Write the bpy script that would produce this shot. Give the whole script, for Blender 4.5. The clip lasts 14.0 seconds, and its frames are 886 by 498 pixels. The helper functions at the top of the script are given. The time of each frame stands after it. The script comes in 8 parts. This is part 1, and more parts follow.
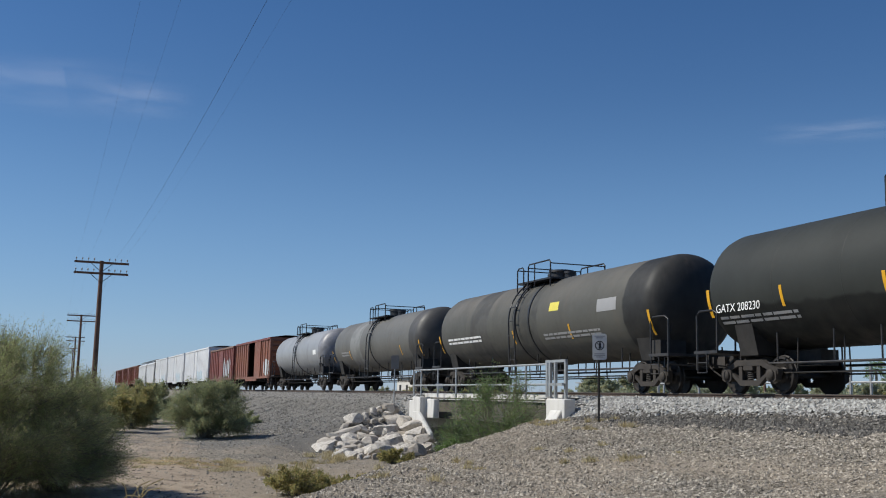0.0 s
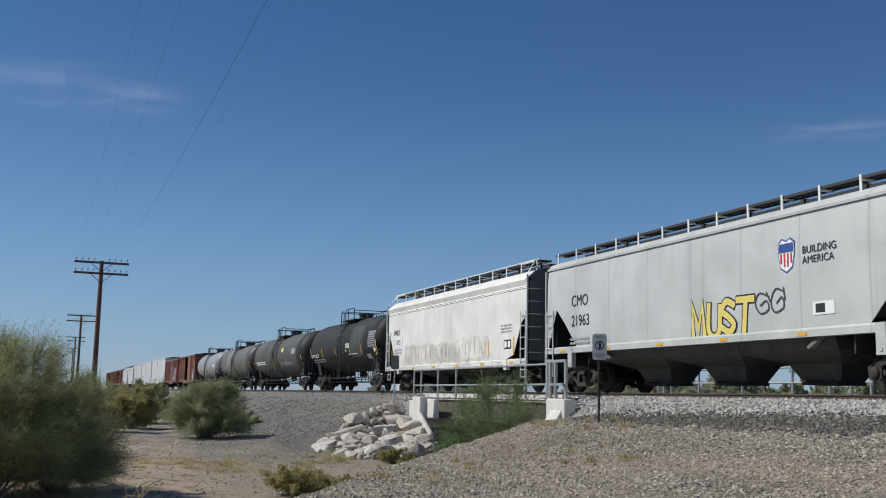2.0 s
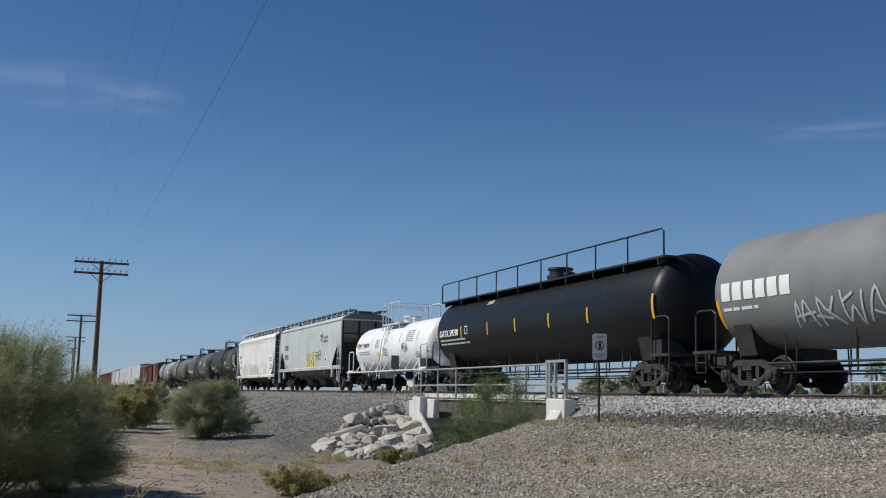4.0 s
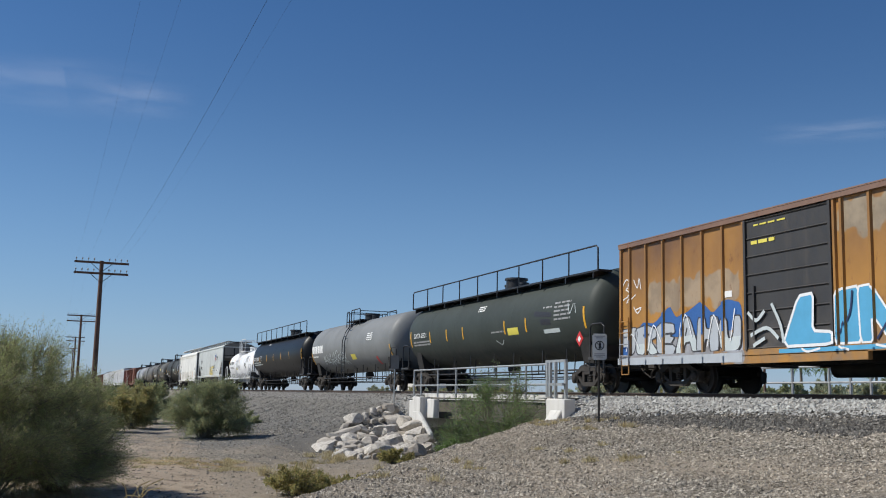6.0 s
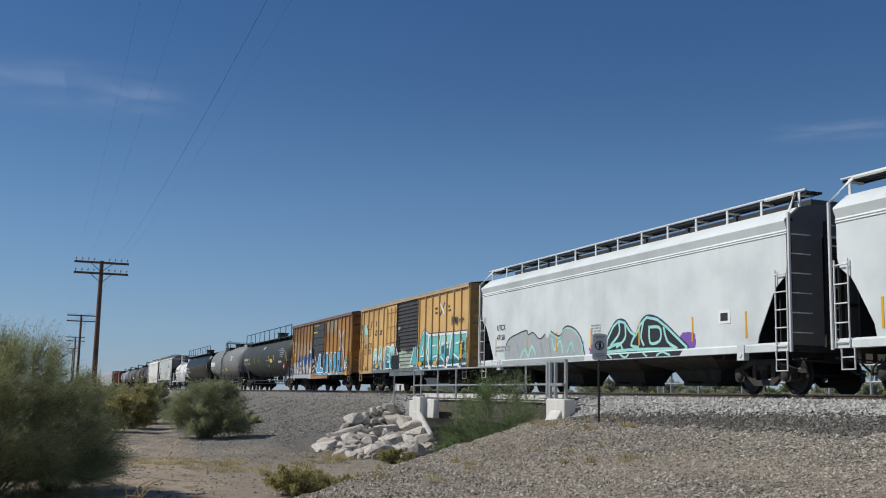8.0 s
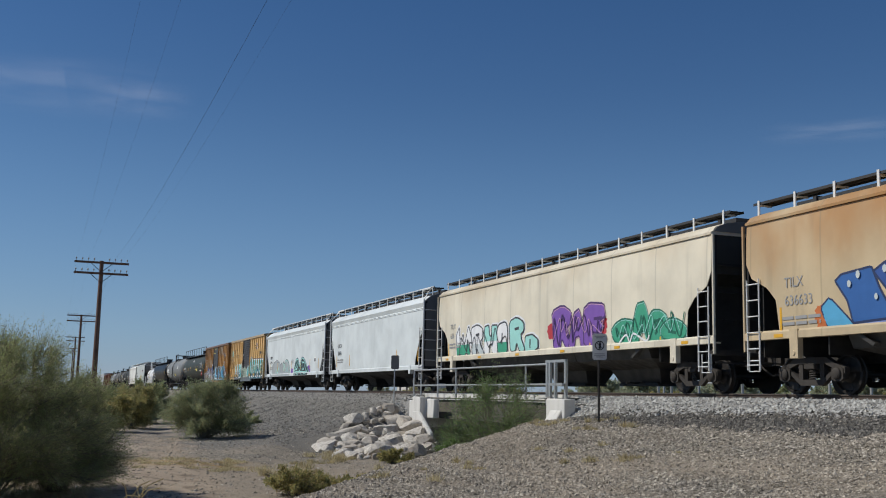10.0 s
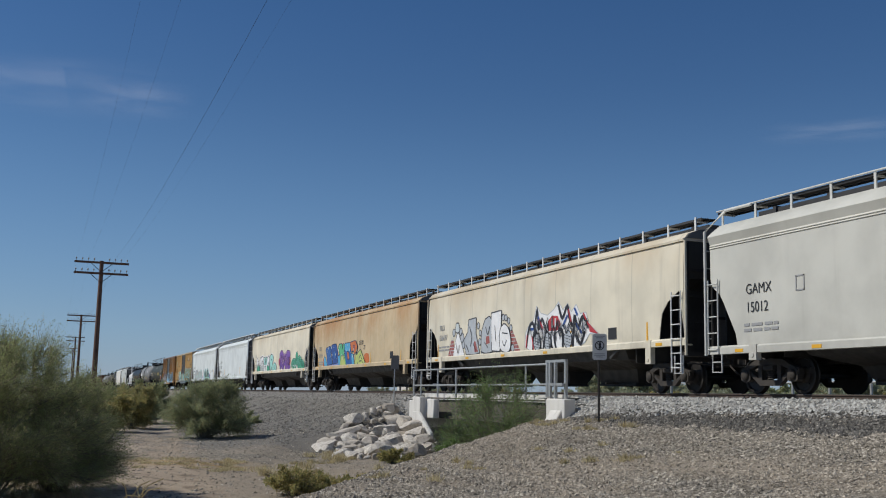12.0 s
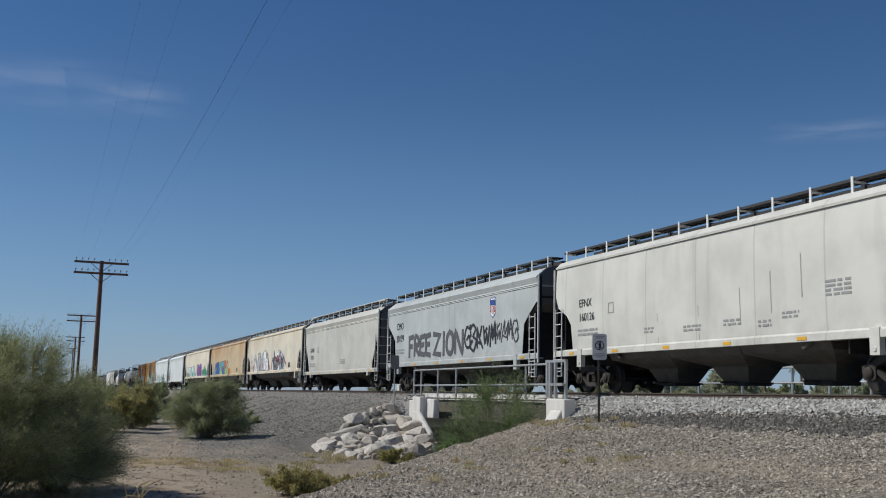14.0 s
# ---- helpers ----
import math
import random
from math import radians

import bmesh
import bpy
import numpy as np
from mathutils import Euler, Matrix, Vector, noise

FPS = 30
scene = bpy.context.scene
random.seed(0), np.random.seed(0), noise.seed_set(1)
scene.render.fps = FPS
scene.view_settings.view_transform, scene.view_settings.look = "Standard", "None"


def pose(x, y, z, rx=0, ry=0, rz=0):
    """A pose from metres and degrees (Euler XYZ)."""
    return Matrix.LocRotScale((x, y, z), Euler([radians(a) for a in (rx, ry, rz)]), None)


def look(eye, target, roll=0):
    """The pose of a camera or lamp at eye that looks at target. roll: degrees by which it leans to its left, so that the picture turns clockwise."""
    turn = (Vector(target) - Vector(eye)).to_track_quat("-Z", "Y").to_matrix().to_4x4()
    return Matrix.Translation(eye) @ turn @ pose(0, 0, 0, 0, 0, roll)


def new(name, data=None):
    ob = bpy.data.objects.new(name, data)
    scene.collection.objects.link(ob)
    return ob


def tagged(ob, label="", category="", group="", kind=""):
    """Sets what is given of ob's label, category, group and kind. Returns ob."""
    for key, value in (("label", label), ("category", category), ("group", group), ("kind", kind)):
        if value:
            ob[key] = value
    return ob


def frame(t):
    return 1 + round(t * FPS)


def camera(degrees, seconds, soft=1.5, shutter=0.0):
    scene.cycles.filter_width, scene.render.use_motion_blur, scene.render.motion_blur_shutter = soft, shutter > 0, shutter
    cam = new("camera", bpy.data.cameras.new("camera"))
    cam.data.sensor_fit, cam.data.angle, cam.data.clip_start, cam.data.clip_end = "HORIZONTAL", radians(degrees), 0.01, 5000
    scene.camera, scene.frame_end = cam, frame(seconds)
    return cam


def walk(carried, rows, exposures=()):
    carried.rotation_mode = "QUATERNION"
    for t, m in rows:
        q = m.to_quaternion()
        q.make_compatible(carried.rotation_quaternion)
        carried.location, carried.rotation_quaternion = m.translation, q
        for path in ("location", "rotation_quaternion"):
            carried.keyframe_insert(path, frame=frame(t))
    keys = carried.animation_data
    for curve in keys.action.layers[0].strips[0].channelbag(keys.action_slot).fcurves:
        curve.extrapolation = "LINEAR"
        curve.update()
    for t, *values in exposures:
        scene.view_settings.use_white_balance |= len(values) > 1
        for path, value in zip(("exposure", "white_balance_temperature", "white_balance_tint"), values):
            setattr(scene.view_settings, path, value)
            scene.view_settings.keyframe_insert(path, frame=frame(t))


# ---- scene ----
# The camera stands still beside the line, a little lower than the rails.
cam = camera(46.011, 14.0, soft=1.05)
EYE = Vector((0.0, 0.0, -0.2437))
VIEW = pose(0, 0, 0, 0, 0, -20.4509) @ pose(0, 0, 0, 90 + 8.0523, 0, 0) @ pose(0, 0, 0, 0, 0, 1.2424)
walk(cam, [(0.0, Matrix.Translation(EYE) @ VIEW), (14.0, Matrix.Translation(EYE) @ VIEW)],
     exposures=[(0.0, -0.05), (1.0, -0.05), (1.5, -0.15), (2.5, -0.25), (3.0, -0.33), (4.2, -0.2), (5.5, -0.08), (6.5, -0.05), (7.0, -0.05), (7.5, -0.13), (8.0, -0.28), (10.5, -0.38), (12.0, -0.38), (12.5, -0.34), (14.0, -0.34)])

# World axes: the track runs along +y (away from the camera), the train goes +y; the rail heads are at z = 0.
TRACK_X = 17.615          # centre line of the track
SIDE = 1.6                # half the width of a wagon

# ---- light ----
SUN_ELEV, SUN_FROM = radians(44), Vector((-0.92, 0.39, 0)).normalized()
world = bpy.data.worlds.new("sky")
scene.world = world
world.use_nodes = True
nt = world.node_tree
nt.nodes.clear()
sky = nt.nodes.new("ShaderNodeTexSky")
sky.sky_type = "NISHITA"
sky.sun_disc = False
sky.sun_elevation = SUN_ELEV
sky.sun_rotation = math.atan2(SUN_FROM.x, SUN_FROM.y)
sky.altitude = 600
sky.air_density, sky.dust_density, sky.ozone_density = 1.0, 0.0, 1.6
bg = nt.nodes.new("ShaderNodeBackground")
bg.inputs["Strength"].default_value = 0.07
wout = nt.nodes.new("ShaderNodeOutputWorld")
deep = nt.nodes.new("ShaderNodeHueSaturation")
deep.inputs["Saturation"].default_value = 1.3
deep.inputs["Value"].default_value = 1.22
nt.links.new(sky.outputs[0], deep.inputs["Color"])
deep.inputs["Hue"].default_value = 0.508
# clear desert air: the sky pales to a light blue towards the horizon
aim = nt.nodes.new("ShaderNodeTexCoord")
split = nt.nodes.new("ShaderNodeSeparateXYZ")
nt.links.new(aim.outputs["Generated"], split.inputs[0])
pale = nt.nodes.new("ShaderNodeMapRange")
pale.interpolation_type = "SMOOTHSTEP"
for key, value in (("From Min", 0.30), ("From Max", -0.02), ("To Min", 0.0), ("To Max", 0.6)):
    pale.inputs[key].default_value = value
nt.links.new(split.outputs[2], pale.inputs["Value"])
blend = nt.nodes.new("ShaderNodeMix")
blend.data_type = "RGBA"
blend.inputs[7].default_value = (2.4, 5.1, 10.2, 1)
nt.links.new(pale.outputs[0], blend.inputs["Factor"])
nt.links.new(deep.outputs[0], blend.inputs[6])
nt.links.new(blend.outputs[2], bg.inputs[0])
nt.links.new(bg.outputs[0], wout.inputs[0])

sun_data = bpy.data.lights.new("sun", "SUN")
sun_data.energy, sun_data.angle, sun_data.color = 4.7, radians(0.53), (0.985, 0.955, 0.88)
sun = new("sun", sun_data)
sun_dir = SUN_FROM * math.cos(SUN_ELEV) + Vector((0, 0, math.sin(SUN_ELEV)))
sun.matrix_world = look(sun_dir * 100, (0, 0, 0))
scene.view_settings.exposure = 0.0

# ---- materials ----
class Nodes:
    """Short hand for building a node material."""

    def __init__(self, name):
        self.mat = bpy.data.materials.new(name)
        self.mat.use_nodes = True
        self.nt = self.mat.node_tree
        self.bsdf = self.nt.nodes["Principled BSDF"]
        self.coord = self.nt.nodes.new("ShaderNodeTexCoord")

    def add(self, kind, **values):
        node = self.nt.nodes.new(kind)
        for key, value in values.items():
            self.put(node.inputs[key.replace("_", " ")], value)
        return node

    def put(self, socket, value):
        if isinstance(value, bpy.types.NodeSocket):
            self.nt.links.new(value, socket)
        elif isinstance(value, tuple) and len(value) == 3 and socket.type == "RGBA":
            socket.default_value = (*value, 1)
        else:
            socket.default_value = value

    def where(self, scale=(1, 1, 1)):
        node = self.add("ShaderNodeMapping", Scale=scale)
        self.nt.links.new(self.coord.outputs["Object"], node.inputs["Vector"])
        return node.outputs[0]

    def noise(self, scale, stretch=(1, 1, 1), detail=4.0, rough=0.55):
        node = self.add("ShaderNodeTexNoise", Vector=self.where(stretch), Scale=scale, Detail=detail, Roughness=rough)
        return node.outputs["Fac"]

    def voronoi(self, scale, stretch=(1, 1, 1), feature="F1", out="Distance"):
        node = self.add("ShaderNodeTexVoronoi", Vector=self.where(stretch), Scale=scale)
        node.feature = feature
        return node.outputs[out]

    def ramp(self, fac, a, b, lo=0.0, hi=1.0):
        node = self.nt.nodes.new("ShaderNodeMapRange")
        node.interpolation_type = "SMOOTHSTEP"
        self.put(node.inputs["Value"], fac)
        for key, value in (("From Min", a), ("From Max", b), ("To Min", lo), ("To Max", hi)):
            self.put(node.inputs[key], value)
        return node.outputs["Result"]

    def mix(self, fac, a, b, mode="MIX"):
        node = self.nt.nodes.new("ShaderNodeMix")
        node.data_type, node.blend_type = "RGBA", mode
        self.put(node.inputs["Factor"], fac)
        self.put(node.inputs[6], a)
        self.put(node.inputs[7], b)
        return node.outputs[2]

    def math(self, op, a, b=0.0):
        node = self.nt.nodes.new("ShaderNodeMath")
        node.operation = op
        self.put(node.inputs[0], a)
        self.put(node.inputs[1], b)
        return node.outputs[0]

    def axis(self, i):
        node = self.nt.nodes.new("ShaderNodeSeparateXYZ")
        self.nt.links.new(self.coord.outputs["Object"], node.inputs[0])
        return node.outputs[i]

    def bump(self, height, strength=0.3, distance=0.02):
        node = self.add("ShaderNodeBump", Strength=strength, Distance=distance, Height=height)
        self.nt.links.new(node.outputs[0], self.bsdf.inputs["Normal"])

    def done(self, color, rough=0.6, metal=0.0, spec=0.5):
        self.put(self.bsdf.inputs["Base Color"], color)
        self.put(self.bsdf.inputs["Roughness"], rough)
        self.put(self.bsdf.inputs["Metallic"], metal)
        self.put(self.bsdf.inputs["Specular IOR Level"], spec)
        return self.mat


def shade(c, k):
    return tuple(min(1.0, v * k) for v in c)


def paint(name, base, grime=(0.11, 0.09, 0.07), amount=0.35, rough=0.5, rust=0.0, rust_color=(0.23, 0.09, 0.035), wash=None, zones=(), seams=0.0, ragged=1.1, relief=0.25, spec=0.5):
    """Weathered rolling stock paint: mottle, vertical run marks, road dust, rust spots.
    zones: sprayed areas, patches and darkened tank heads (y0, y1, z0, z1, colour)."""
    n = Nodes(name)
    color = n.mix(n.ramp(n.noise(0.55, detail=5), 0.35, 0.7), base, shade(base, 0.82))
    if wash:
        w_color, w_low, w_high, w_amount = wash
        near_top = n.ramp(n.math("ADD", n.axis(2), n.math("MULTIPLY", n.noise(0.9, (1, 1, 0.35)), 1.6)), w_low + 0.8, w_high + 0.8)
        color = n.mix(n.math("MULTIPLY", n.math("MULTIPLY", near_top, n.ramp(n.noise(0.35, (1, 1, 0.5)), 0.3, 0.65)), w_amount), color, w_color)
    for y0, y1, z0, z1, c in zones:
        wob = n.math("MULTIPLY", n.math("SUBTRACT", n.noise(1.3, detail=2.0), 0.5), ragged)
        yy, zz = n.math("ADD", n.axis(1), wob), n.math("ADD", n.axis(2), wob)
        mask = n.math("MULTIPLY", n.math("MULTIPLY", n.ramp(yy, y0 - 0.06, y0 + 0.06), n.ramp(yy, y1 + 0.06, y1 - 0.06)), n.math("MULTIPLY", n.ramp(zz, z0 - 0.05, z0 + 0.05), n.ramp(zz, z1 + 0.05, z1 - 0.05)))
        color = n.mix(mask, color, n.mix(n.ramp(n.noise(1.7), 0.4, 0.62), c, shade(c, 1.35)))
    streak = n.math("MULTIPLY", n.ramp(n.noise(1.0, (2.4, 2.4, 0.16), detail=6.0), 0.52, 0.82), n.ramp(n.noise(0.45, detail=3.0), 0.32, 0.62))
    color = n.mix(n.math("MULTIPLY", streak, amount), color, grime)
    dust = n.math("MULTIPLY", n.ramp(n.axis(2), 2.2, 0.9), n.ramp(n.noise(2.1, detail=6.0), 0.3, 0.75))
    color = n.mix(n.math("MULTIPLY", dust, amount), color, (0.19, 0.16, 0.13))
    if rust:
        spots = n.ramp(n.noise(3.2, (1, 1, 0.6), detail=8.0, rough=0.7), 0.70 - 0.22 * rust, 0.80 - 0.16 * rust)
        color = n.mix(n.math("MULTIPLY", spots, min(1.0, 0.4 + rust * 0.6)), color, n.mix(n.noise(18.0), rust_color, shade(rust_color, 0.5)))
    if seams:
        saw = n.math("PINGPONG", n.axis(1), seams * 0.5)
        color = n.mix(n.math("MULTIPLY", n.ramp(saw, 0.045, 0.0), 0.45), color, shade(base, 0.45))
    n.bump(n.math("ADD", n.noise(0.9, detail=2.0), n.math("MULTIPLY", n.noise(30.0), 0.06)), relief, 0.03)
    uneven = 0.25 * min(1.0, relief * 4)
    return n.done(color, n.ramp(n.noise(4.0), 0.2, 0.8, rough - 0.4 * uneven, rough + 0.6 * uneven), 0.0, spec)


def plain(name, base, rough=0.6, metal=0.0, vary=0.25, scale=6.0):
    n = Nodes(name)
    color = n.mix(n.noise(scale, detail=6.0), shade(base, 1 - vary), shade(base, 1 + vary))
    n.bump(n.noise(scale * 5), 0.2, 0.01)
    return n.done(color, rough, metal)


BLACK_PAINT = paint("black_paint", (0.018, 0.018, 0.02), amount=0.25, rough=0.42)
UNDER = paint("underframe_black", (0.016, 0.015, 0.014), amount=0.12, rough=0.75, rust=0.25)
TRUCK = paint("truck_cast_steel", (0.030, 0.025, 0.021), amount=0.12, rough=0.8, rust=0.3, rust_color=(0.075, 0.045, 0.03))
# dark steel, made darker still for the shadow under the wagons
WHEEL_STEEL = plain("wheel_steel", (0.03, 0.026, 0.023), 0.55, 0.4, 0.4, 3.0)
TREAD = plain("polished_tread", (0.55, 0.53, 0.50), 0.25, 1.0, 0.1, 9.0)
WHITE_FIT = plain("white_fittings", (0.68, 0.68, 0.66), 0.55, 0.0, 0.12)
GREY_FIT = plain("grey_fittings", (0.33, 0.34, 0.34), 0.55, 0.0, 0.15)
DARK_GRATE = plain("dark_grating", (0.05, 0.05, 0.052), 0.7, 0.3, 0.3)
LETTER_BLACK = plain("lettering_black", (0.02, 0.02, 0.022), 0.6, 0.0, 0.1)
LETTER_WHITE = plain("lettering_white", (0.78, 0.78, 0.76), 0.6, 0.0, 0.08)
LETTER_GREY = plain("lettering_grey", (0.30, 0.30, 0.30), 0.6, 0.0, 0.08)
YELLOW_TAPE = plain("yellow_reflector", (0.72, 0.38, 0.02), 0.4, 0.0, 0.15)
RED_TAPE = plain("red_placard", (0.55, 0.03, 0.03), 0.5, 0.0, 0.15)
YELLOW_LABEL = plain("yellow_label", (0.72, 0.62, 0.10), 0.5, 0.0, 0.15)


def galvanised():
    n = Nodes("galvanised_steel")
    color = n.mix(n.voronoi(25.0), (0.36, 0.37, 0.37), (0.50, 0.51, 0.51))
    return n.done(n.mix(n.ramp(n.noise(2.0), 0.5, 0.8), color, (0.26, 0.26, 0.26)), 0.5, 0.55)


GALV = galvanised()


def rail_material():
    n = Nodes("rail_steel")
    color = n.mix(n.noise(6.0, (1, 0.3, 1), detail=6.0), (0.05, 0.036, 0.028), (0.095, 0.066, 0.05))
    top = n.ramp(n.axis(2), -0.012, -0.002)
    return n.done(n.mix(top, color, (0.5, 0.48, 0.46)), n.ramp(top, 0, 1, 0.8, 0.25), n.ramp(top, 0, 1, 0.1, 1.0))


RAIL = rail_material()


def wood(name, base, grain=(1, 1, 0.06), rough=0.85):
    n = Nodes(name)
    color = n.mix(n.noise(9.0, grain, detail=8.0), shade(base, 0.55), shade(base, 1.4))
    n.bump(n.noise(22.0, grain, detail=6.0), 0.5, 0.02)
    return n.done(n.mix(n.ramp(n.noise(1.2), 0.5, 0.75), color, shade(base, 0.6)), rough)


POLE_WOOD = wood("pole_wood", (0.15, 0.085, 0.06))
TIE_WOOD = wood("tie_wood", (0.09, 0.07, 0.055), (0.1, 1, 1))


def concrete():
    n = Nodes("weathered_concrete")
    color = n.mix(n.noise(1.8, detail=7.0), (0.55, 0.53, 0.49), (0.72, 0.70, 0.66))
    color = n.mix(n.math("MULTIPLY", n.ramp(n.noise(1.0, (4, 4, 0.4)), 0.5, 0.75), 0.5), color, (0.33, 0.30, 0.26))
    n.bump(n.noise(14.0, detail=6.0), 0.35, 0.02)
    return n.done(color, 0.9)


CONCRETE = concrete()


def rock(name, a, b, spots=(0.2, 0.18, 0.16), scale=5.0, dust=None):
    n = Nodes(name)
    info = n.nt.nodes.new("ShaderNodeObjectInfo")
    geo = n.nt.nodes.new("ShaderNodeNewGeometry")
    pick = n.math("FRACT", n.math("ADD", info.outputs["Random"], geo.outputs["Random Per Island"]))
    color = n.mix(pick, a, b)
    color = n.mix(n.ramp(n.noise(scale, detail=8.0, rough=0.7), 0.42, 0.72), color, spots)
    if dust:
        stretch = n.math("MULTIPLY", n.ramp(n.noise(0.3, (1.6, 0.6, 1), detail=7.0, rough=0.65), 0.42, 0.6), n.ramp(n.axis(0), 13.2, 10.5))
        color = n.mix(n.math("MULTIPLY", stretch, 0.4), color, dust)
        color = n.mix(n.math("MULTIPLY", n.ramp(n.noise(0.55, (1.5, 0.5, 1), detail=6.0), 0.52, 0.68), 0.35), color, spots)
    n.bump(n.noise(scale * 3, detail=8.0), 0.6, 0.03)
    return n.done(color, 0.92, 0.0, 0.25)


RIPRAP = rock("riprap_stone", (0.42, 0.37, 0.31), (0.62, 0.58, 0.52), (0.30, 0.26, 0.21), 4.0)
BALLAST = rock("ballast_stone", (0.31, 0.305, 0.28), (0.58, 0.57, 0.53), (0.22, 0.20, 0.18), 12.0)
GRAVEL = rock("gravel_stone", (0.085, 0.075, 0.06), (0.66, 0.59, 0.49), (0.14, 0.12, 0.093), 12.0, dust=(0.40, 0.335, 0.25))
BANK_GRAVEL = rock("bank_cinder", (0.10, 0.096, 0.087), (0.40, 0.38, 0.345), (0.11, 0.102, 0.09), 10.0)
DARK_GRAVEL = rock("dark_gravel_stone", (0.06, 0.056, 0.05), (0.24, 0.225, 0.20), (0.05, 0.045, 0.04), 12.0)


def leaf(name, a, b, dry=(0.30, 0.25, 0.12), dry_amount=0.15):
    n = Nodes(name)
    geo = n.nt.nodes.new("ShaderNodeNewGeometry")
    rnd = geo.outputs["Random Per Island"]
    color = n.mix(rnd, a, b)
    color = n.mix(n.ramp(n.noise(1.6, detail=3.0), 0.45, 0.7), color, shade(a, 0.7))
    color = n.mix(n.ramp(n.math("FRACT", n.math("MULTIPLY", rnd, 7.3)), 1 - dry_amount, 1 - dry_amount + 0.03), color, dry)
    n.done(color, 0.6, 0.0, 0.3)
    through_light = n.add("ShaderNodeBsdfTranslucent", Color=color)
    mixer = n.nt.nodes.new("ShaderNodeMixShader")
    mixer.inputs[0].default_value = 0.5
    n.nt.links.new(n.bsdf.outputs[0], mixer.inputs[1])
    n.nt.links.new(through_light.outputs[0], mixer.inputs[2])
    n.nt.links.new(mixer.outputs[0], n.nt.nodes["Material Output"].inputs[0])
    return n.mat


LEAF_NEAR = leaf("desert_shrub_leaf", (0.275, 0.315, 0.13), (0.46, 0.49, 0.24), (0.46, 0.40, 0.25), 0.12)
LEAF_FAR = leaf("grey_green_leaf", (0.27, 0.31, 0.16), (0.42, 0.45, 0.26), (0.45, 0.38, 0.2), 0.12)
LEAF_YELLOW = leaf("yellowing_leaf", (0.29, 0.285, 0.11), (0.44, 0.41, 0.17), (0.5, 0.40, 0.18), 0.3)
LEAF_DUSTY = leaf("dusty_roadside_leaf", (0.34, 0.37, 0.23), (0.50, 0.52, 0.36), (0.50, 0.44, 0.28), 0.15)
LEAF_TREE = leaf("palo_verde_leaf", (0.15, 0.24, 0.085), (0.28, 0.38, 0.15), (0.3, 0.3, 0.12), 0.06)
STRAW = leaf("dry_grass_blade", (0.50, 0.42, 0.24), (0.68, 0.60, 0.40), (0.36, 0.30, 0.15), 0.2)
TWIG = wood("grey_twig", (0.20, 0.17, 0.13))


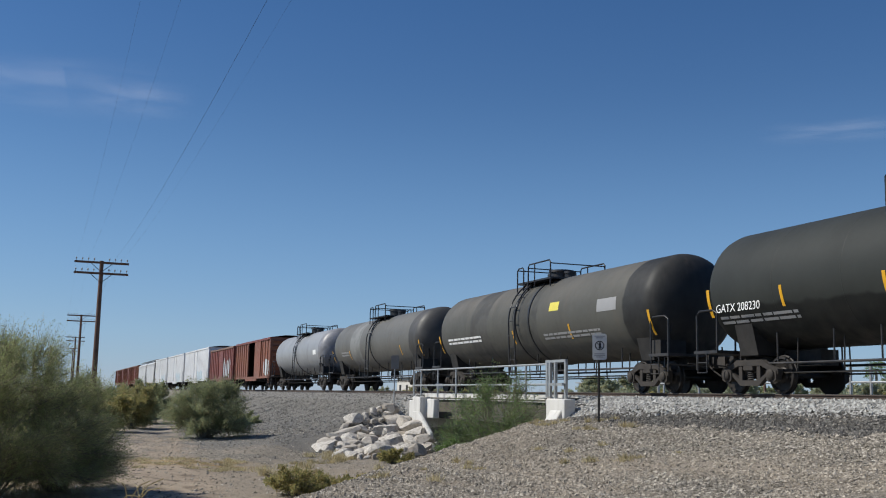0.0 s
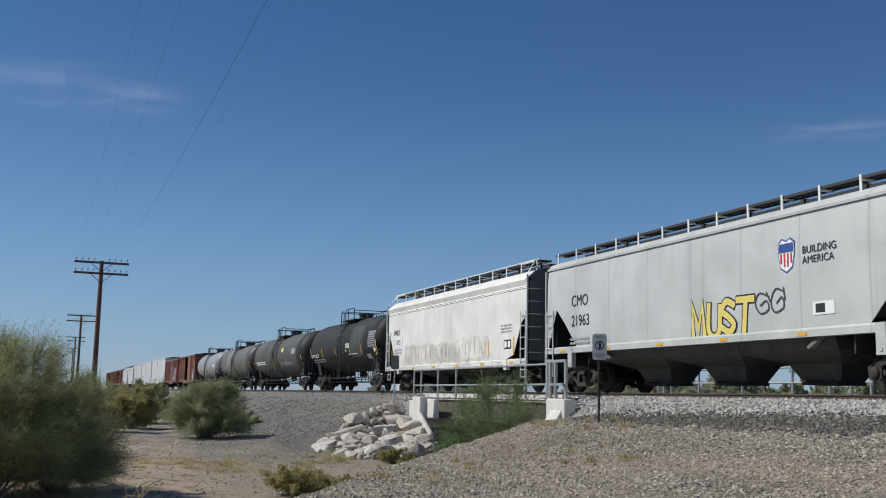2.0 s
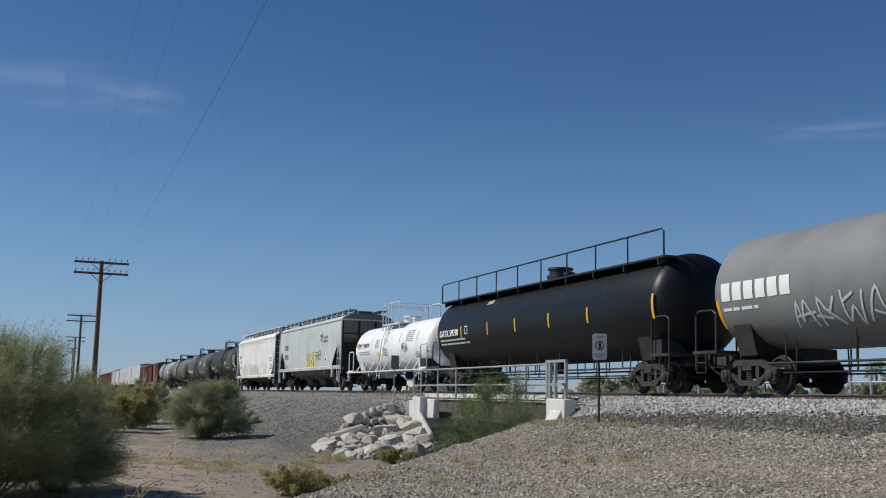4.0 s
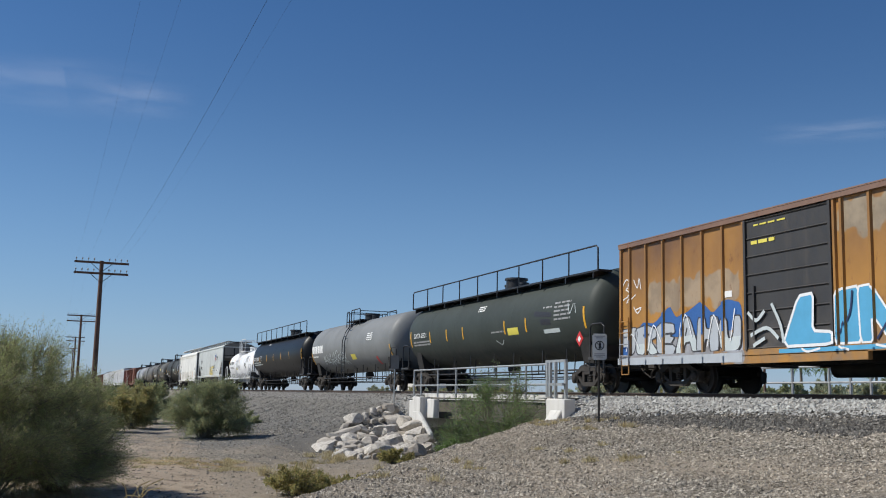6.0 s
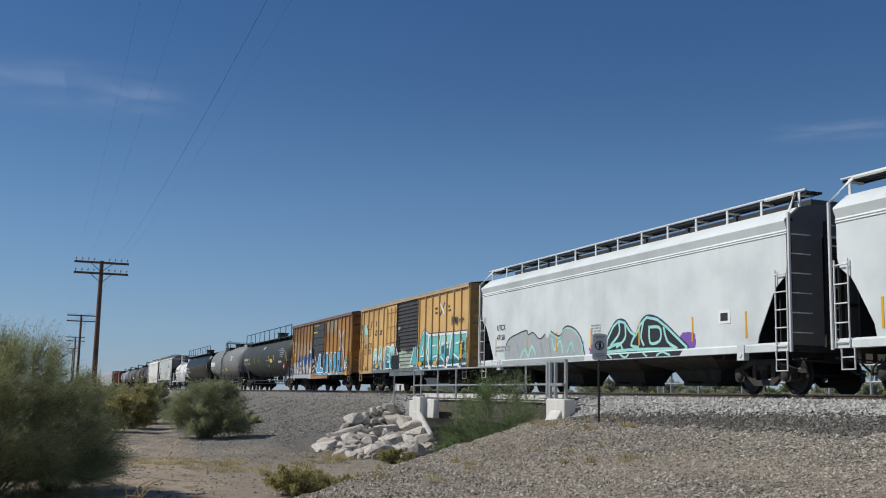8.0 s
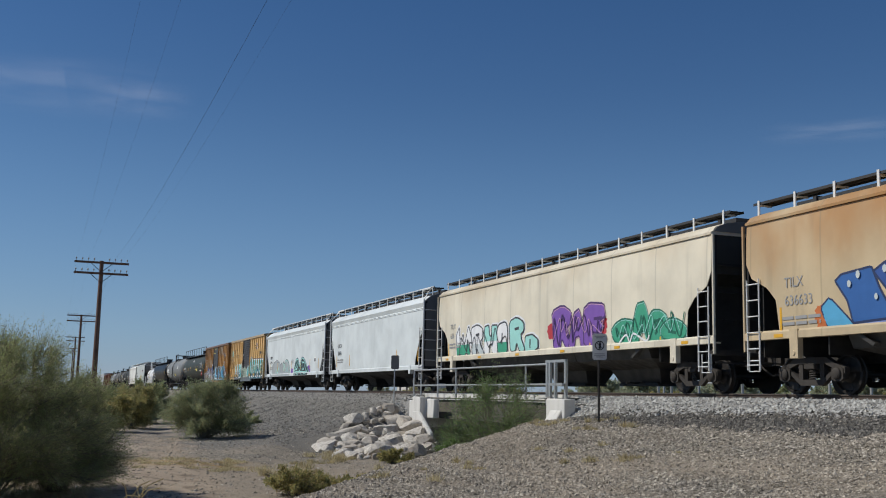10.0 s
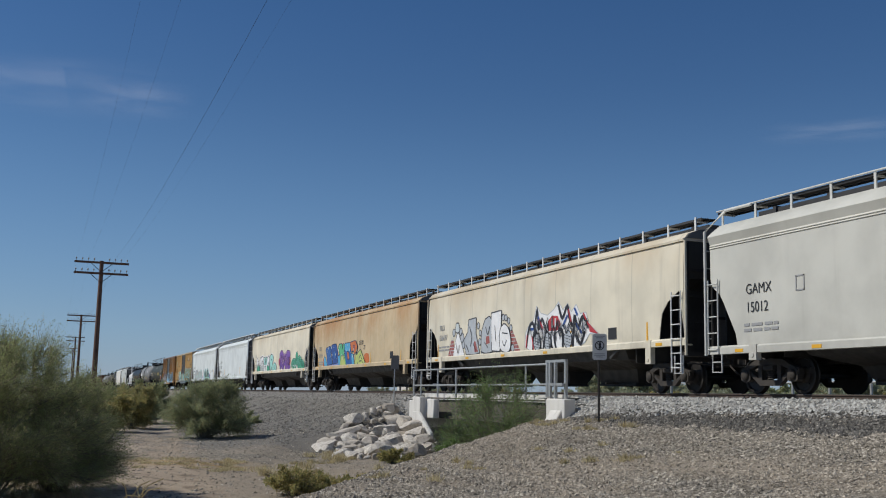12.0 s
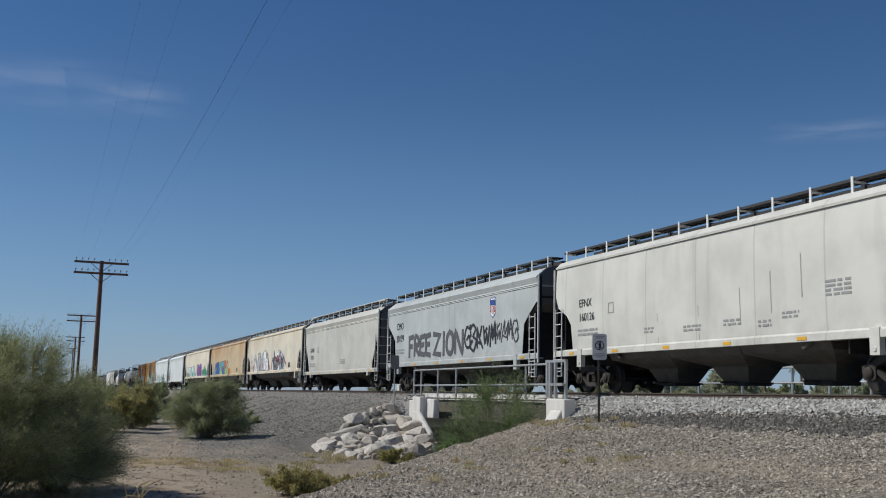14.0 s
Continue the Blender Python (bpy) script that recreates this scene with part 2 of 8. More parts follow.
def ground_material():
    n = Nodes("desert_ground")
    x, y = n.axis(0), n.axis(1)
    sand = n.mix(n.noise(0.5, detail=8.0), (0.36, 0.28, 0.20), (0.52, 0.42, 0.315))
    sand = n.mix(n.ramp(n.noise(1.7, detail=8.0, rough=0.7), 0.5, 0.66), sand, (0.20, 0.158, 0.115))
    cell = n.voronoi(26.0, out="Color")
    sep = n.nt.nodes.new("ShaderNodeSeparateColor")
    n.put(sep.inputs[0], cell)
    dark = n.mix(n.math("POWER", sep.outputs[0], 1.6), (0.105, 0.092, 0.073), (0.46, 0.41, 0.335))
    dirt = n.mix(n.noise(9.0, detail=9.0, rough=0.75), (0.17, 0.145, 0.112), (0.45, 0.39, 0.305))
    gravel = n.mix(n.ramp(n.noise(0.9, detail=7.0), 0.40, 0.66), dark, dirt)
    # tan, dusty strip on the terrace, running along the line
    tan = n.math("MULTIPLY", n.ramp(n.noise(0.3, (1.6, 0.6, 1), detail=7.0, rough=0.65), 0.45, 0.62), n.ramp(x, 13.2, 10.5))
    gravel = n.mix(n.math("MULTIPLY", tan, 0.7), gravel, n.mix(n.noise(11.0, detail=9.0, rough=0.75), (0.22, 0.18, 0.14), (0.50, 0.425, 0.335)))
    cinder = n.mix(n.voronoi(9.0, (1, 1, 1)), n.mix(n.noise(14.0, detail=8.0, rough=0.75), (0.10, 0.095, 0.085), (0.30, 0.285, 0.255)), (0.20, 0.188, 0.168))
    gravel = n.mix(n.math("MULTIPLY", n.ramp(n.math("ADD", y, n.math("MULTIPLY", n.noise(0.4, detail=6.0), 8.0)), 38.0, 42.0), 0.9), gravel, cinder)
    low = n.ramp(n.math("ADD", n.axis(2), n.math("MULTIPLY", n.noise(0.8, detail=6.0), 0.5)), -1.62, -1.88)
    # sand only along the worn path; the rest of the wash is brown dirt and grit
    path = n.math("ADD", n.math("ADD", x, n.math("MULTIPLY", y, -0.085)), n.math("MULTIPLY", n.noise(0.5, detail=5.0), 1.6))
    grit = n.mix(n.ramp(n.noise(1.1, detail=8.0, rough=0.7), 0.55, 0.75), n.mix(n.noise(10.0, detail=8.0, rough=0.75), (0.20, 0.165, 0.125), (0.45, 0.375, 0.285)), gravel)
    wash = n.ramp(n.math("ADD", y, n.math("MULTIPLY", n.noise(0.5), 6.0)), 34.0, 29.0)
    color = n.mix(n.math("MULTIPLY", low, wash), gravel, grit)
    bare = n.ramp(n.noise(0.7, (1.0, 0.45, 1), detail=6.0, rough=0.65), 0.36, 0.56)
    near_bed = n.ramp(n.math("ADD", y, n.math("MULTIPLY", n.noise(0.35, detail=5.0), 9.0)), 39.0, 33.0)
    color = n.mix(n.math("MULTIPLY", n.ramp(path, 2.9, 1.9), n.math("MAXIMUM", near_bed, n.math("MULTIPLY", bare, 0.8))), color, sand)
    straw = n.math("MULTIPLY", n.ramp(n.math("ABSOLUTE", n.math("SUBTRACT", n.math("ADD", y, n.math("MULTIPLY", n.noise(0.8, detail=4.0), 3.0)), 30.2)), 1.6, 0.4), n.ramp(n.noise(1.4, detail=7.0, rough=0.7), 0.38, 0.6))
    color = n.mix(n.math("MULTIPLY", n.math("MULTIPLY", straw, n.ramp(x, 6.2, 4.6)), n.ramp(x, 1.4, 2.4)), color, (0.36, 0.25, 0.11))
    pale = n.ramp(n.math("ADD", x, n.math("MULTIPLY", n.noise(1.2), 0.8)), 14.5, 15.1)
    color = n.mix(n.math("MULTIPLY", n.math("MULTIPLY", pale, n.ramp(y, 50.0, 38.0, 0.35, 1.0)), n.ramp(x, 22.5, 21.0)), color, n.mix(n.voronoi(14.0), (0.20, 0.195, 0.185), (0.48, 0.465, 0.445)))
    far = n.ramp(n.noise(0.05, detail=6.0), 0.4, 0.6)
    color = n.mix(n.math("MULTIPLY", far, n.ramp(y, 90.0, 140.0)), color, (0.25, 0.215, 0.14))
    n.bump(n.math("ADD", n.math("MULTIPLY", n.voronoi(26.0), 0.7), n.math("ADD", n.noise(40.0, detail=4.0), n.math("MULTIPLY", n.noise(4.0, detail=8.0), 1.4))), 0.8, 0.05)
    return n.done(color, 0.95, 0.0, 0.2)


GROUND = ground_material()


# ---- mesh helpers ----
def finish(name, bm, material, smooth=True):
    bmesh.ops.recalc_face_normals(bm, faces=bm.faces)
    me = bpy.data.meshes.new(name)
    bm.to_mesh(me)
    bm.free()
    me.materials.append(material)
    if smooth:
        me.shade_smooth()
        me.set_sharp_from_angle(angle=radians(38))
    return me


def link(name, me, parent=None, label="", kind=""):
    ob = new(name, me)
    ob.parent = parent
    return tagged(ob, label, kind=kind)


def part(name, bm, material, parent, label="", smooth=True):
    return link(name, finish(name, bm, material, smooth), parent, label)


def box(bm, x0, x1, y0, y1, z0, z1):
    v = [bm.verts.new((x, y, z)) for x in (x0, x1) for y in (y0, y1) for z in (z0, z1)]
    for f in ((0, 1, 3, 2), (4, 6, 7, 5), (0, 4, 5, 1), (2, 3, 7, 6), (0, 2, 6, 4), (1, 5, 7, 3)):
        bm.faces.new([v[i] for i in f])
    return bm


def prism(bm, pts, axis, a, b):
    """Extrude a 2D outline along an axis from a to b."""
    def at(p, t):
        return {"x": (t, p[0], p[1]), "y": (p[0], t, p[1]), "z": (p[0], p[1], t)}[axis]
    lo = [bm.verts.new(at(p, a)) for p in pts]
    hi = [bm.verts.new(at(p, b)) for p in pts]
    bm.faces.new(lo)
    bm.faces.new(hi[::-1])
    for i in range(len(pts)):
        j = (i + 1) % len(pts)
        bm.faces.new((lo[i], hi[i], hi[j], lo[j]))
    return bm


def tube(bm, pts, r, seg=6, closed_ends=True, radii=None):
    pts = [Vector(p) for p in pts]
    rings = []
    for i, p in enumerate(pts):
        d = (pts[min(i + 1, len(pts) - 1)] - pts[max(i - 1, 0)]).normalized()
        side = d.cross(Vector((0, 0, 1)) if abs(d.z) < 0.9 else Vector((1, 0, 0))).normalized()
        up = side.cross(d)
        rr = radii[i] if radii else r
        rings.append([bm.verts.new(p + (side * math.cos(k * 2 * math.pi / seg) + up * math.sin(k * 2 * math.pi / seg)) * rr) for k in range(seg)])
    for a, b in zip(rings, rings[1:]):
        for k in range(seg):
            bm.faces.new((a[k], a[(k + 1) % seg], b[(k + 1) % seg], b[k]))
    if closed_ends:
        bm.faces.new(rings[0][::-1])
        bm.faces.new(rings[-1])
    return bm


def lathe(bm, profile, cx, cz, seg=40, axis="y"):
    """Revolve (along, radius) pairs about a lengthwise or cross axis."""
    rings = []
    for t, r in profile:
        ring = []
        for k in range(seg):
            a = 2 * math.pi * k / seg
            c, s = r * math.cos(a), r * math.sin(a)
            ring.append(bm.verts.new((cx + c, t, cz + s) if axis == "y" else (t, cx + c, cz + s)))
        rings.append(ring)
    for a, b in zip(rings, rings[1:]):
        for k in range(seg):
            bm.faces.new((a[k], a[(k + 1) % seg], b[(k + 1) % seg], b[k]))
    bm.faces.new(rings[0][::-1])
    bm.faces.new(rings[-1])
    return bm


def empty(name, label, category, group=""):
    return tagged(new(name), label, category, group)


TEXTS = {}


def letters(body, size, material, parent, at_y, at_z, x, name="lettering", slant=0.0, wide=1.0, bold=0):
    """Lettering on the camera-facing side of a wagon; it starts at y = at_y and reads towards -y."""
    key = (body, size, slant, wide, material.name)
    if key not in TEXTS:
        cu = bpy.data.curves.new("lettering", "FONT")
        cu.body, cu.size, cu.shear, cu.extrude = body, size, slant, 0.0015
        cu.space_line = 0.95
        ob = new("lettering_source", cu)
        bpy.context.view_layer.update()
        me = bpy.data.meshes.new_from_object(ob.evaluated_get(bpy.context.evaluated_depsgraph_get()))
        bpy.data.objects.remove(ob)
        for v in me.vertices:
            v.co = (-v.co.z, -v.co.x * wide, v.co.y)
        me.materials.clear()
        me.materials.append(material)
        TEXTS[key] = me
    for k in range(bold + 1):
        ob = link(name, TEXTS[key], parent)
        ob.location = (x - 0.008 - 0.002 * k, at_y - 0.018 * k, at_z)
    return ob


def bars(parent, y, z, w, h, rows, material, x, seed=1, name="text_bar"):
    """Lines of small stencilling, each word a plain bar; x is a place or a curve of the side."""
    rnd = random.Random(seed)
    step = h / rows
    at_x = x if callable(x) else (lambda zz: -x)
    for i in range(rows):
        at = y
        z1 = z - i * step
        z0 = z1 - step * 0.55
        while at > y - w + 0.03:
            run = rnd.uniform(0.14, 0.42) * max(0.6, min(w, 1.6))
            end = max(y - w, at - run)
            xa, xb = -at_x(z0) - 0.009, -at_x(z1) - 0.009
            bm = prism(bmesh.new(), [(xa, z0), (xb, z1), (xb + 0.004, z1), (xa + 0.004, z0)], "y", end, at)
            part(name, bm, material, parent, smooth=False)
            at = end - rnd.uniform(0.04, 0.09)


def plate(name, parent, y0, y1, z0, z1, material, x, label="", t=0.006):
    return part(name, box(bmesh.new(), x - 0.004 - t, x - 0.004, min(y0, y1), max(y0, y1), z0, z1), material, parent, label, False)

# ---- ground, line, bridge ----
def lerp(x, pts):
    return float(np.interp(x, [p[0] for p in pts], [p[1] for p in pts]))


def ease(a, b, x):
    t = min(1.0, max(0.0, (x - a) / (b - a)))
    return t * t * (3 - 2 * t)


TERRACE = [(-40, -1.95), (-6, -1.85), (3, -1.8), (8.3, -1.5), (10.8, -1.15), (13.2, -0.78), (14.2, -0.66), (15.5, -0.17), (19.7, -0.17), (21.6, -0.7), (26, -0.45), (60, -0.45)]
BANK = [(-40, -2.15), (5, -2.12), (8, -2.0), (11, -1.55), (13.5, -0.85), (15.5, -0.17), (19.7, -0.17), (21.6, -0.7), (26, -0.45), (60, -0.45)]
CREST = [(-40, -30), (-6, 2), (0, 10), (3.5, 15.6), (8.3, 22.8), (10.8, 25), (14.3, 28.6), (15, 29.2)]
TOE = [(-40, 18), (2, 23), (6, 30), (9, 38), (12, 41), (14.5, 42.4)]
BED = -2.25


def ground_z(x, y):
    terr, bank = lerp(x, TERRACE), lerp(x, BANK)
    if x > 14.9:
        if 21 > x:
            k = ease(28.8, 29.6, y) * ease(42.2, 41.4, y)
        else:
            k = ease(28.8, 30.5, y) * ease(42.2, 40.5, y) * ease(40, 30, x)
        return terr * (1 - k) + BED * k
    yb, yf = lerp(x, CREST), lerp(x, TOE)
    k = ease(-0.4, 2.0, y - yb)
    z = terr * (1 - k) + BED * k
    k2 = ease(-1.5, 3.0, y - yf)
    z = z * (1 - k2) + bank * k2
    rough = 0.05 * noise.noise((x * 0.7, y * 0.7, 3.0)) + 0.025 * noise.noise((x * 2.3, y * 2.3, 7.0))
    dip = 0.42 * math.exp(-((x - 13.7) / 0.9) ** 2 - ((y - 28.0) / 1.2) ** 2)
    return z + rough * ease(15.4, 13.5, x) - dip


def build_ground():
    xs = np.unique(np.round(np.concatenate([-np.geomspace(9, 3500, 36)[::-1], np.arange(-9, 23.5, 0.16), np.geomspace(23.6, 3500, 36)]), 3))
    ys = np.unique(np.round(np.concatenate([-np.geomspace(10, 1500, 16)[::-1], np.arange(-10, 9, 0.8), np.arange(9, 62, 0.18), np.geomspace(62, 4500, 90)]), 3))
    verts = [(x, y, ground_z(x, y)) for y in ys for x in xs]
    n = len(xs)
    faces = [(j * n + i, j * n + i + 1, (j + 1) * n + i + 1, (j + 1) * n + i) for j in range(len(ys) - 1) for i in range(n - 1)]
    me = bpy.data.meshes.new("ground")
    me.from_pydata(verts, [], faces)
    me.materials.append(GROUND)
    me.shade_smooth()
    tagged(new("ground", me), "grey gravel terrace and sandy dry wash in open desert", "ground", kind="structure")


build_ground()


def build_track():
    root = tagged(new("railway_track"), "single ballasted track with rusty rails on timber ties", "railway track", kind="structure")
    for x in (TRACK_X - 0.7525, TRACK_X + 0.7525):
        bm = bmesh.new()
        prism(bm, [(x - 0.075, -0.16), (x + 0.075, -0.16), (x + 0.07, -0.145), (x + 0.012, -0.125), (x + 0.012, -0.05), (x + 0.036, -0.036), (x + 0.036, -0.005), (x + 0.03, 0.0), (x - 0.03, 0.0), (x - 0.036, -0.005), (x - 0.036, -0.036), (x - 0.012, -0.05), (x - 0.012, -0.125), (x - 0.07, -0.145)], "y", -120, 900)
        part("rail", bm, RAIL, root, "rusty steel rail with a polished head")
    me = finish("tie", box(bmesh.new(), -1.3, 1.3, -0.115, 0.115, -0.32, -0.155), TIE_WOOD, False)
    for i in range(220):
        t = link("tie", me, root)
        t.location = (TRACK_X, 14 + i * 0.5, -0.004 * (i % 3))


build_track()


def stones(name, count, where, size, material, label, category, seed, flat=0.7):
    """Loose stone as one mesh of small irregular solids."""
    rng = np.random.default_rng(seed)
    base = np.array([(1, 0, 0), (-1, 0, 0), (0, 1, 0), (0, -1, 0), (0, 0, 1), (0, 0, -1)], float)
    tri = np.array([(0, 2, 4), (2, 1, 4), (1, 3, 4), (3, 0, 4), (2, 0, 5), (1, 2, 5), (3, 1, 5), (0, 3, 5)])
    pts = where(rng, count)
    n = len(pts)
    s = size[0] + (size[1] - size[0]) * rng.random(n) ** 2.2
    v = base[None] * (0.55 + 0.75 * rng.random((n, 6, 1))) + rng.normal(0, 0.22, (n, 6, 3))
    v[:, :, 2] *= flat
    a = rng.random(n) * 6.283
    c, d = np.cos(a)[:, None], np.sin(a)[:, None]
    x, y = v[:, :, 0] * c - v[:, :, 1] * d, v[:, :, 0] * d + v[:, :, 1] * c
    v = np.stack([x, y, v[:, :, 2]], 2) * s[:, None, None] + pts[:, None, :]
    faces = (tri[None] + 6 * np.arange(n)[:, None, None]).reshape(-1, 3)
    me = bpy.data.meshes.new(name)
    me.from_pydata(v.reshape(-1, 3).tolist(), [], faces.tolist())
    me.materials.append(material)
    return tagged(new(name, me), label, category, kind="stuff")


def drop(xs, ys, lift=0.0):
    return np.array([(x, y, ground_z(x, y) + lift) for x, y in zip(xs, ys)])


def on_shoulder(rng, n):
    y = 15 + 30 * rng.random(n) ** 1.25
    x = 14.2 + 2.55 * rng.random(n)
    keep = (x > 14.95 - 0.75 * np.clip((y - 17) / 9, 0, 1) + rng.normal(0, 0.1, n)) & ~((y > 29.4) & (y < 41.6) & (x < 15.3))
    x, y = x[keep], y[keep]
    p = drop(x, y, 0.0)
    p[:, 2] = np.where((y > 29.0) & (y < 42.0), np.interp(x, [15.2, 15.6], [-0.22, -0.17]), p[:, 2])
    return p


def on_terrace(rng, n):
    y = 10.5 + 20 * rng.random(n) ** 1.15
    x = 1.5 + 13.2 * rng.random(n)
    keep = (y < np.interp(x, [c[0] for c in CREST], [c[1] for c in CREST]) + 1.0) & (x < y * 1.1)
    return drop(x[keep], y[keep])


def on_bank(rng, n):
    y = 36 + 55 * rng.random(n) ** 1.4
    x = 8.0 + 8.7 * rng.random(n)
    keep = y > np.interp(x, [c[0] for c in TOE], [c[1] for c in TOE]) + 1.5
    return drop(x[keep], y[keep])


def in_wash(rng, n):
    y = 16 + 30 * rng.random(n)
    x = 1 + 9 * rng.random(n)
    keep = y > np.interp(x, [c[0] for c in CREST], [c[1] for c in CREST]) + 0.5
    return drop(x[keep], y[keep])


stones("ballast", 30000, on_shoulder, (0.03, 0.085), BALLAST, "pale grey crushed stone ballast beside the rails", "ballast", 3)
def below_shoulder(rng, n):
    y = 14.5 + 11 * rng.random(n) ** 1.3
    x = 13.3 + rng.normal(0.75, 0.42, n)
    keep = (x < 15.15) & (x > 12.6)
    return drop(x[keep], y[keep])


stones("foot_gravel", 16000, below_shoulder, (0.02, 0.065), DARK_GRAVEL, "dark gravel at the foot of the ballast", "gravel", 9)
stones("gravel", 150000, on_terrace, (0.006, 0.042), GRAVEL, "dark grey and tan loose gravel on the terrace", "gravel", 4)
stones("bank_gravel", 34000, on_bank, (0.014, 0.065), BANK_GRAVEL, "dark gravel on the railway embankment", "gravel", 5)
stones("wash_pebbles", 9000, in_wash, (0.008, 0.05), GRAVEL, "scattered pebbles on the sandy wash", "pebbles", 6)


def boulder_mesh(seed):
    rnd = random.Random(seed)
    bm = bmesh.new()
    bmesh.ops.create_icosphere(bm, subdivisions=2, radius=1.0)
    cuts = [Vector((rnd.gauss(0, 1), rnd.gauss(0, 1), rnd.gauss(0, 1))).normalized() for _ in range(11)]
    depth = [rnd.uniform(0.42, 0.74) for _ in cuts]
    for v in bm.verts:
        for c, d in zip(cuts, depth):
            over = v.co.dot(c) - d
            if over > 0:
                v.co -= c * over * 0.97
        v.co += v.co.normalized() * 0.05 * noise.noise(v.co * 2.2 + Vector((seed, 0, 0)))
        v.co = Vector((v.co.x * 1.15, v.co.y * 0.85, v.co.z * 0.62))
    return finish("boulder", bm, RIPRAP, False)


def build_riprap():
    meshes = [boulder_mesh(s) for s in range(9)]
    rnd = random.Random(11)
    placed = []
    tries = 0
    while len(placed) < 150 and tries < 6000:
        tries += 1
        u, v = rnd.random(), rnd.random()
        # a fan of rock below the far abutment, spilling into the wash
        x = 9.0 + 5.3 * u
        mid = lerp(x, [(9.0, 33.6), (11, 36), (13, 39.2), (14.3, 41.4)])
        wide = lerp(x, [(9.0, 2.4), (11, 4.6), (13, 4.2), (14.3, 2.6)])
        y = mid + (v - 0.42) * 2 * wide
        r = rnd.uniform(0.26, 0.66) if rnd.random() < 0.75 else rnd.uniform(0.14, 0.26)
        if any((x - a) ** 2 + (y - b) ** 2 < (0.62 * (r + c)) ** 2 for a, b, c in placed):
            continue
        placed.append((x, y, r))
        z = ground_z(x, y) + r * 0.26 + 0.10 * ease(9.0, 13, x) * ease(wide * 1.1, 0.0, abs(y - mid))
        ob = tagged(new("boulder", rnd.choice(meshes)), "pale angular riprap boulder in the pile by the abutment", "boulder", "riprap boulders")
        ob.matrix_world = pose(x, y, z, rnd.uniform(-25, 25), rnd.uniform(-25, 25), rnd.uniform(0, 360)) @ Matrix.Diagonal((r, r, r, 1))
    for x, y, r, up in ((13.5, 40.9, 0.55, 0.95), (13.5, 40.1, 0.5, 0.95), (13.45, 39.3, 0.5, 0.85), (13.4, 38.5, 0.5, 0.62), (13.45, 37.7, 0.5, 0.4), (13.3, 40.5, 0.6, 0.4), (13.2, 39.6, 0.6, 0.4), (13.1, 38.8, 0.6, 0.35), (13.0, 38.0, 0.55, 0.25), (12.85, 40.6, 0.5, 0.62), (12.7, 39.5, 0.5, 0.45), (13.7, 38.9, 0.4, 0.35), (13.65, 40.2, 0.45, 0.3)):
        ob = tagged(new("boulder", rnd.choice(meshes)), "pale angular riprap boulder in the pile by the abutment", "boulder", "riprap boulders")
        ob.matrix_world = pose(x, y, ground_z(x, y) + up, rnd.uniform(-25, 25), rnd.uniform(-25, 25), rnd.uniform(0, 360)) @ Matrix.Diagonal((r, r, r, 1))
    for x, y, r in ((13.2, 27.6, 0.3), (12.6, 27.9, 0.25), (13.6, 28.0, 0.22), (12.2, 27.2, 0.16), (11.6, 27.0, 0.2), (14.2, 27.2, 0.2)):
        ob = tagged(new("boulder", rnd.choice(meshes)), "pale boulder half buried at the foot of the bridge end", "boulder", "riprap boulders")
        ob.matrix_world = pose(x, y, ground_z(x, y) + r * 0.25, rnd.uniform(-25, 25), rnd.uniform(-25, 25), rnd.uniform(0, 360)) @ Matrix.Diagonal((r, r, r, 1))


build_riprap()


def build_bridge():
    root = tagged(new("railway_bridge"), "short railway bridge with dark girders on white concrete abutments", "bridge", kind="structure")
    girder_mat = paint("weathered_girder", (0.075, 0.072, 0.055), amount=0.5, rough=0.85, rust=0.3)
    for x in (14.95, 20.1):
        bm = bmesh.new()
        box(bm, x, x + 0.12, 28.9, 41.9, -1.08, -0.30)
        box(bm, x - 0.1, x + 0.22, 28.9, 41.9, -0.33, -0.28)
        box(bm, x - 0.1, x + 0.22, 28.9, 41.9, -1.1, -1.06)
        part("girder", bm, girder_mat, root, smooth=False)
    part("deck", box(bmesh.new(), 14.9, 20.3, 28.9, 41.9, -0.30, -0.2), girder_mat, root, smooth=False)
    part("ballast_curb", box(bmesh.new(), 14.86, 15.02, 29.0, 41.6, -0.36, -0.1), CONCRETE, root, "pale concrete curb")
    # far abutment: stepped back wall and a sloping wing wall toward the wash
    bm = bmesh.new()
    box(bm, 14.5, 20.6, 41.72, 42.6, -2.6, -0.42)
    box(bm, 13.95, 14.42, 39.7, 40.6, -2.6, -0.26)
    box(bm, 14.25, 14.5, 38.9, 39.72, -1.1, -0.34)
    prism(bm, [(40.1, -0.85), (39.5, -0.85), (38.0, -1.62), (38.0, -2.6), (40.1, -2.6)], "x", 13.8, 13.95)
    bmesh.ops.bevel(bm, geom=list(bm.edges), offset=0.03, segments=1, affect="EDGES")
    part("abutment", bm, CONCRETE, root, "white weathered concrete abutment with a sloping wing")
    bm = bmesh.new()
    box(bm, 14.66, 20.6, 28.2, 29.3, -2.6, -0.45)
    box(bm, 14.22, 14.62, 27.72, 28.9, -2.6, -0.23)
    prism(bm, [(14.22, -0.55), (14.22, -2.6), (13.95, -2.6), (13.95, -0.95)], "y", 27.85, 28.55)
    bmesh.ops.bevel(bm, geom=list(bm.edges), offset=0.03, segments=1, affect="EDGES")
    part("abutment", bm, CONCRETE, root, "white weathered concrete abutment with a stepped top")


build_bridge()


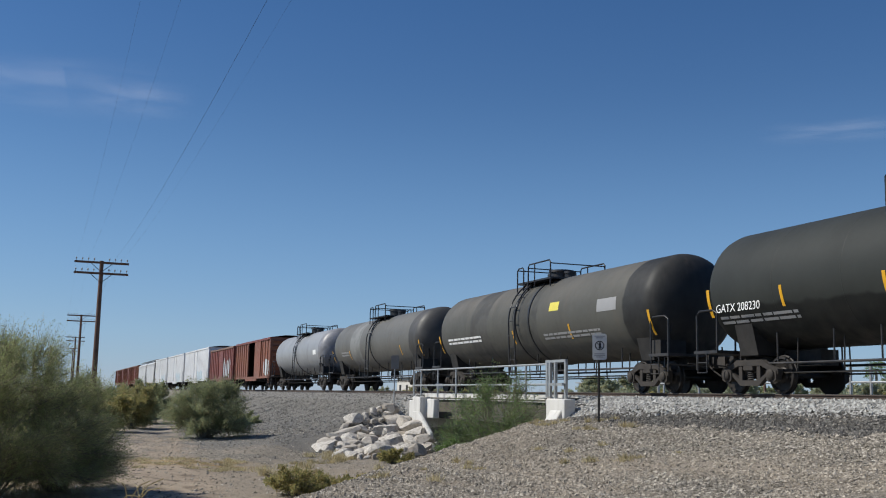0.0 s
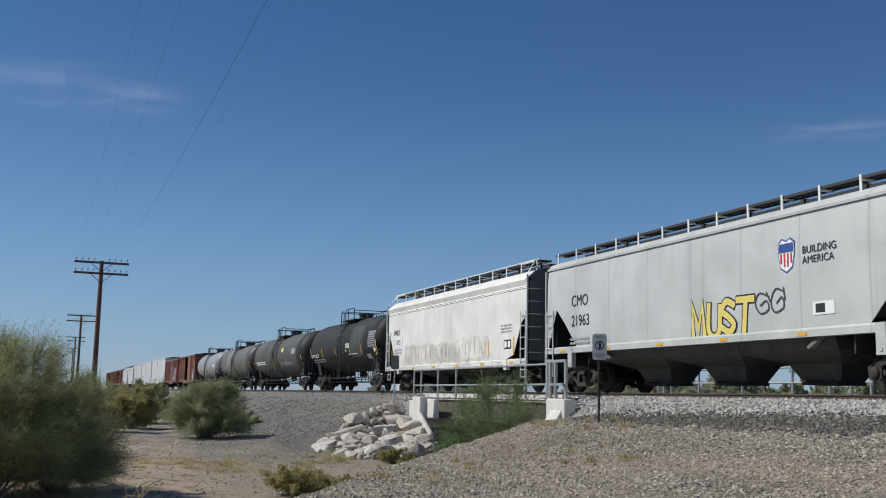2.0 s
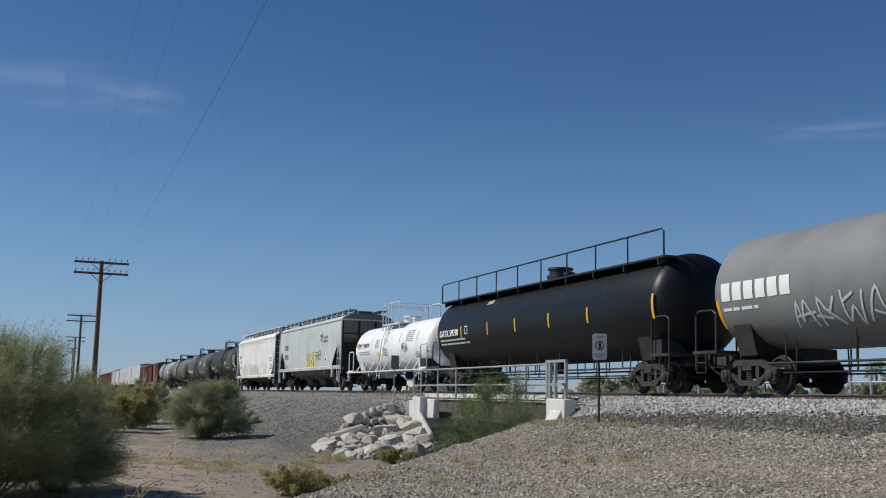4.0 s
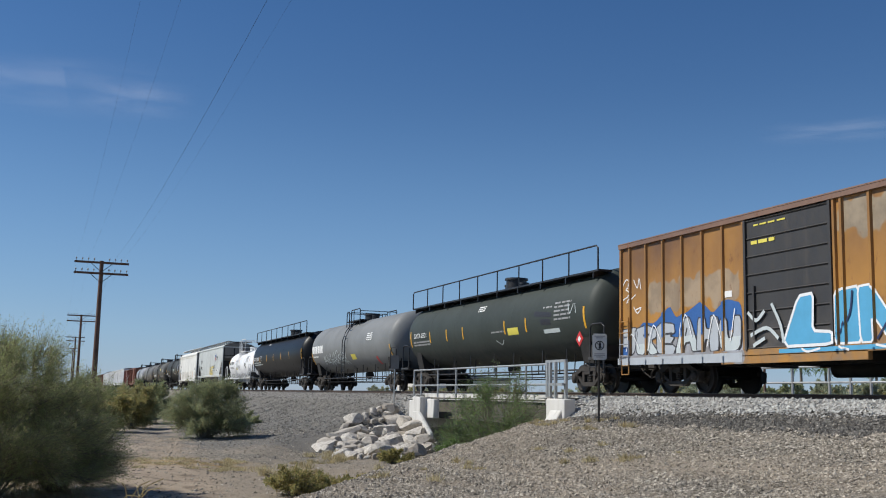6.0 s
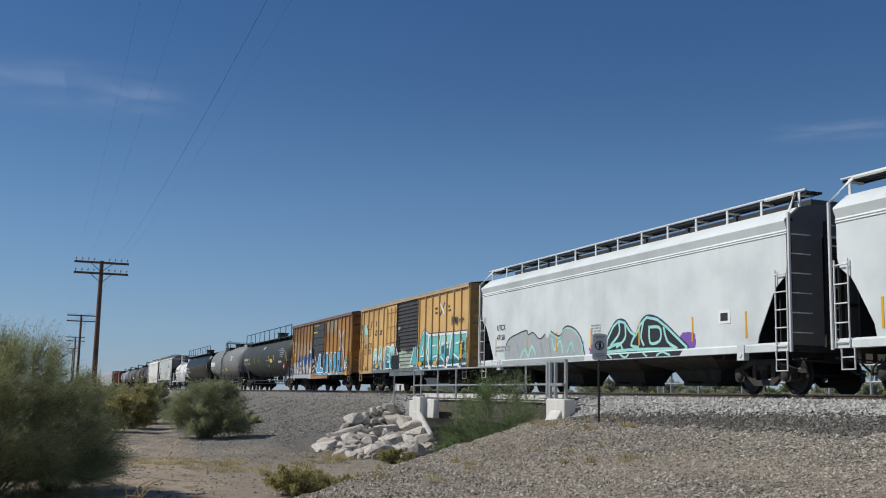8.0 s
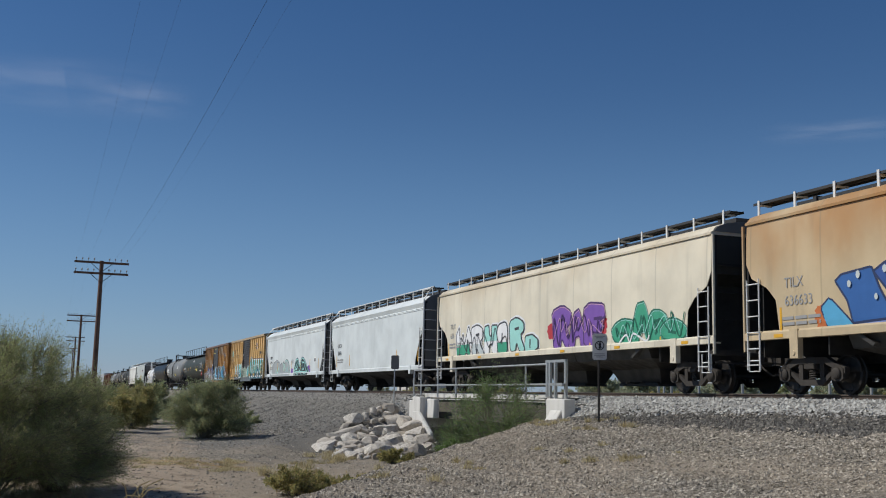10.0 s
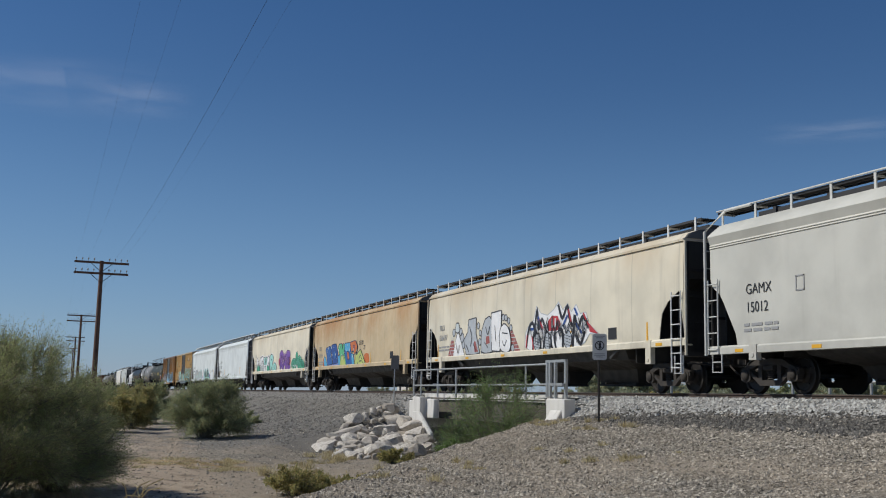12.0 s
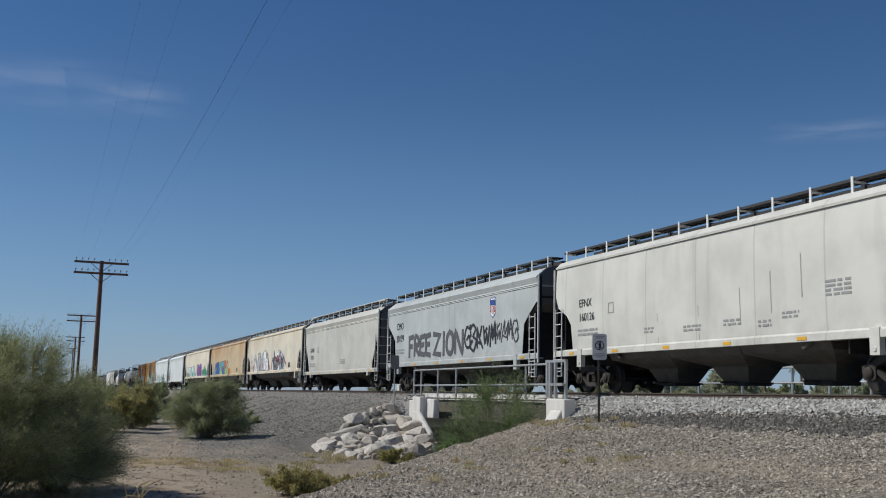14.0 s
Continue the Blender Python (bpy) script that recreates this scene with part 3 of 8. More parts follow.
def build_handrail():
    root = empty("bridge_handrail", "galvanised pipe handrail along the bridge walkway", "handrail")
    x, top = 14.6, 0.83
    post = finish("post", tube(bmesh.new(), [(0, 0, -1.1), (0, 0, 0)], 0.036, 10), GALV)
    for y in (29.5, 31.15, 37.4, 39.4, 41.4, 42.3):
        link("post", post, root).location = (x, y, top)
    for z in (top, 0.2):
        part("rail", tube(bmesh.new(), [(x, 29.5, z), (x, 42.3, z)], 0.034, 10), GALV, root)
    # boxed end frame beside the near abutment
    for y, d in ((29.55, 0.0), (29.1, 0.12), (28.75, 0.12), (28.3, 0.0)):
        part("end_post", box(bmesh.new(), x - 0.05 - d, x + 0.03 - d, y - 0.05, y + 0.05, -0.42, top + 0.04), GALV, root)
    part("end_rail", box(bmesh.new(), x - 0.06, x + 0.02, 28.25, 29.6, top + 0.04, top + 0.12), GALV, root)
    part("end_rail", box(bmesh.new(), x - 0.16, x - 0.08, 28.25, 29.2, 0.16, 0.24), GALV, root)


build_handrail()


def sign(name, x, y, top, w, h, label, face, pole_h, front):
    root = empty(name, label, "sign")
    g = ground_z(x, y)
    part("post", tube(bmesh.new(), [(x, y + 0.04, g - 0.2), (x, y + 0.04, top - 0.03)], 0.03, 8), UNDER if front else GALV, root, "steel sign post")
    tilt = pose(x, y, top - h / 2, 0, 0, -26)
    bm = bmesh.new()
    box(bm, -w / 2, w / 2, -0.006, 0.006, -h / 2, h / 2)
    bmesh.ops.bevel(bm, geom=[e for e in bm.edges if abs((e.verts[0].co - e.verts[1].co).y) > 0.005], offset=0.03, segments=3, affect="EDGES")
    p = part("panel", bm, face, root)
    p.matrix_basis = tilt
    if front:
        bm = bmesh.new()
        n, R, r = 40, w * 0.33, w * 0.26
        ring = [[bm.verts.new((rr * math.cos(a), -0.010, 0.03 + rr * math.sin(a))) for a in [2 * math.pi * k / n for k in range(n)]] for rr in (R, r)]
        for k in range(n):
            bm.faces.new((ring[0][k], ring[0][(k + 1) % n], ring[1][(k + 1) % n], ring[1][k]))
        q = part("prohibition_ring", bm, LETTER_BLACK, root, smooth=False)
        q.matrix_basis = tilt
        bm = bmesh.new()
        prism(bm, [(-R * 0.72, 0.03 + R * 0.62), (-R * 0.62, 0.03 + R * 0.72), (R * 0.72, 0.03 - R * 0.62), (R * 0.62, 0.03 - R * 0.72)], "y", -0.013, -0.010)
        q = part("slash", bm, LETTER_BLACK, root, smooth=False)
        q.matrix_basis = tilt
        bm = bmesh.new()
        prism(bm, [(-0.025, -0.05), (0.03, -0.05), (0.04, 0.11), (-0.02, 0.11)], "y", -0.0095, -0.008)
        q = part("symbol_bar", bm, LETTER_BLACK, root, smooth=False)
        q.matrix_basis = tilt
        for z, ww in ((h * 0.40, 0.7), (h * 0.34, 0.5), (-h * 0.27, 0.7), (-h * 0.33, 0.75), (-h * 0.39, 0.5)):
            q = part("text_bar", box(bmesh.new(), -w * ww / 2, w * ww / 2, -0.010, -0.007, z - 0.012, z + 0.012), LETTER_GREY, root, smooth=False)
            q.matrix_basis = tilt
    return root


SIGN_WHITE = plain("sign_face", (0.56, 0.56, 0.54), 0.5, 0.0, 0.1)
SIGN_BACK = plain("sign_back", (0.15, 0.15, 0.15), 0.5, 0.5, 0.2)
sign("warning_sign", 13.0, 23.38, 1.42, 0.36, 0.66, "white no-trespass sign with a black barred ring on a post", SIGN_WHITE, 2.2, True)
sign("marker_sign", 14.6, 45.0, 1.55, 0.36, 0.62, "unlit grey back of a small metal sign on a post", SIGN_BACK, 2.2, False)

# ---- the train: shared parts ----
TRAIN = []        # (root, y of its middle when the clip is half over)
WHEELSETS = []
NEAR = -SIDE      # local x of the side that faces the camera


def wheelset_mesh():
    bm = bmesh.new()
    lathe(bm, [(-1.0, 0.07), (1.0, 0.07)], 0, 0, 12, "x")
    for s in (-1, 1):
        a = [(s * 0.69, 0.14), (s * 0.69, 0.40), (s * 0.685, 0.485), (s * 0.71, 0.49), (s * 0.722, 0.462), (s * 0.80, 0.455), (s * 0.81, 0.40), (s * 0.765, 0.37), (s * 0.755, 0.2), (s * 0.80, 0.15), (s * 0.82, 0.1)]
        lathe(bm, a, 0, 0, 32, "x")
        for k in range(4):
            c = Matrix.Rotation(k * math.pi / 2 + 0.4, 3, "X") @ Vector((0, 0.28, 0))
            tube(bm, [(s * 0.752, c.y, c.z), (s * 0.772, c.y, c.z)], 0.045, 8)
    return finish("wheelset", bm, WHEEL_STEEL)


def side_frame_mesh(s):
    bm = bmesh.new()
    x0, x1 = sorted((s * 0.94, s * 1.09))
    top = [(-1.12, 0.60), (-0.78, 0.70), (-0.50, 0.84), (0.50, 0.84), (0.78, 0.70), (1.12, 0.60), (1.12, 0.46), (0.80, 0.56), (0.46, 0.69), (-0.46, 0.69), (-0.80, 0.56), (-1.12, 0.46)]
    prism(bm, top, "x", x0, x1)
    low = [(-0.78, 0.58), (-0.36, 0.33), (0.36, 0.33), (0.78, 0.58), (0.68, 0.42), (0.36, 0.19), (-0.36, 0.19), (-0.68, 0.42)]
    prism(bm, low[::-1], "x", x0 + 0.01, x1 - 0.01)
    for y in (-0.36, 0.36):
        box(bm, x0 + 0.02, x1 - 0.02, y - 0.07, y + 0.07, 0.26, 0.76)
    for y in (-0.89, 0.89):
        prism(bm, [(y - 0.19, 0.34), (y - 0.19, 0.56), (y - 0.08, 0.64), (y + 0.08, 0.64), (y + 0.19, 0.56), (y + 0.19, 0.34), (y + 0.1, 0.29), (y - 0.1, 0.29)], "x", x0 - 0.02 if s < 0 else x0, x1 if s < 0 else x1 + 0.02)
    return finish("side_frame", bm, TRUCK)


def bearing_mesh(s):
    return finish("bearing_cap", lathe(bmesh.new(), [(s * 1.08, 0.13), (s * 1.15, 0.13), (s * 1.17, 0.11), (s * 1.19, 0.06)], 0, 0, 16, "x"), TRUCK)


def springs_mesh(s):
    bm = bmesh.new()
    coil = [(s * 1.01 + 0.07 * math.cos(a), 0.1 * math.sin(a), 0.33 + 0.0085 * a) for a in [k * 0.7 for k in range(46)]]
    tube(bm, coil, 0.02, 5)
    return finish("spring_group", bm, TRUCK)


def bolster_mesh():
    bm = bmesh.new()
    prism(bm, [(-1.12, 0.58), (-1.12, 0.68), (-0.5, 0.76), (0.5, 0.76), (1.12, 0.68), (1.12, 0.58), (0.4, 0.42), (-0.4, 0.42)], "y", -0.19, 0.19)
    for s in (-1, 1):
        box(bm, s * 0.72 - 0.1, s * 0.72 + 0.1, -1.32, 1.32, 0.50, 0.60)
    return finish("bolster", bm, TRUCK)


WHEELSET_ME = wheelset_mesh()
SIDE_FRAMES = {s: side_frame_mesh(s) for s in (-1, 1)}
BEARINGS = {s: bearing_mesh(s) for s in (-1, 1)}
SPRINGS = {s: springs_mesh(s) for s in (-1, 1)}
BOLSTER_ME = bolster_mesh()


def truck(root, y):
    t = link("truck", BOLSTER_ME, root, "rusty cast steel two-axle truck")
    t.location = (0, y, 0)
    for s in (-1, 1):
        link("side_frame", SIDE_FRAMES[s], t)
        link("spring_group", SPRINGS[s], t)
        for dy in (-0.89, 0.89):
            link("bearing_cap", BEARINGS[s], t).location = (0, dy, 0.46)
    for dy in (-0.89, 0.89):
        w = link("wheelset", WHEELSET_ME, t)
        w.location = (0, dy, 0.46)
        WHEELSETS.append((w, dy))


def coupler_mesh(s):
    bm = bmesh.new()
    box(bm, -0.16, 0.16, *sorted((s * -1.6, s * 0.1)), 0.72, 1.02)
    box(bm, -0.07, 0.07, *sorted((s * 0.1, s * 0.48)), 0.78, 0.96)
    prism(bm, [(-0.17, s * 0.46), (0.12, s * 0.44), (0.19, s * 0.6), (0.10, s * 0.70), (-0.02, s * 0.60), (-0.19, s * 0.66)], "z", 0.72, 1.02)
    for x, d in ((0.28, 0.62), (-0.3, 0.5)):
        tube(bm, [(x, s * 0.05, 0.8), (x, s * 0.3, 0.62), (x * 0.6, s * d, 0.46), (x * 0.3, s * (d + 0.12), 0.5)], 0.025, 6)
    return finish("coupler", bm, TRUCK)


COUPLERS = {s: coupler_mesh(s) for s in (-1, 1)}


def running_gear(root, length, inset=1.75, sill=True):
    for s in (-1, 1):
        truck(root, s * (length / 2 - inset))
        link("coupler", COUPLERS[s], root).location = (0, s * length / 2, 0)
        bm = bmesh.new()
        tube(bm, [(NEAR, s * (length / 2 + 0.02), 0.78), (-0.3, s * (length / 2 + 0.12), 0.74)], 0.02, 6)
        part("uncoupling_lever", bm, UNDER, root)
    if sill:
        part("centre_sill", box(bmesh.new(), -0.22, 0.22, -length / 2, length / 2, 0.72, 1.0), UNDER, root)


def wagon(name, front, rear, label, category, group):
    root = empty(name, label, category, group)
    TRAIN.append((root, (front + rear) / 2))
    return root, front - rear


def ladder(root, x, y, z0, z1, material, rungs, width=0.46, name="ladder"):
    bm = bmesh.new()
    for d in (-width / 2, width / 2):
        tube(bm, [(x, y + d, z0), (x, y + d, z1)], 0.021, 6)
    for i in range(rungs):
        z = z0 + 0.12 + (z1 - z0 - 0.24) * i / max(1, rungs - 1)
        tube(bm, [(x - 0.02, y - width / 2, z), (x - 0.02, y + width / 2, z)], 0.016, 6)
    return part(name, bm, material, root)


def stirrup(root, y, material):
    bm = bmesh.new()
    tube(bm, [(NEAR, y - 0.2, 1.0), (NEAR, y - 0.2, 0.52), (NEAR, y + 0.2, 0.52), (NEAR, y + 0.2, 1.0)], 0.024, 6)
    tube(bm, [(NEAR, y - 0.2, 0.78), (NEAR, y + 0.2, 0.78)], 0.016, 6)
    part("sill_step", bm, material, root)


# ---- spray-can lettering ----
STROKES = {
    "M": [[(0, 0), (0.06, 1), (0.5, 0.3), (0.92, 1), (1, 0)]], "U": [[(0, 1), (0.05, 0.2), (0.5, 0), (0.92, 0.2), (1, 1)]],
    "S": [[(1, 0.85), (0.45, 1), (0.05, 0.75), (0.5, 0.5), (0.95, 0.25), (0.55, 0), (0, 0.12)]], "T": [[(-0.1, 0.95), (1.1, 1)], [(0.5, 1), (0.42, 0)]],
    "F": [[(1, 1), (0.1, 1), (0.1, 0)], [(0.1, 0.55), (0.8, 0.55)]], "R": [[(0, 0), (0.05, 1), (0.8, 0.95), (0.85, 0.6), (0.1, 0.5), (1, 0)]],
    "E": [[(1, 1), (0.05, 0.95), (0, 0.05), (1, 0)], [(0, 0.5), (0.8, 0.52)]], "Z": [[(0, 1), (0.95, 0.95), (0.05, 0.05), (1, 0)]],
    "I": [[(0.5, 1), (0.5, 0)]], "O": [[(0.5, 1), (0.05, 0.8), (0, 0.2), (0.5, 0), (1, 0.2), (0.95, 0.8), (0.5, 1)]], "N": [[(0, 0), (0.05, 1), (0.95, 0), (1, 1)]],
    "1": [[(0, 0.05), (0.25, 0.95), (0.4, 0.3), (0.7, 1.05), (0.95, 0.1)], [(0.2, 0.45), (1.05, 0.6)]], "2": [[(0.05, 1), (0.2, 0.1), (0.55, 0.55), (0.75, 0), (1, 0.95)], [(0.1, 0.7), (0.6, 0.95)]],
    "3": [[(0, 0.85), (0.5, 1.1), (0.95, 0.8), (0.45, 0.55), (1.05, 0.35), (0.6, -0.1), (-0.05, 0.1), (0.3, 0.35)]], "4": [[(0.1, -0.05), (0.2, 1.05), (0.5, 0.5), (0.95, 1.05)], [(0.35, 0.6), (1.0, -0.05)], [(-0.05, 0.3), (0.6, 0.2)]],
    "5": [[(-0.05, 0), (0.4, 1.1), (0.6, 0.35), (1.05, 0.9)], [(0.15, 0.3), (0.9, 0.15), (1.05, 0.45)]], "6": [[(1, 0.9), (0.3, 1.05), (0, 0.5), (0.35, -0.05), (1, 0.1), (0.85, 0.6), (0.4, 0.4)], [(0.9, 1.1), (1.1, 0.5)]],
}


def ribbon(bm, pts, w, xfun, lift, step):
    """A flat painted stroke on the side sheet, one strip with mitred bends; it rises by a hair along its way."""
    pts = [Vector(p) for k, p in enumerate(pts) if k == 0 or (Vector(p) - Vector(pts[k - 1])).length > 1e-4]
    closed = len(pts) > 3 and (pts[0] - pts[-1]).length < 1e-4
    body = pts[:-1] if closed else pts
    n, rows = len(body), []
    for k, p in enumerate(body):
        before = body[k - 1] if closed or k > 0 else None
        after = body[(k + 1) % n] if closed or k < n - 1 else None
        d0 = (p - before).normalized() if before is not None else (after - p).normalized()
        d1 = (after - p).normalized() if after is not None else d0
        n0, n1 = Vector((-d0.y, d0.x)), Vector((-d1.y, d1.x))
        m = n0 + n1
        m = n0 if m.length < 0.35 else m.normalized()
        m = m * (w / 2) / max(0.55, m.dot(n0))
        q = p
        if before is None:
            q = p - d0 * w * 0.3
        elif after is None:
            q = p + d0 * w * 0.3
        rows.append([bm.verts.new((-xfun(c.y) - lift - step * k, c.x, c.y)) for c in (q + m, q - m)])
    if closed:
        rows.append(rows[0])
    for u, v in zip(rows, rows[1:]):
        bm.faces.new((u[0], u[1], v[1], v[0]))


def spray(root, body, y, z, width, height, fills, outline, xfun, weight=0.24, seed=0, shine=None, name="graffiti", gap=0.12, edge=0.16, label=""):
    """A painted piece of overlapping stroke forms: outline layer, fill layers, highlights."""
    rnd = random.Random(seed)
    cell = width / len(body)
    layers = {}
    for i, ch in enumerate(body):
        if ch == " ":
            continue
        lean, drop, grow = rnd.uniform(-0.16, 0.16), rnd.uniform(-0.06, 0.06), rnd.uniform(0.9, 1.12)
        for j, line in enumerate(STROKES[ch]):
            pts = []
            for u, v in line:
                u, v = u + rnd.uniform(-0.05, 0.05), v + rnd.uniform(-0.05, 0.05)
                pts.append((y - (i + gap / 2 + u * (1 - gap)) * cell - lean * v * cell, z + (drop + v * grow) * height))
            if ch in "SUORN123456":
                pts = smooth_line(pts, 4)
            if outline:
                ribbon(layers.setdefault((0, i, j, outline), bmesh.new()), pts, (weight + edge) * height, xfun, 0.006 + 0.0007 * i + 0.0003 * j, 0.0002)
            ribbon(layers.setdefault((1, i, j, fills[i % len(fills)]), bmesh.new()), pts, weight * height, xfun, 0.014 + 0.0007 * i + 0.0003 * j, 0.0002)
            if shine:
                ribbon(layers.setdefault((2, i, j, shine), bmesh.new()), [(a + weight * height * 0.22, b + weight * height * 0.2) for a, b in pts[:2]], weight * height * 0.2, xfun, 0.024, 0.0002)
    for (layer, i, j, material), bm in layers.items():
        part(name, bm, material, root, label, False)


def splash(root, y0, y1, z0, z1, material, xfun, seed, lift=0.003, name="paint_cloud"):
    """A soft-edged cloud of spray paint behind a piece."""
    rnd = random.Random(seed)
    n = 36
    cy, cz, ry, rz = (y0 + y1) / 2, (z0 + z1) / 2, abs(y1 - y0) / 2, (z1 - z0) / 2
    verts = []
    for k in range(n):
        a = 2 * math.pi * k / n
        ca, sa = math.cos(a), math.sin(a)
        g = rnd.uniform(0.86, 1.06)
        yy = cy + ry * g * math.copysign(abs(ca) ** 0.65, ca)
        zz = cz + rz * g * math.copysign(abs(sa) ** 0.65, sa)
        verts.append((yy, zz))
    part(name, sheet_face(verts, xfun, lift), material, root, smooth=False)

# chunky letter bodies, u along the side, v up
FORMS = {
    "D": [(0, 0.02), (0.06, 1), (0.6, 1.06), (1, 0.72), (0.98, 0.2), (0.62, -0.04)],
    "E": [(0.02, 0), (0, 0.9), (0.3, 1.06), (0.92, 1), (1, 0.72), (0.72, 0.62), (0.95, 0.5), (0.74, 0.34), (1.04, 0.2), (0.9, -0.05)],
    "X": [(-0.04, 0), (0.2, 0.48), (-0.02, 1), (0.36, 1.05), (0.5, 0.74), (0.7, 1.04), (1.04, 0.98), (0.78, 0.5), (1.05, 0.02), (0.64, -0.04), (0.48, 0.24), (0.34, -0.02)],
    "O": [(0.04, 0.08), (0, 0.8), (0.2, 1.02), (0.84, 1.05), (1, 0.8), (0.96, 0.14), (0.76, -0.04), (0.2, -0.02)],
    "R": [(0, 0.5), (-0.06, 1), (0.5, 1.1), (0.92, 0.94), (0.94, 0.62), (0.7, 0.5), (1.02, 0.02), (0.66, -0.04), (0.46, 0.3), (0.36, -0.02), (0.04, 0)],
    "A": [(-0.04, 0), (0.3, 1), (0.62, 1.06), (1.04, 0.04), (0.7, 0), (0.62, 0.3), (0.4, 0.28), (0.32, -0.02)],
    "H": [(0, 0), (0.04, 1), (0.38, 1.04), (0.42, 0.68), (0.6, 0.68), (0.62, 1.05), (1, 1), (0.97, 0), (0.62, -0.03), (0.58, 0.36), (0.42, 0.36), (0.36, 0)],
    "U": [(0, 0.98), (0.02, 0.15), (0.22, -0.03), (0.8, -0.02), (0.98, 0.18), (1.0, 1), (0.66, 1.04), (0.62, 0.4), (0.42, 0.4), (0.38, 1.02)],
    "I": [(0.02, 0), (0.1, 0.96), (0.5, 1.08), (0.94, 0.92), (1, 0.04), (0.5, -0.05)],
    "T": [(0.02, 0.74), (0, 1), (1.04, 1.06), (1, 0.74), (0.72, 0.7), (0.74, -0.03), (0.3, 0), (0.32, 0.72)],
    "W": [(-0.08, 0.86), (0.12, 1.12), (0.2, 0.4), (0.42, 0.9), (0.52, 0.42), (0.8, 1.15), (1.08, 0.5), (0.86, 0.5), (0.9, -0.05), (0.62, 0.14), (0.42, -0.08), (0.2, 0.12), (0, 0)],
    "B": [(0.0, 0), (0.14, 0.55), (0.1, 0.8), (0.3, 1.04), (0.62, 1.0), (0.9, 0.8), (1.0, 0.4), (0.88, 0.05), (0.5, -0.06)],
    "P": [(0.0, 0.2), (-0.1, 0.62), (0.12, 0.9), (0.42, 1.08), (0.8, 0.94), (1.06, 0.6), (0.98, 0.2), (0.6, 0.0), (0.3, 0.06)]}
COUNTERS = {"D": [[(0.4, 0.3), (0.42, 0.7)]], "E": [[(0.5, 0.66), (0.82, 0.66)], [(0.45, 0.33), (0.8, 0.3)]], "O": [[(0.45, 0.35), (0.48, 0.66)]], "R": [[(0.36, 0.72), (0.6, 0.74)]], "A": [[(0.44, 0.5), (0.5, 0.7)]],
            "B": [[(0.4, 0.3), (0.5, 0.35)], [(0.4, 0.68), (0.55, 0.7)]], "W": [[(0.28, 0.1), (0.34, 0.5)], [(0.66, 0.2), (0.7, 0.6)]], "P": [[(0.3, 0.5), (0.6, 0.4)]]}


def rounded(poly, k=0.2, times=2):
    """Corners cut so that a sprayed letter has soft bends."""
    for _ in range(times):
        out = []
        for (a, b), (c, d) in zip(poly, poly[1:] + poly[:1]):
            out += [(a + (c - a) * k, b + (d - b) * k), (a + (c - a) * (1 - k), b + (d - b) * (1 - k))]
        poly = out
    return poly


def smooth_line(pts, n=5):
    """A line through the points without kinks."""
    out = []
    for k in range(len(pts) - 1):
        p0, p1, p2, p3 = [Vector(pts[min(max(k + j, 0), len(pts) - 1)]) for j in (-1, 0, 1, 2)]
        for i in range(n):
            t = i / n
            q = 0.5 * (2 * p1 + (p2 - p0) * t + (2 * p0 - 5 * p1 + 4 * p2 - p3) * t * t + (3 * p1 - p0 - 3 * p2 + p3) * t ** 3)
            out.append((q.x, q.y))
    return out + [pts[-1]]


def below(poly, cut):
    """The part of an outline that lies under a level line."""
    out = []
    for (a, b), (c, d) in zip(poly, poly[1:] + poly[:1]):
        if b <= cut:
            out.append((a, b))
        if (b - cut) * (d - cut) < 0:
            f = (cut - b) / (d - b)
            out.append((a + (c - a) * f, cut))
    return out


def sheet_face(outline, xfun, lift):
    """A painted field that follows the curve of the side."""
    bm = bmesh.new()
    bm.faces.new([bm.verts.new((0, y, z)) for y, z in outline])
    for k in range(24):
        z = 1.1 + 0.1 * k
        bmesh.ops.bisect_plane(bm, geom=bm.verts[:] + bm.edges[:] + bm.faces[:], plane_co=(0, 0, z), plane_no=(0, 0, 1))
    for v in bm.verts:
        v.co.x = -xfun(v.co.z) - lift
    return bm


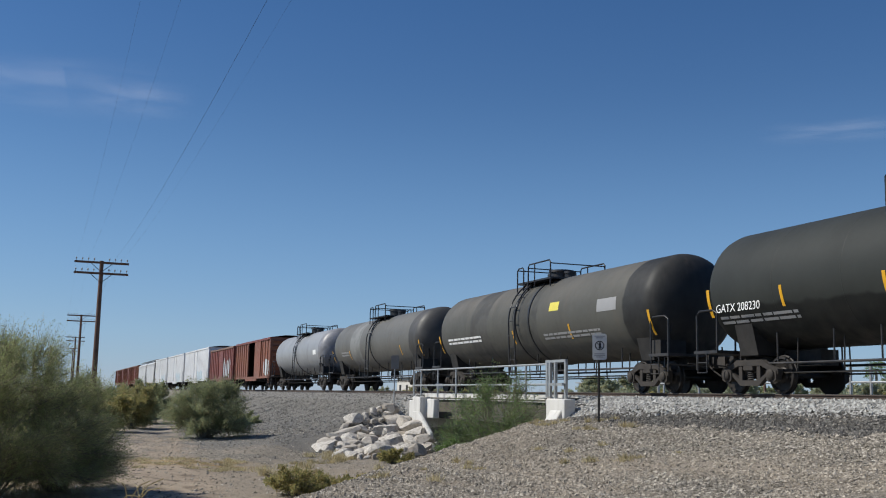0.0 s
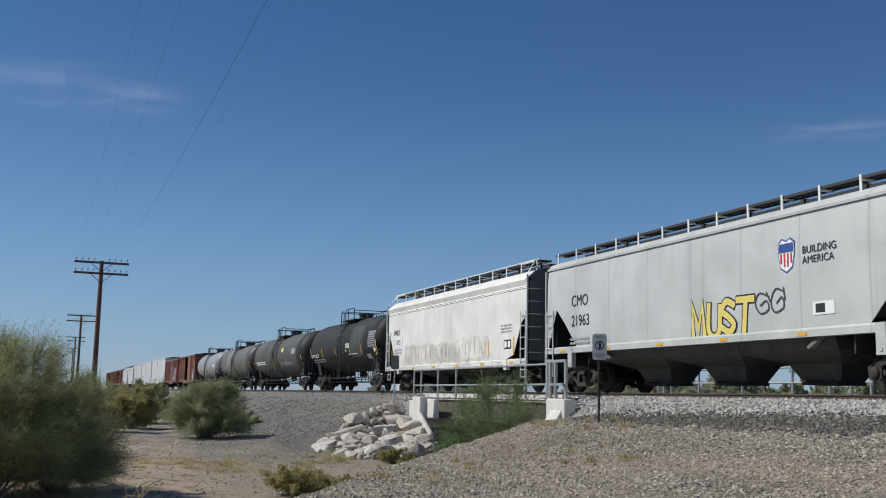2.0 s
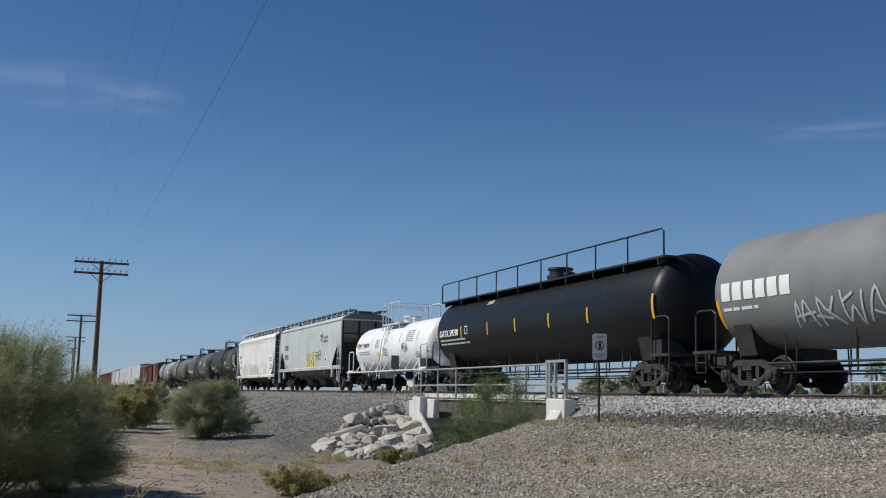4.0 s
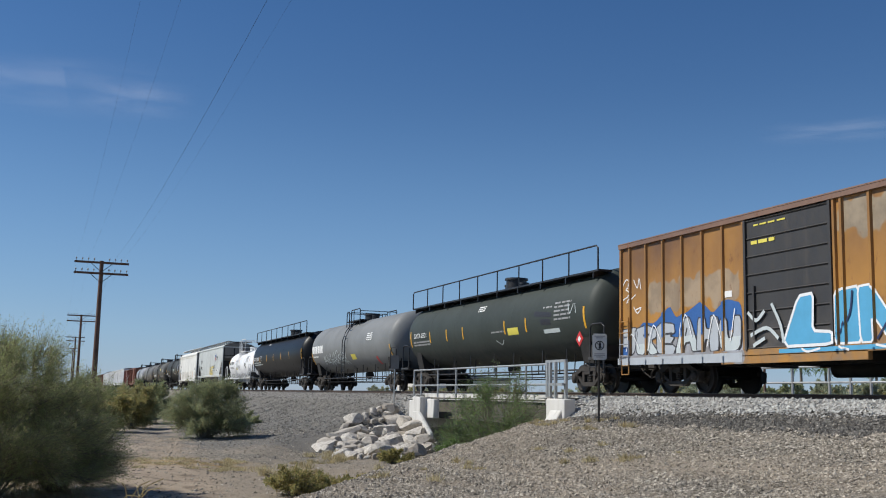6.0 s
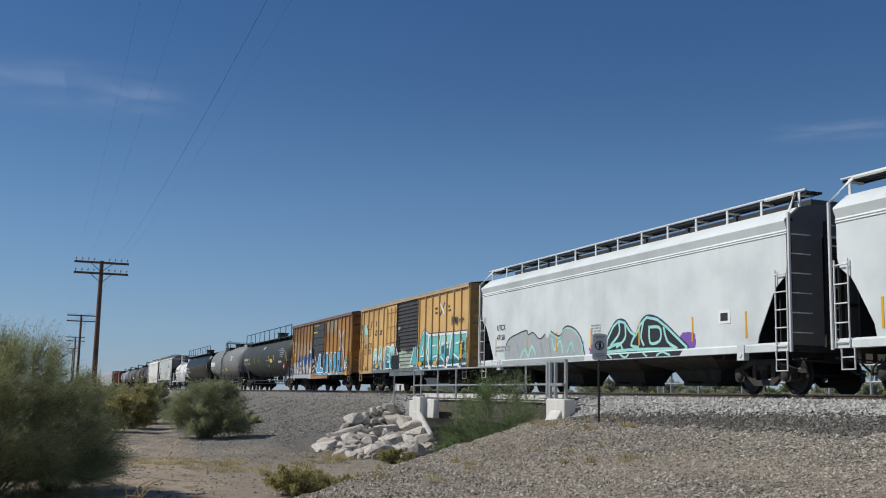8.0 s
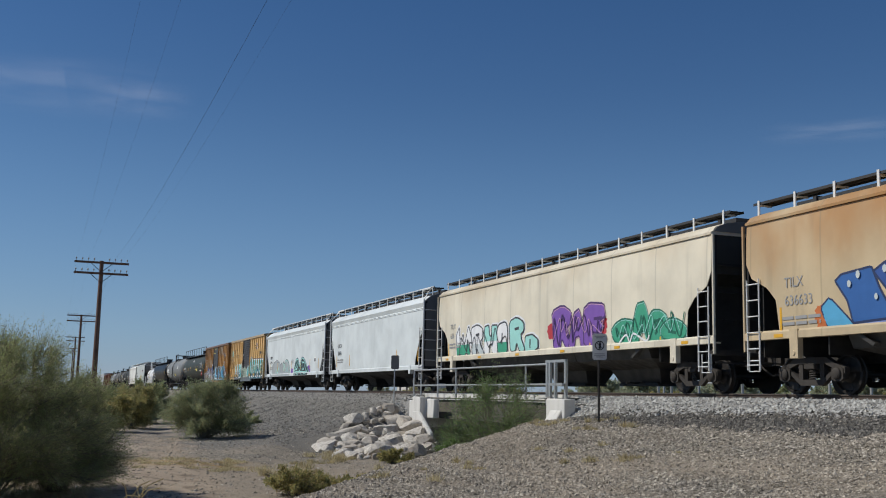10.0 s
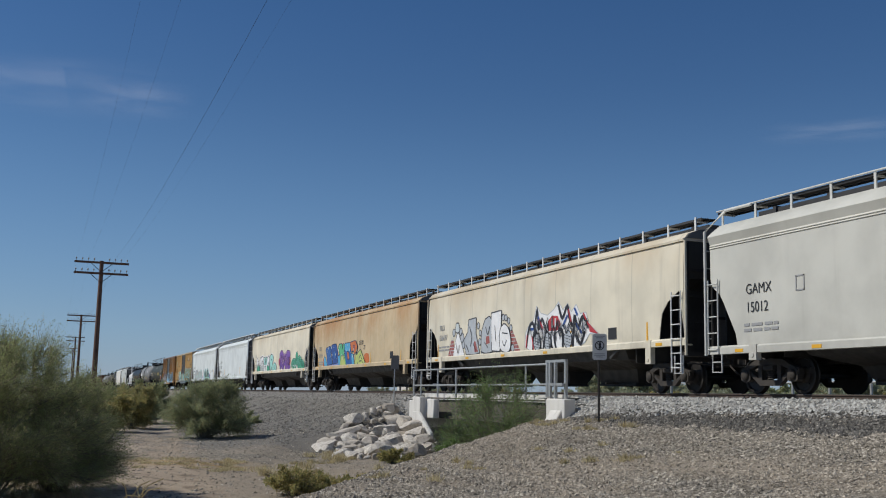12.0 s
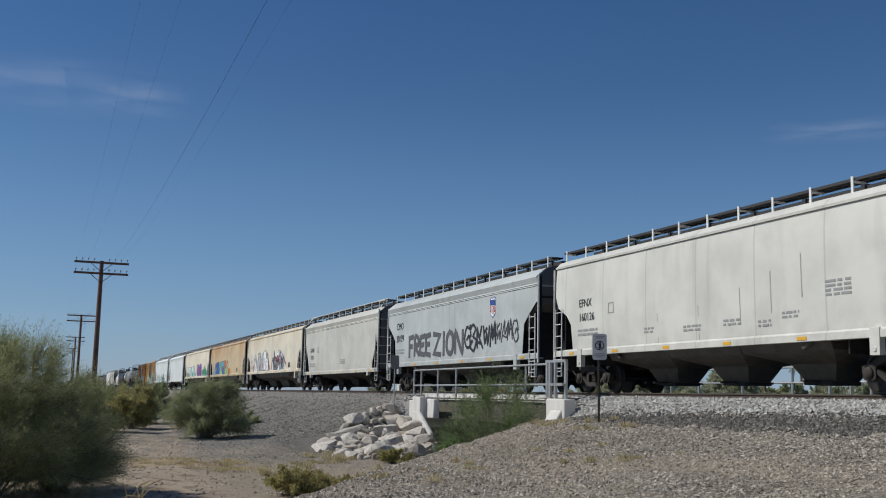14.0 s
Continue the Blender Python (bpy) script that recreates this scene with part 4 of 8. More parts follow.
def piece(root, glyphs, xfun, outline, edge=0.07, dots=None, halo=None, seed=0, lift=0.006, rim=None, inner=True):
    """Wall-writer letters that overlap: halo, body, faded foot, outline with counters, highlight dots."""
    rnd = random.Random(seed)
    for i, (form, y0, y1, z0, z1, fill, fade) in enumerate(glyphs):
        up = lift + 0.0045 * i
        at = lambda u, v: (y0 + (y1 - y0) * u, z0 + (z1 - z0) * v)
        poly = [at(u + rnd.uniform(-0.03, 0.03), v + rnd.uniform(-0.03, 0.03)) for u, v in FORMS[form]]
        poly = rounded(poly, 0.12 if form in "WXHTADE" else 0.2, 1)
        if halo:
            bm = bmesh.new()
            ribbon(bm, poly + poly[:1], edge * 3.2, xfun, lift - 0.003 + 0.00002 * i, 0.00002)
            part("graffiti_halo", bm, halo, root, smooth=False)
        for k, (shape, m) in enumerate(((poly, fill), (below(poly, z0 + (z1 - z0) * rnd.uniform(0.36, 0.5)), fade))):
            if m and len(shape) > 2:
                part("graffiti", sheet_face(shape, xfun, up + 0.001 * k), m, root, smooth=False)
        bm = bmesh.new()
        ribbon(bm, poly + poly[:1], edge, xfun, up + 0.0022, 0.00003)
        part("graffiti", bm, outline, root, smooth=False)
        for line in COUNTERS.get(form, []) if inner else []:
            bm = bmesh.new()
            ribbon(bm, [at(u, v) for u, v in line], edge * 1.7, xfun, up + 0.0022, 0.00003)
            part("graffiti", bm, outline, root, smooth=False)
        if rim:
            bm = bmesh.new()
            ribbon(bm, [(y - math.copysign(edge * 0.7, y1 - y0) * -0.6, z - edge * 0.8) for y, z in poly[:12]], edge * 0.4, xfun, up + 0.003, 0.00003)
            part("graffiti", bm, rim, root, smooth=False)
        if dots:
            for k in range(3):
                bm = bmesh.new()
                cy, cz = at(rnd.uniform(0.2, 0.8), rnd.uniform(0.35, 0.9))
                r = rnd.uniform(0.03, 0.075)
                bm.faces.new([bm.verts.new((-xfun(cz) - up - 0.0035, cy + r * math.cos(a), cz + r * math.sin(a))) for a in [j * math.pi / 5 for j in range(10)]])
                part("graffiti", bm, dots, root, smooth=False)


def on_posts(bm, root, depth=0.062):
    """Paint that runs across a boxcar's side posts: repeats what crosses a post on the post's own face."""
    for y in POSTS.get(root.name, ()):
        twin = bm.copy()
        for at, way in ((y - 0.036, -1), (y + 0.036, 1)):
            bmesh.ops.bisect_plane(twin, geom=twin.verts[:] + twin.edges[:] + twin.faces[:], plane_co=(0, at, 0), plane_no=(0, way, 0), clear_outer=True)
        known = {}
        for f in twin.faces:
            for v in f.verts:
                if v not in known:
                    known[v] = bm.verts.new((v.co.x - depth, v.co.y, v.co.z))
            bm.faces.new([known[v] for v in f.verts])
        twin.free()
    return bm


def field(root, outline, material, xfun, lift=0.006, edge=None, wide=0.05, soft=0.12, name="graffiti"):
    """One sprayed colour field with an optional outline stroke."""
    poly = rounded(outline, soft, 1) if soft else outline
    part(name, on_posts(sheet_face(poly, xfun, lift), root), material, root, smooth=False)
    if edge:
        lines(root, [poly + poly[:1]], edge, xfun, wide, lift + 0.0022, bend=False)


def lines(root, paths, material, xfun, wide=0.06, lift=0.012, bend=True, name="graffiti"):
    """Single strokes of the spray can."""
    for k, path in enumerate(paths):
        bm = bmesh.new()
        ribbon(bm, smooth_line(path, 4) if bend and len(path) > 2 else path, wide, xfun, lift + 0.0006 * k, 0.00003)
        part(name, on_posts(bm, root), material, root, smooth=False)


def scrawl(root, y, z, width, height, material, xfun, seed, n=9, w=0.04, lift=0.03, name="tag"):
    """One looping marker line."""
    rnd, bm = random.Random(seed), bmesh.new()
    pts = [(y - width * (k + rnd.uniform(-0.7, 0.7)) / n, z + height * (rnd.uniform(0.55, 1) if k % 2 else rnd.uniform(0, 0.45))) for k in range(n + 1)]
    ribbon(bm, smooth_line(pts), w, xfun, lift, 0.00005)
    part(name, on_posts(bm, root), material, root, smooth=False)


def spray_paint(name, c):
    return plain("spray_" + name, c, 0.55, 0.0, 0.18, 3.0)


SP = {k: spray_paint(k, c) for k, c in {
    "yellow": (0.72, 0.58, 0.16), "black": (0.022, 0.022, 0.028), "white": (0.78, 0.78, 0.78), "silver": (0.42, 0.45, 0.48), "blue": (0.03, 0.115, 0.34), "sky": (0.09, 0.36, 0.58), "ink": (0.02, 0.035, 0.10),
    "teal": (0.08, 0.40, 0.41), "mint": (0.34, 0.66, 0.60), "purple": (0.20, 0.09, 0.38), "green": (0.05, 0.33, 0.20), "red": (0.45, 0.04, 0.05), "orange": (0.52, 0.145, 0.04),
    "navy": (0.03, 0.08, 0.28), "lime": (0.45, 0.52, 0.16), "pale": (0.52, 0.57, 0.57), "deep": (0.03, 0.13, 0.17), "aqua": (0.14, 0.49, 0.48), "dusk": (0.07, 0.03, 0.13), "dgreen": (0.02, 0.14, 0.09), "brick": (0.33, 0.10, 0.09), "char": (0.055, 0.055, 0.06), "pink": (0.55, 0.32, 0.45)}.items()}


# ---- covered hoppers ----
# grimy end paint, darkened to hold the shade of the car ends
SHADED_END = paint("shaded_grimy_end_sheet", (0.16, 0.155, 0.145), amount=0.6, rough=0.8, rust=0.2)
PROFILES = {
    "curved": [(1.12, 1.55), (1.6, 1.585), (2.4, 1.60), (3.2, 1.60), (3.8, 1.585), (4.12, 1.555)],
    "straight": [(1.12, 1.59), (1.6, 1.595), (2.4, 1.60), (3.2, 1.60), (3.5, 1.60), (3.72, 1.60)]}
ROOFS = {
    "curved": [(4.13, 1.60), (4.19, 1.61), (4.21, 1.555), (4.34, 1.44), (4.46, 1.12), (4.53, 0.6), (4.55, 0.0)],
    "straight": [(3.71, 1.595), (3.73, 1.625), (3.77, 1.59), (3.79, 1.62), (3.83, 1.59), (4.03, 1.665), (4.07, 1.65), (4.38, 1.28), (4.48, 0.9), (4.55, 0.0)]}
NOTCH = {
    "round": [(0.0, 3.15), (0.2, 2.78), (0.78, 2.5), (1.08, 2.2), (1.18, 1.8), (1.10, 1.45), (1.06, 1.12)],
    "diagonal": [(0.0, 2.95), (0.08, 2.72), (0.4, 2.5), (0.54, 2.3), (1.1, 1.35), (0.98, 1.12)],
    "angled": [(0.0, 3.2), (0.7, 2.75), (1.25, 2.3), (1.1, 1.12)]}


def hopper(front, rear, label, side_mat, roof_style="curved", notch="round", sill_mat=None, fit=None, bay_mat=None, bays=3, tall_post=False, group="covered hoppers in the train", rails=False, tapes=6, strips=(), zs=None):
    zs = zs or (1.27 if roof_style == "curved" else 0.98)
    root, length = wagon("covered_hopper", front, rear, label, "hopper wagon", group)
    sill_mat, fit, bay_mat = sill_mat or side_mat, fit or WHITE_FIT, bay_mat or UNDER
    half = length / 2 - 0.12
    prof, roof, cut = PROFILES[roof_style], ROOFS[roof_style], NOTCH[notch]

    def xside(z):
        return float(np.interp(z, [p[0] for p in prof], [p[1] for p in prof]))

    # side sheets with their cut-away lower corners
    for s in (-1, 1):
        bm = bmesh.new()
        top = prof[-1][0]
        edge = [(half - d, z) for d, z in cut] 
        ring = [(half, top)] + edge
        outline = ring + [(-y, z) for y, z in ring[::-1]]
        # split in upright strips so that the sheet follows the curve of the side
        ys = sorted({round(v, 3) for v in ([y for y, _ in outline] + [i * half / 8 for i in range(-8, 9)])})
        def low(y):
            a = abs(y)
            best = zs + 0.14
            for (d0, z0), (d1, z1) in zip(cut, cut[1:]):
                lo, hi = sorted((half - d0, half - d1))
                if lo <= a <= hi and hi > lo:
                    t = (a - (half - d0)) / ((half - d1) - (half - d0))
                    best = max(best, z0 + (z1 - z0) * t)
            return best
        grids = []
        for inset in (0.0, 0.02):
            rows = []
            for y in ys:
                z0 = low(y)
                rows.append([bm.verts.new((s * (xside(z) - inset), y, z)) for z in [z0 + (top - z0) * k / 7 for k in range(8)]])
            for a, b in zip(rows, rows[1:]):
                for k in range(7):
                    bm.faces.new((a[k], b[k], b[k + 1], a[k + 1]))
            grids.append(rows)
        out, inn = grids
        rim_o = [r[0] for r in out] + out[-1][1:] + [r[7] for r in out[-2::-1]] + out[0][6:0:-1]
        rim_i = [r[0] for r in inn] + inn[-1][1:] + [r[7] for r in inn[-2::-1]] + inn[0][6:0:-1]
        for k in range(len(rim_o)):
            j = (k + 1) % len(rim_o)
            bm.faces.new((rim_o[k], rim_o[j], rim_i[j], rim_i[k]))
        part("side_sheet", bm, side_mat, root)
    bm = bmesh.new()
    ring = [(-x, z) for z, x in roof[::1]] + [(x, z) for z, x in roof[-2::-1]]
    prism(bm, ring, "y", -half - 0.02, half + 0.02)
    part("roof", bm, side_mat, root)
    for s in (-1, 1):
        # end wall and slope sheet
        bm = bmesh.new()
        box(bm, -1.53, 1.53, *sorted((s * (half - 0.02), s * (half - 0.06))), 3.1, 4.15)
        prism(bm, [(s * (half - 0.03), 3.12), (s * (half - 4.1), 1.0), (s * (half - 4.16), 1.06), (s * (half - 0.09), 3.2)], "x", -1.53, 1.53)
        # the slope sheet's dark colour holds the shade behind the cut-away corner
        part("end_sheet", bm, SHADED_END if notch == "angled" else bay_mat, root)
        # plate over the roof's end, its shade put into the colour, and the webs over the body bolster
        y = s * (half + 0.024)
        part("end_plate", prism(bmesh.new(), [(-x * 0.97, z) for z, x in roof[2:]] + [(x * 0.97, z) for z, x in roof[-2:1:-1]], "y", *sorted((y, y + s * 0.02))), SHADED_END, root, "grimy end plate, coloured dark for the shaded car end", smooth=False)
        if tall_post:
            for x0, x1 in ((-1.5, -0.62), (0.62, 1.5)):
                part("end_panel", box(bmesh.new(), x0, x1, *sorted((s * (half + 0.062), s * (half + 0.075))), 1.12, 4.02), SHADED_END, root, "grimy end panel, coloured dark for the shaded car end", smooth=False)
        for d in (0.45, 1.7, 2.7):
            y = s * (half - d)
            part("bolster_web", box(bmesh.new(), -1.46, 1.46, y - 0.02, y + 0.02, 0.86, 3.12 - d * 0.517 - 0.06), UNDER, root, smooth=False)
        bm = bmesh.new()
        for x in (-1.5, -0.5, 0.5, 1.5):
            box(bm, x - 0.05, x + 0.05, *sorted((s * (half - 0.02), s * (half + 0.06))), 1.05, 4.1)
        box(bm, -1.55, 1.55, *sorted((s * (half - 0.25), s * (half + 0.1))), 0.98, 1.1)
        for z in (1.9, 2.6, 3.3):
            box(bm, -1.5, 1.5, *sorted((s * (half - 0.0), s * (half + 0.04))), z, z + 0.07)
        # near-black as well: the shade at the car end is in the colour
        part("end_frame", bm, UNDER, root)
    for s in (-1, 1):
        bm = bmesh.new()
        prism(bm, [(s * 1.60, zs), (s * 1.63, zs), (s * 1.63, zs + 0.16), (s * 1.58, zs + 0.21), (s * 1.56, zs + 0.12)], "y", -half - 0.1, half + 0.1)
        box(bm, *sorted((s * 1.40, s * 1.60)), -half - 0.1, half + 0.1, zs, zs + 0.04)
        part("side_sill", bm, sill_mat, root)
    span = 2 * (half - 3.3)
    for i in range(bays):
        w = span / bays
        c = -span / 2 + w * (i + 0.5)
        bm = bmesh.new()
        levels = [(zs + 0.1, 1.5, w / 2), (0.98, 1.34, w / 2 - 0.02), (0.72, 0.55, w / 2 - 0.85), (0.30, 0.34, w / 2 - 1.12)] if zs > 1.1 else [(1.08, 1.5, w / 2), (0.88, 1.28, w / 2 - 0.06), (0.64, 0.52, w / 2 - 0.85), (0.28, 0.34, w / 2 - 1.1)]
        rings = [[bm.verts.new((x * sx, c + y * sy, z)) for sx, sy in ((-1, -1), (1, -1), (1, 1), (-1, 1))] for z, x, y in levels]
        for a, b in zip(rings, rings[1:]):
            for k in range(4):
                bm.faces.new((a[k], a[(k + 1) % 4], b[(k + 1) % 4], b[k]))
        bm.faces.new(rings[0])
        bm.faces.new(rings[-1][::-1])
        # bay colours are darkened to carry the shade below the sill
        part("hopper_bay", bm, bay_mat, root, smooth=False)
        bm = bmesh.new()
        box(bm, -0.42, 0.42, c - w / 2 + 1.15, c + w / 2 - 1.15, 0.22, 0.30)
        tube(bm, [(-0.85, c, 0.30), (0.85, c, 0.30)], 0.03, 8)
        part("outlet_gate", bm, UNDER, root, smooth=False)
    running_gear(root, length, 1.75, sill=False)
    for s in (-1, 1):
        part("draft_sill", box(bmesh.new(), -0.22, 0.22, *sorted((s * length / 2, s * (length / 2 - 3.4))), 0.72, 1.0), UNDER, root)
    # running boards with their brackets, hatch coaming
    for s in (-1, 1):
        bm = bmesh.new()
        box(bm, *sorted((s * 0.72, s * 1.16)), -half - 0.25, half + 0.25, 4.735, 4.75)
        for x in (0.72, 0.94, 1.15):
            box(bm, *sorted((s * x, s * (x + 0.012))), -half - 0.25, half + 0.25, 4.70, 4.765)
        part("running_board", bm, DARK_GRATE, root)
        if rails:
            part("board_rail", tube(bmesh.new(), [(s * 1.2, -half - 0.25, 4.79), (s * 1.2, half + 0.25, 4.79)], 0.024, 8), fit, root)
        n = max(6, round(2 * half / 1.38))
        me = None
        for i in range(n + 1):
            y = -half + 2 * half * i / n
            if me is None:
                bm = bmesh.new()
                box(bm, *sorted((s * 1.17, s * 1.20)), -0.035, 0.035, 4.40, 4.80)
                box(bm, *sorted((s * 0.8, s * 1.18)), -0.02, 0.02, 4.66, 4.71)
                me = finish("bracket", bm, fit, False)
            link("bracket", me, root).location = (0, y, 0)
    bm = bmesh.new()
    box(bm, -0.42, 0.42, -half + 0.5, half - 0.5, 4.52, 4.74)
    for i in range(8):
        y = -half + 1.2 + (2 * half - 2.4) * i / 7
        box(bm, -0.47, 0.47, y - 0.06, y + 0.06, 4.52, 4.78)
    part("trough_hatch", bm, DARK_GRATE, root, smooth=False)
    # ladders and grab irons at the four corners
    for s in (-1, 1):
        for side in (NEAR - 0.05, SIDE + 0.05):
            if tall_post:
                bm = bmesh.new()
                y = s * (half + 0.16)
                sx = math.copysign(1, side)
                tube(bm, [(side, y, 0.95), (side, y, 4.2), (sx * 1.2, y - s * 0.28, 4.76), (sx * 1.2, y - s * 1.4, 4.76)], 0.04, 8)
                part("corner_post", bm, fit, root)
                ladder(root, side, s * (half - 0.16), 0.98, 2.9, fit, 5, 0.42)
                bm = bmesh.new()
                for k in range(6):
                    z = 1.4 + k * 0.46
                    tube(bm, [(sx * 1.6, y, z), (sx * 1.05, y + s * 0.02, z)], 0.016, 6)
                part("end_rungs", bm, fit, root)
            else:
                ladder(root, side, s * (half - 0.30), 0.55, 2.75, fit, 6)
                bm = bmesh.new()
                tube(bm, [(side * 0.97, s * (half + 0.10), 1.0), (side * 0.97, s * (half + 0.10), 4.12)], 0.04, 8)
                part("corner_post", bm, fit if roof_style == "straight" else side_mat, root)
        stirrup(root, s * (half - 0.25), fit)
        bm = bmesh.new()
        box(bm, NEAR - 0.05, NEAR + 0.1, s * (half - 1.75) - 0.14, s * (half - 1.75) + 0.14, 0.80, zs + 0.2)
        lathe(bm, [(NEAR - 0.07, 0.05), (NEAR - 0.04, 0.07)], s * (half - 1.75), 0.92, 12, "x")
        part("bolster_end", bm, sill_mat, root)
    for i in range(tapes):
        y = half - 1.2 - (2 * half - 2.4) * i / (tapes - 1)
        plate("reflector", root, y - 0.16, y + 0.16, zs + 0.03, zs + 0.11, YELLOW_TAPE, -1.63, "yellow reflective strip")
    for y in strips:
        plate("reflector", root, y, y - 0.07, 1.35, 2.0, YELLOW_TAPE, -xside(1.7), "yellow reflective strip")
    return root, xside


def reporting(root, y, z, first, second, size, xfun, material=None, seed=0):
    m = material or LETTER_BLACK
    letters(first, size, m, root, y, z, -xfun(z + size / 2) - 0.004, wide=0.95)
    letters(second, size, m, root, y, z - size * 1.25, -xfun(z - size) - 0.004, wide=0.95)
    bars(root, y + 0.1, z - size * 2.0, 1.3, 0.26, 2, LETTER_GREY, -xfun(z - size * 2) - 0.002, seed)


# ---- tank cars ----
def tank(front, rear, label, shell_mat, R=1.5, zc=2.58, fit=None, rack=True, top_walk=False, side_walk=False, low_rail=True, bands=0, saddle_mat=None, barrel=None, group="tank cars in the train", ladder_y=0.0, rack_h=0.55):
    root, length = wagon("tank_car", front, rear, label, "tank wagon", group)
    fit = fit or BLACK_PAINT
    half = (barrel or length - 1.3) / 2
    d = R * 0.5
    prof = [(-half + d - d * math.cos(a), max(0.001, R * math.sin(a))) for a in [k * math.pi / 16 for k in range(9)]]
    n = 6
    prof += [(-half + d + (2 * half - 2 * d) * k / n, R) for k in range(1, n)]
    prof += [(-y, r) for y, r in prof[:9][::-1]]
    part("shell", lathe(bmesh.new(), prof, 0, zc, 56), shell_mat, root)
    for k in range(1, n):
        y = -half + d + (2 * half - 2 * d) * k / n
        part("weld_seam", lathe(bmesh.new(), [(y - 0.025, R - 0.005), (y - 0.01, R + 0.003), (y + 0.01, R + 0.003), (y + 0.025, R - 0.005)], 0, zc, 56), shell_mat, root)
    for k in range(bands):
        y = (k - (bands - 1) / 2) * 1.15
        part("strap", lathe(bmesh.new(), [(y - 0.06, R), (y - 0.05, R + 0.03), (y + 0.05, R + 0.03), (y + 0.06, R)], 0, zc, 56), fit, root)
    for s in (-1, 1):
        bm = bmesh.new()
        y = s * (length / 2 - 1.9)
        prism(bm, [(-1.25, zc - R * 0.55), (-1.05, 0.95), (1.05, 0.95), (1.25, zc - R * 0.55), (0.8, zc - R * 0.86), (-0.8, zc - R * 0.86)], "y", y - 0.35, y + 0.35)
        box(bm, -0.26, 0.26, *sorted((s * length / 2, s * (length / 2 - 3.6))), 0.70, 1.08)
        part("saddle", bm, saddle_mat or UNDER, root)
        # end platform
        bm = bmesh.new()
        box(bm, -1.5, 1.5, *sorted((s * (length / 2 - 1.15), s * (length / 2 - 0.12))), 1.02, 1.10)
        part("end_platform", bm, fit, root)
        bm = bmesh.new()
        for x in (-1.45, 1.45):
            y0, y1 = s * (length / 2 - 1.1), s * (length / 2 - 0.2)
            tube(bm, [(x, y0, 1.06), (x, y0, 2.05), (x, y0 + (y1 - y0) * 0.15, 2.15), (x, y1 - (y1 - y0) * 0.15, 2.15), (x, y1, 2.05), (x, y1, 0.6)], 0.03, 8)
        part("end_handrail", bm, fit, root)
        stirrup(root, s * (length / 2 - 0.65), fit)
        if s < 0:
            bm = bmesh.new()
            box(bm, -1.35, -0.5, -(length / 2 - 0.75), -(length / 2 - 1.3), 1.1, 1.5)
            tube(bm, [(-0.9, -(length / 2 - 1.0), 1.5), (-0.9, -(length / 2 - 0.9), 2.0)], 0.04, 8)
            part("brake_gear", bm, UNDER, root)
    # manway and fittings on top
    top = zc + R
    bm = bmesh.new()
    for cy, r, h in ((0.0, 0.42, 0.36 if rack else 0.5), (0.75, 0.16, 0.30), (-0.7, 0.2, 0.26)):
        rings = [[bm.verts.new((0.05 + rr * math.cos(a), cy + rr * math.sin(a), zz)) for a in [2 * math.pi * k / 20 for k in range(20)]] for zz, rr in ((top - 0.12, r), (top + h - 0.08, r), (top + h - 0.08, r * 1.15), (top + h, r * 1.12))]
        for a, b in zip(rings, rings[1:]):
            for k in range(20):
                bm.faces.new((a[k], a[(k + 1) % 20], b[(k + 1) % 20], b[k]))
        bm.faces.new(rings[-1])
    part("manway", bm, fit if fit is not WHITE_FIT else WHITE_FIT, root)
    if rack:
        bm = bmesh.new()
        box(bm, -1.1, 1.1, -1.45, 1.45, top - 0.12, top - 0.06)
        part("top_platform", bm, fit, root)
        for x in (-1.1, 1.1):
            for y0, y1, up in ((1.4, 0.85, rack_h - 0.06), (0.45, -1.4, rack_h)):
                z1 = top + up
                bm = tube(bmesh.new(), [(x, y0, top - 0.4), (x, y0, z1 - 0.08), (x, y0 - 0.1, z1), (x, y1 + 0.1, z1), (x, y1, z1 - 0.08), (x, y1, top - 0.4)], 0.028, 8)
                part("safety_rail", bm, fit, root)
            part("rail_post", tube(bmesh.new(), [(x, -0.1, top - 0.3), (x, -0.1, top + rack_h)], 0.022, 6), fit, root)
        for y in (-1.4, 0.45, 1.4):
            part("cross_rail", tube(bmesh.new(), [(-1.1, y, top + rack_h - 0.12), (1.1, y, top + rack_h - 0.12)], 0.022, 6), fit, root)
    if top_walk:
        bm = bmesh.new()
        box(bm, -1.25, -0.75, -half + 0.4, half - 0.4, top - 0.22, top - 0.16)
        for k in range(10):
            y = -half + 0.8 + (2 * half - 1.6) * k / 9
            prism(bm, [(-1.24, top - 0.2), (-0.7, top - 0.2), (-1.24, top - 0.42)], "y", y - 0.03, y + 0.03)
        part("top_walkway", bm, fit, root)
        bm = bmesh.new()
        e = half - 0.45
        tube(bm, [(-1.25, -e, top - 0.2), (-1.25, -e, top + 0.54), (-1.25, -e + 0.12, top + 0.62), (-1.25, e - 0.12, top + 0.62), (-1.25, e, top + 0.54), (-1.25, e, top - 0.2)], 0.03, 8)
        for k in range(1, 9):
            y = -e + 2 * e * k / 9
            tube(bm, [(-1.25, y, top - 0.2), (-1.25, y, top + 0.62)], 0.025, 6)
        part("walkway_rail", bm, fit, root)
    # side ladder, bent over the shell
    bm = bmesh.new()
    arc = [(-(R + 0.14) * math.cos(a), zc + (R + 0.14) * math.sin(a)) for a in [k * radians(62) / 7 for k in range(8)]]
    for dy in (-0.26, 0.26):
        tube(bm, [(NEAR - 0.03, ladder_y + dy, 0.6)] + [(x, ladder_y + dy, z) for x, z in arc], 0.028, 6)
